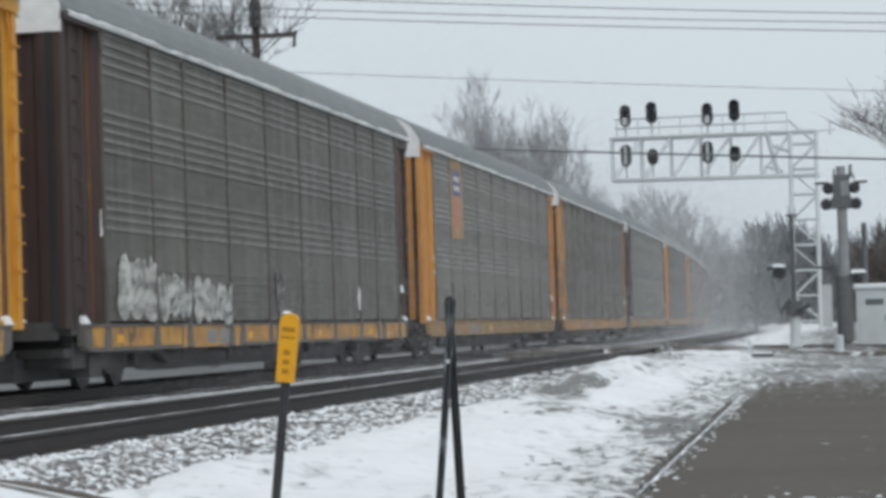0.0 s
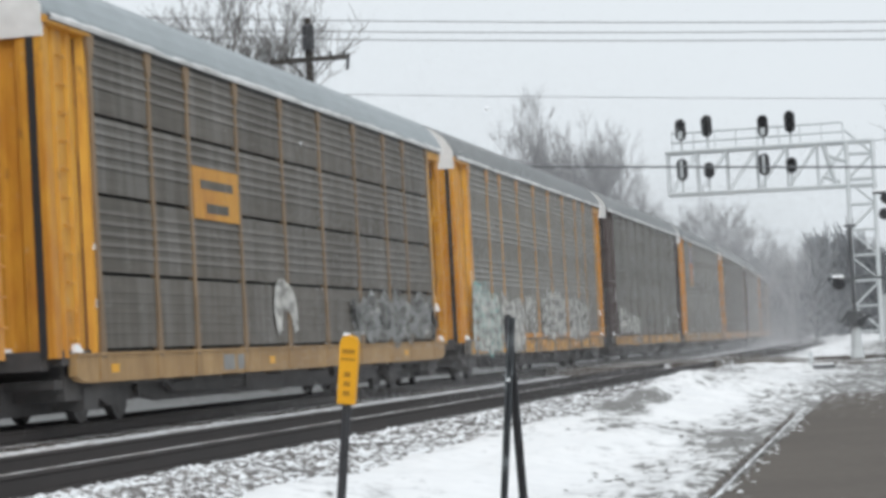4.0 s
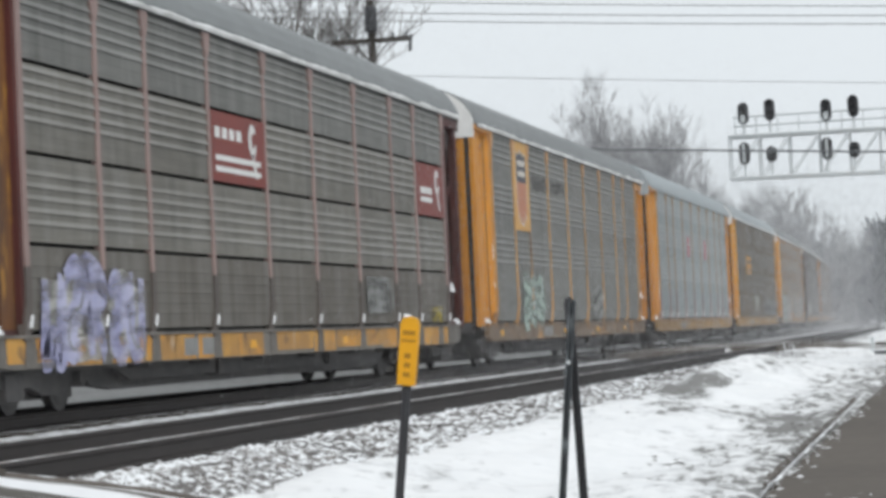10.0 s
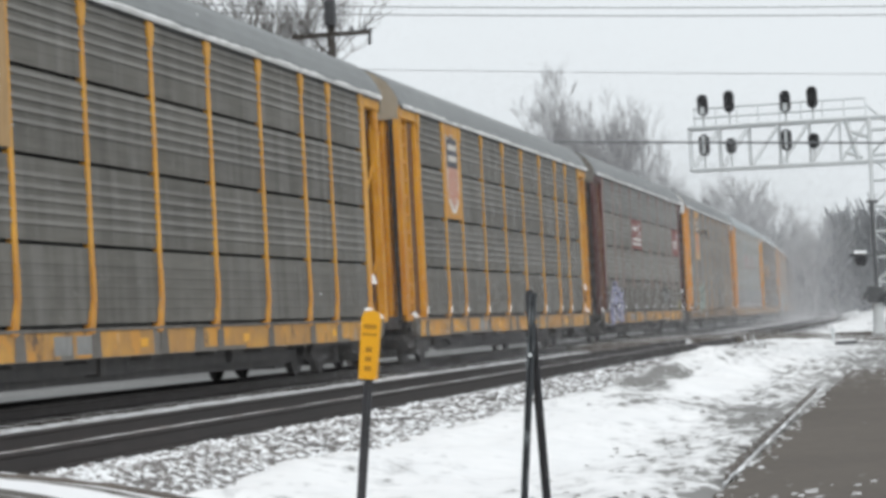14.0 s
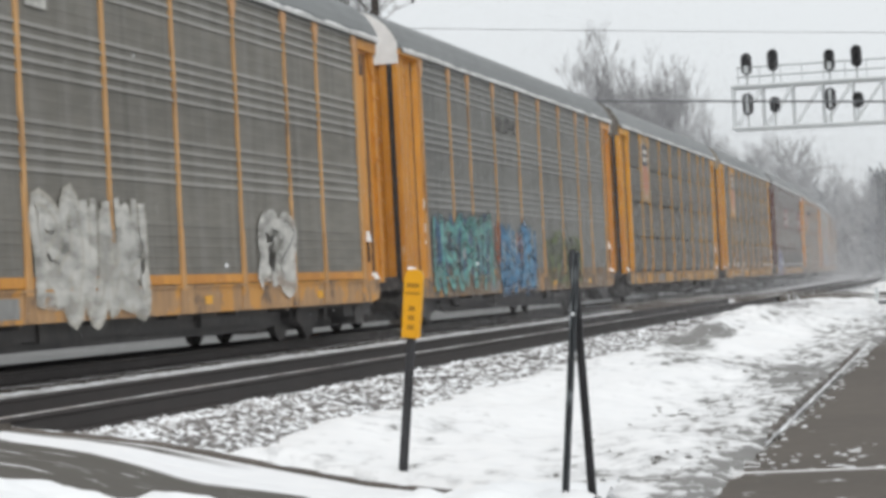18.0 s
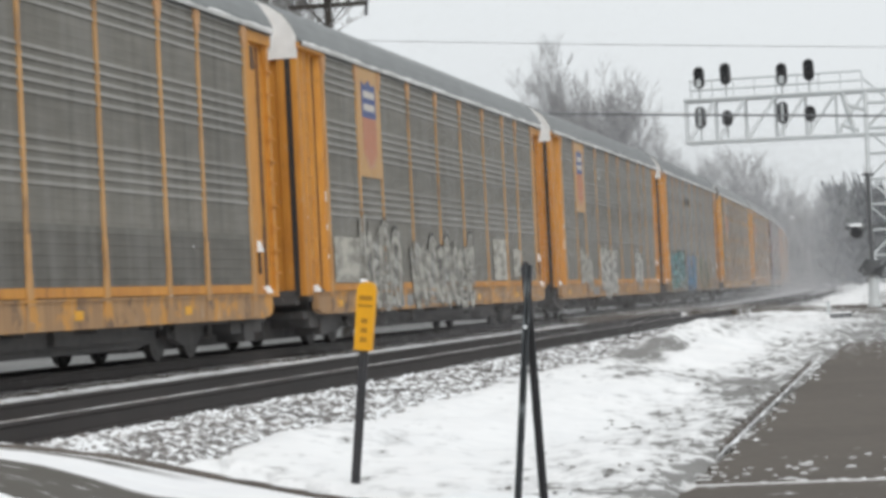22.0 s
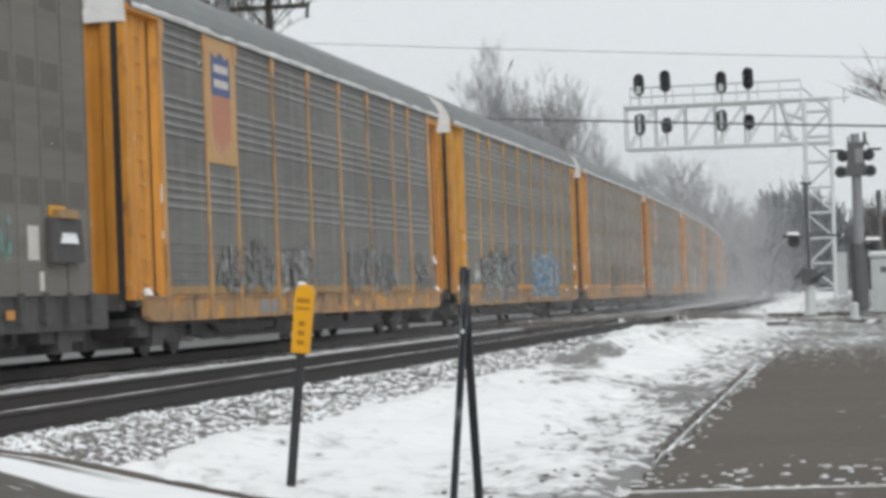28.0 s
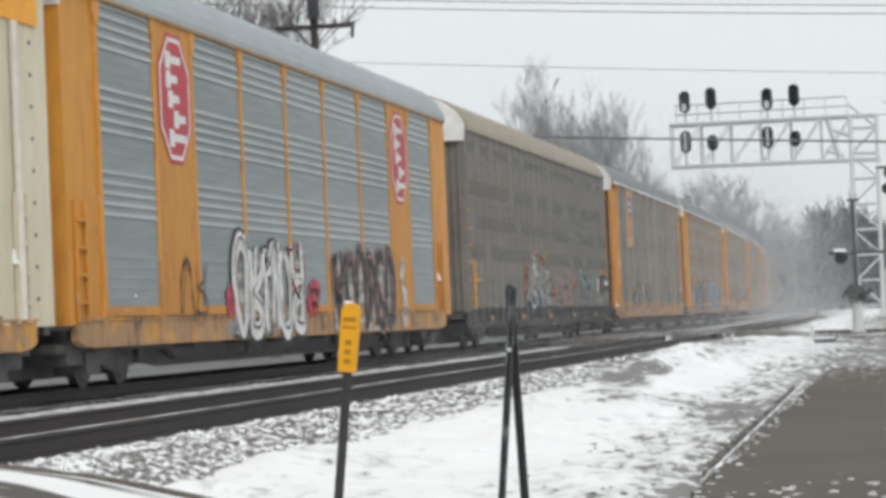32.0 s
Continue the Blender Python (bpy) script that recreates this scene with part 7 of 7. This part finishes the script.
def trees():
    kinds = [bare_tree(14, 0.7, 11, least=0.013, thick=0.3), bare_tree(13, 0.75, 12, fan=3, least=0.012), bare_tree(13, 0.6, 13, least=0.011), bare_tree(15, 0.6, 14, fan=4, least=0.012)]
    near = [(0, -27.3, 101, 1.24, 140), (2, -26.0, 103, 1.1, 70), (2, -29.0, 103, 1.2, 250), (0, -31.0, 99, 1.2, 0), (2, -34, 108, 1.3, 200)]
    for k, x, y, s, a in near:
        plant(kinds[k], "leafless grey tree behind the railway", "trees behind the train", pose(x, y, -0.5, 0, 0, a) @ Matrix.Scale(s, 4), BARK, TWIG)
    def tall(k, height):
        """The scale that gives a kind of tree this height."""
        return height / max(v.co.z for v in kinds[k][1].vertices)

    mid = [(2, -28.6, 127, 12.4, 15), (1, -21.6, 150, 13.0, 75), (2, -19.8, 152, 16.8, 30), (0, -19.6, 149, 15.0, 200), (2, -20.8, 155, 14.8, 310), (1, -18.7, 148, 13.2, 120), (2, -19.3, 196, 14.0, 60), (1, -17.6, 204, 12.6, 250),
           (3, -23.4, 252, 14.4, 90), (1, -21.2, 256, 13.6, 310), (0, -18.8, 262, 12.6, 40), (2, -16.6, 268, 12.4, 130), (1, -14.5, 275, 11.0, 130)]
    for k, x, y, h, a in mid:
        plant(kinds[k], "leafless tree paled in colour for distance haze", "distant trees", pose(x, y, -0.5, 0, 0, a) @ Matrix.Diagonal((0.8 * tall(k, h), 0.8 * tall(k, h), tall(k, h), 1)), HAZETWIG, HAZETWIG)
    # far woods on the horizon
    rng = random.Random(21)
    base = []
    for k in range(3):
        t = Shape().tube([(0, 0, 0), (0.2, 0, 6), (0, 0.2, 11)], [0.3, 0.22, 0.06], 4, False)
        for i in range(120):
            u, a = rng.random(), rng.uniform(0, 6.28)
            r0, z0 = 0.5 * rng.random(), 2.0 + 7.5 * u
            r1 = r0 + (3.4 - 2.4 * u) * rng.uniform(0.4, 1.0)
            z1 = z0 + rng.uniform(0.8, 3.0)
            b = a + rng.uniform(-0.5, 0.5)
            t.tube([(r0 * math.cos(a), r0 * math.sin(a), z0), (r1 * math.cos(b), r1 * math.sin(b), z1)], [0.14, 0.04], 3, False)
        base.append((np.array(t.v), t.f))
    vs, fs, count = [], [], 0
    for i in range(430):
        y = rng.uniform(290, 440)
        x = rng.uniform(-34, 36) * y / 340
        h = (rng.uniform(0.75, 1.2) if i < 190 else rng.uniform(0.34, 0.6)) * (1 + 0.14 * math.sin(x * 0.35)) * y / 360
        a = rng.uniform(0, 6.28)
        c, s = math.cos(a), math.sin(a)
        v, f = base[i % 3]
        vs.append((v @ np.array([[c, -s, 0], [s, c, 0], [0, 0, 1]]).T) * h * 1.08 + np.array((x, y, -0.5 - 1.0 * h)))
        fs += [tuple(count + q for q in p) for p in f]
        count += len(v)
    wood = bpy.data.meshes.new("far_woods")
    wood.from_pydata(np.concatenate(vs).tolist(), [], fs)
    wood.materials.append(None)
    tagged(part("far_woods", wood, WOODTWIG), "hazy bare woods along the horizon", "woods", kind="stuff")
    # brown scrub beyond the cabinet
    scrub = bare_tree(5.6, 0.9, 31, levels=4, first=0.05, thick=0.07, fan=5)
    for k, (x, y, s) in enumerate(((-0.6, 131, 0.95), (1.3, 129, 1.05), (3.2, 132, 1.1), (0.4, 136, 1.1), (2.2, 138, 1.15), (5, 134, 1.1))):
        t = thing("scrub", "dense brown leafless scrub", "shrub", "scrub beyond the cabinet", at=pose(x, y, -0.3, 0, 0, 67 * k) @ Matrix.Scale(s, 4))
        part("stem", scrub[0], SCRUB, t)
        part("crown", scrub[1], SCRUB, t)
    # tree whose branch tips hang into view
    plant(bare_tree(11, 1.0, 44, fan=4), "leafless tree with drooping branch tips", "", pose(3.3, 60, -0.5, 0, 0, 120), BARK, BARK)


CLOD = frosted("frozen_clod", (0.17, 0.16, 0.145), (0.09, 0.085, 0.08), 0.1, 12, jitter=0.3)
SCRUB = mat("brown_scrub", (0.14, 0.115, 0.1), (0.1, 0.085, 0.075), 0.9, scale=1)


# ---- loose stones, the nearest single ----
def stones():
    rng = random.Random(17)
    shapes = []
    for k in range(6):
        bm = bmesh.new()
        bmesh.ops.create_icosphere(bm, subdivisions=1, radius=1)
        for v in bm.verts:
            v.co *= rng.uniform(0.72, 1.15)
            v.co.z *= 0.72
        me = bpy.data.meshes.new("stone")
        bm.to_mesh(me)
        bm.free()
        me.materials.append(None)
        shapes.append(me)

    def spot(y0, y1):
        y = rng.uniform(y0, y1)
        u = rng.random()
        x = -6.28 + 1.15 * u
        y = max(y, road_edge(x) + 0.06)
        z = -0.2 if x < -6.0 else -0.2 - 0.29 * (x + 6.0) / 0.8
        if rng.random() < 0.03 and y > 30:
            x = -5.25 + 0.75 * rng.random() ** 1.6
            z = ground_z(x, y) - 0.02
        return x, y, max(z, -0.5) - (0.015 if rng.random() < 0.4 else 0)

    bed = bpy.data.objects["ballast_bed"]
    for i in range(300):
        x, y, z = spot(16.7, 22.5)
        r = rng.uniform(0.045, 0.105) if x < -5.3 else rng.uniform(0.025, 0.05)
        part("stone", shapes[i % 6], STONE, bed, m=pose(x, y, z + r * 0.2, rng.uniform(-30, 30), rng.uniform(-30, 30), rng.uniform(0, 360)) @ Matrix.Scale(r, 4))
    # clods and dead tufts poking through the trodden snow, and snow clumps on the asphalt
    land, lot = bpy.data.objects["ground"], bpy.data.objects["pavement"]
    heaps = [(min(-2.1, max(-3.3, rng.gauss(-2.6, 0.4))), 16.5 + 22 * rng.random() ** 1.3) for i in range(22)]
    for i in range(110):
        hx, hy = heaps[i % 22]
        y = hy + rng.gauss(0, 0.5 + 0.02 * hy)
        x = min(lot_edge(y) - 0.06, hx + rng.gauss(0, 0.2))
        r = rng.uniform(0.008, 0.024) * (1 + (y - 18) * 0.02)
        if y > road_edge(x) + 0.1:
            part("clod", shapes[i % 6], CLOD, land, m=pose(x, y, ground_z(x, y), 0, 0, rng.uniform(-25, 25)) @ Matrix.Diagonal((rng.uniform(1.0, 2.2) * r, r * 1.3, r * 0.8, 1)))
    for i in range(160):
        if i < 110:
            x, y = rng.uniform(-1.75, 1.2), 17.7 + 2.6 * rng.random() ** 1.8
        else:
            y = 18 + 22 * rng.random() ** 1.3
            x = lot_edge(y) + 0.03 + abs(rng.gauss(0, 0.07))
        r = rng.uniform(0.005, 0.017)
        part("snow_clump", shapes[i % 6], SNOW, lot, m=pose(x, y, -0.6, 0, 0, rng.uniform(-70, 70)) @ Matrix.Diagonal((rng.uniform(1.0, 5.0) * r, r * 1.8, r * 0.8, 1)))
    base = [(np.array([v.co[:] for v in me.vertices]), [tuple(p.vertices) for p in me.polygons]) for me in shapes]
    vs, fs, count = [], [], 0
    for i in range(9000):
        y = 16.8 + 62 * rng.random() ** 1.5
        if y > 45 and rng.random() < 0.8:
            continue
        x, y, z = spot(y, y + 0.01)
        r = rng.uniform(0.04, 0.095) if x < -5.3 else rng.uniform(0.025, 0.05)
        a = rng.uniform(0, 6.28)
        pts, fc = base[i % 6]
        c, s = math.cos(a), math.sin(a)
        rot = np.array([[c, -s, 0], [s, c, 0], [0, 0, 1]])
        vs.append(pts @ rot.T * r + np.array((x, y, z + r * 0.2)))
        fs += [tuple(count + q for q in f) for f in fc]
        count += len(pts)
    me = bpy.data.meshes.new("loose_stones")
    me.from_pydata(np.concatenate(vs).tolist(), [], fs)
    me.materials.append(None)
    tagged(part("loose_stones", me, STONE), "loose grey ballast stones dusted with snow", "ballast", kind="stuff")


# ---- falling and whirled-up snow ----
def flakes(name, count, box, r0, r1, seed):
    rng = random.Random(seed)
    v, f = [], []
    for i in range(count):
        x, y, z = (rng.uniform(*side) for side in box)
        r = rng.uniform(r0, r1)
        b = len(v)
        v += [(x + r, y, z), (x - r, y, z), (x, y + r, z), (x, y - r, z), (x, y, z + r), (x, y, z - r)]
        f += [(b + p, b + q, b + s) for p, q, s in ((0, 2, 4), (2, 1, 4), (1, 3, 4), (3, 0, 4), (2, 0, 5), (1, 2, 5), (3, 1, 5), (0, 3, 5))]
    me = bpy.data.meshes.new(name)
    me.from_pydata(v, [], f)
    me.materials.append(None)
    return me


def snow_cloud(name, at, size, rng):
    """A mesh of fine flakes, each a single slip, at the given points and of the given radii."""
    n = len(at)
    d = rng.normal(0, 1, (n, 3, 3))
    d /= np.linalg.norm(d, axis=2)[:, :, None]
    v = (at[:, None, :] + d * size[:, None, None]).reshape(-1, 3)
    me = bpy.data.meshes.new(name)
    me.vertices.add(3 * n)
    me.vertices.foreach_set("co", v.reshape(-1))
    me.loops.add(3 * n)
    me.loops.foreach_set("vertex_index", np.arange(3 * n))
    me.polygons.add(n)
    me.polygons.foreach_set("loop_start", np.arange(0, 3 * n, 3))
    me.update(calc_edges=True)
    me.materials.append(None)
    return me


def snowfall():
    me = flakes("falling_snow", 2600, ((-30, 26), (9, 130), (-0.4, 58)), 0.006, 0.014, 91)
    SNOWFALL.append(tagged(part("falling_snow", me, SNOW), "light snow falling past the train", "snowfall", kind="stuff"))
    rng = np.random.default_rng(92)
    n = 11000
    at = np.stack([rng.uniform(-1.8, 3.6, n), rng.uniform(-14.7, 14.7, n), -0.2 + 1.1 * rng.random(n) ** 2.2], 1)
    dust = snow_cloud("snow_dust", at, rng.uniform(0.003, 0.006, n), rng)
    for car in CARS.values():
        tagged(part("snow_dust", dust, BLOWNSNOW, car, "fine snow whirled up under the car"), kind="stuff")


def snow_plume():
    """Snow whirled up along the train, thickest low down, and the snowfall that dims the distance."""
    rng = np.random.default_rng(77)
    n = 710000
    y = 44 + 200 * rng.random(n) ** 1.5
    x = -10.5 - np.maximum(0, y - BEND) ** 2 / (2 * RADIUS) + rng.normal(0, 3.2, n)
    at = np.stack([x, y, -0.3 + 8.0 * rng.random(n) ** 1.6], 1)
    me = snow_cloud("snow_plume", at, rng.uniform(0.008, 0.012, n) * (y / 62) ** 0.88, rng)
    SNOWFALL.append(tagged(part("snow_plume", me, BLOWNSNOW), "fine snow whirled up along the far train", "blowing snow", kind="stuff"))
    n = 260000
    at = np.stack([rng.uniform(-100, 30, n), rng.uniform(180, 300, n), -0.5 + 16 * rng.random(n) ** 1.2], 1)
    me = snow_cloud("snow_haze", at, rng.uniform(0.03, 0.055, n), rng)
    SNOWFALL.append(tagged(part("snow_haze", me, BLOWNSNOW), "snowfall veiling the distance", "blowing snow", kind="stuff"))


SNOWFALL = []


def motions():
    walk(SNOWFALL[0], [(t, pose(0.45 * t - 7, 0.2 * t, -1.5 * t)) for t in (0, 8, 16, 24, 32)])
    walk(SNOWFALL[1], [(t, pose(0.02 * t, 0.35 * t - 5.6, 0)) for t in (0, 16, 32)])
    walk(SNOWFALL[2], [(t, pose(0.3 * t - 5, 0, 0)) for t in (0, 16, 32)])
    for j, car in CARS.items():
        walk(car, [(t, car_pose(45.1 - MARK + run(t) - PITCH * j - {11: -MARK, 12: 0.61, 13: -0.95}.get(j, 0))) for t in range(0, 33, 1)])


ground()
roads()
kerbs()
tracks()
train()
marker_post()
crossed_posts()
signal_gantry()
crossing_mast()
flasher_pole()
cabinet()
utility_pole()
wires()
trees()
stones()
snowfall()
snow_plume()
motions()
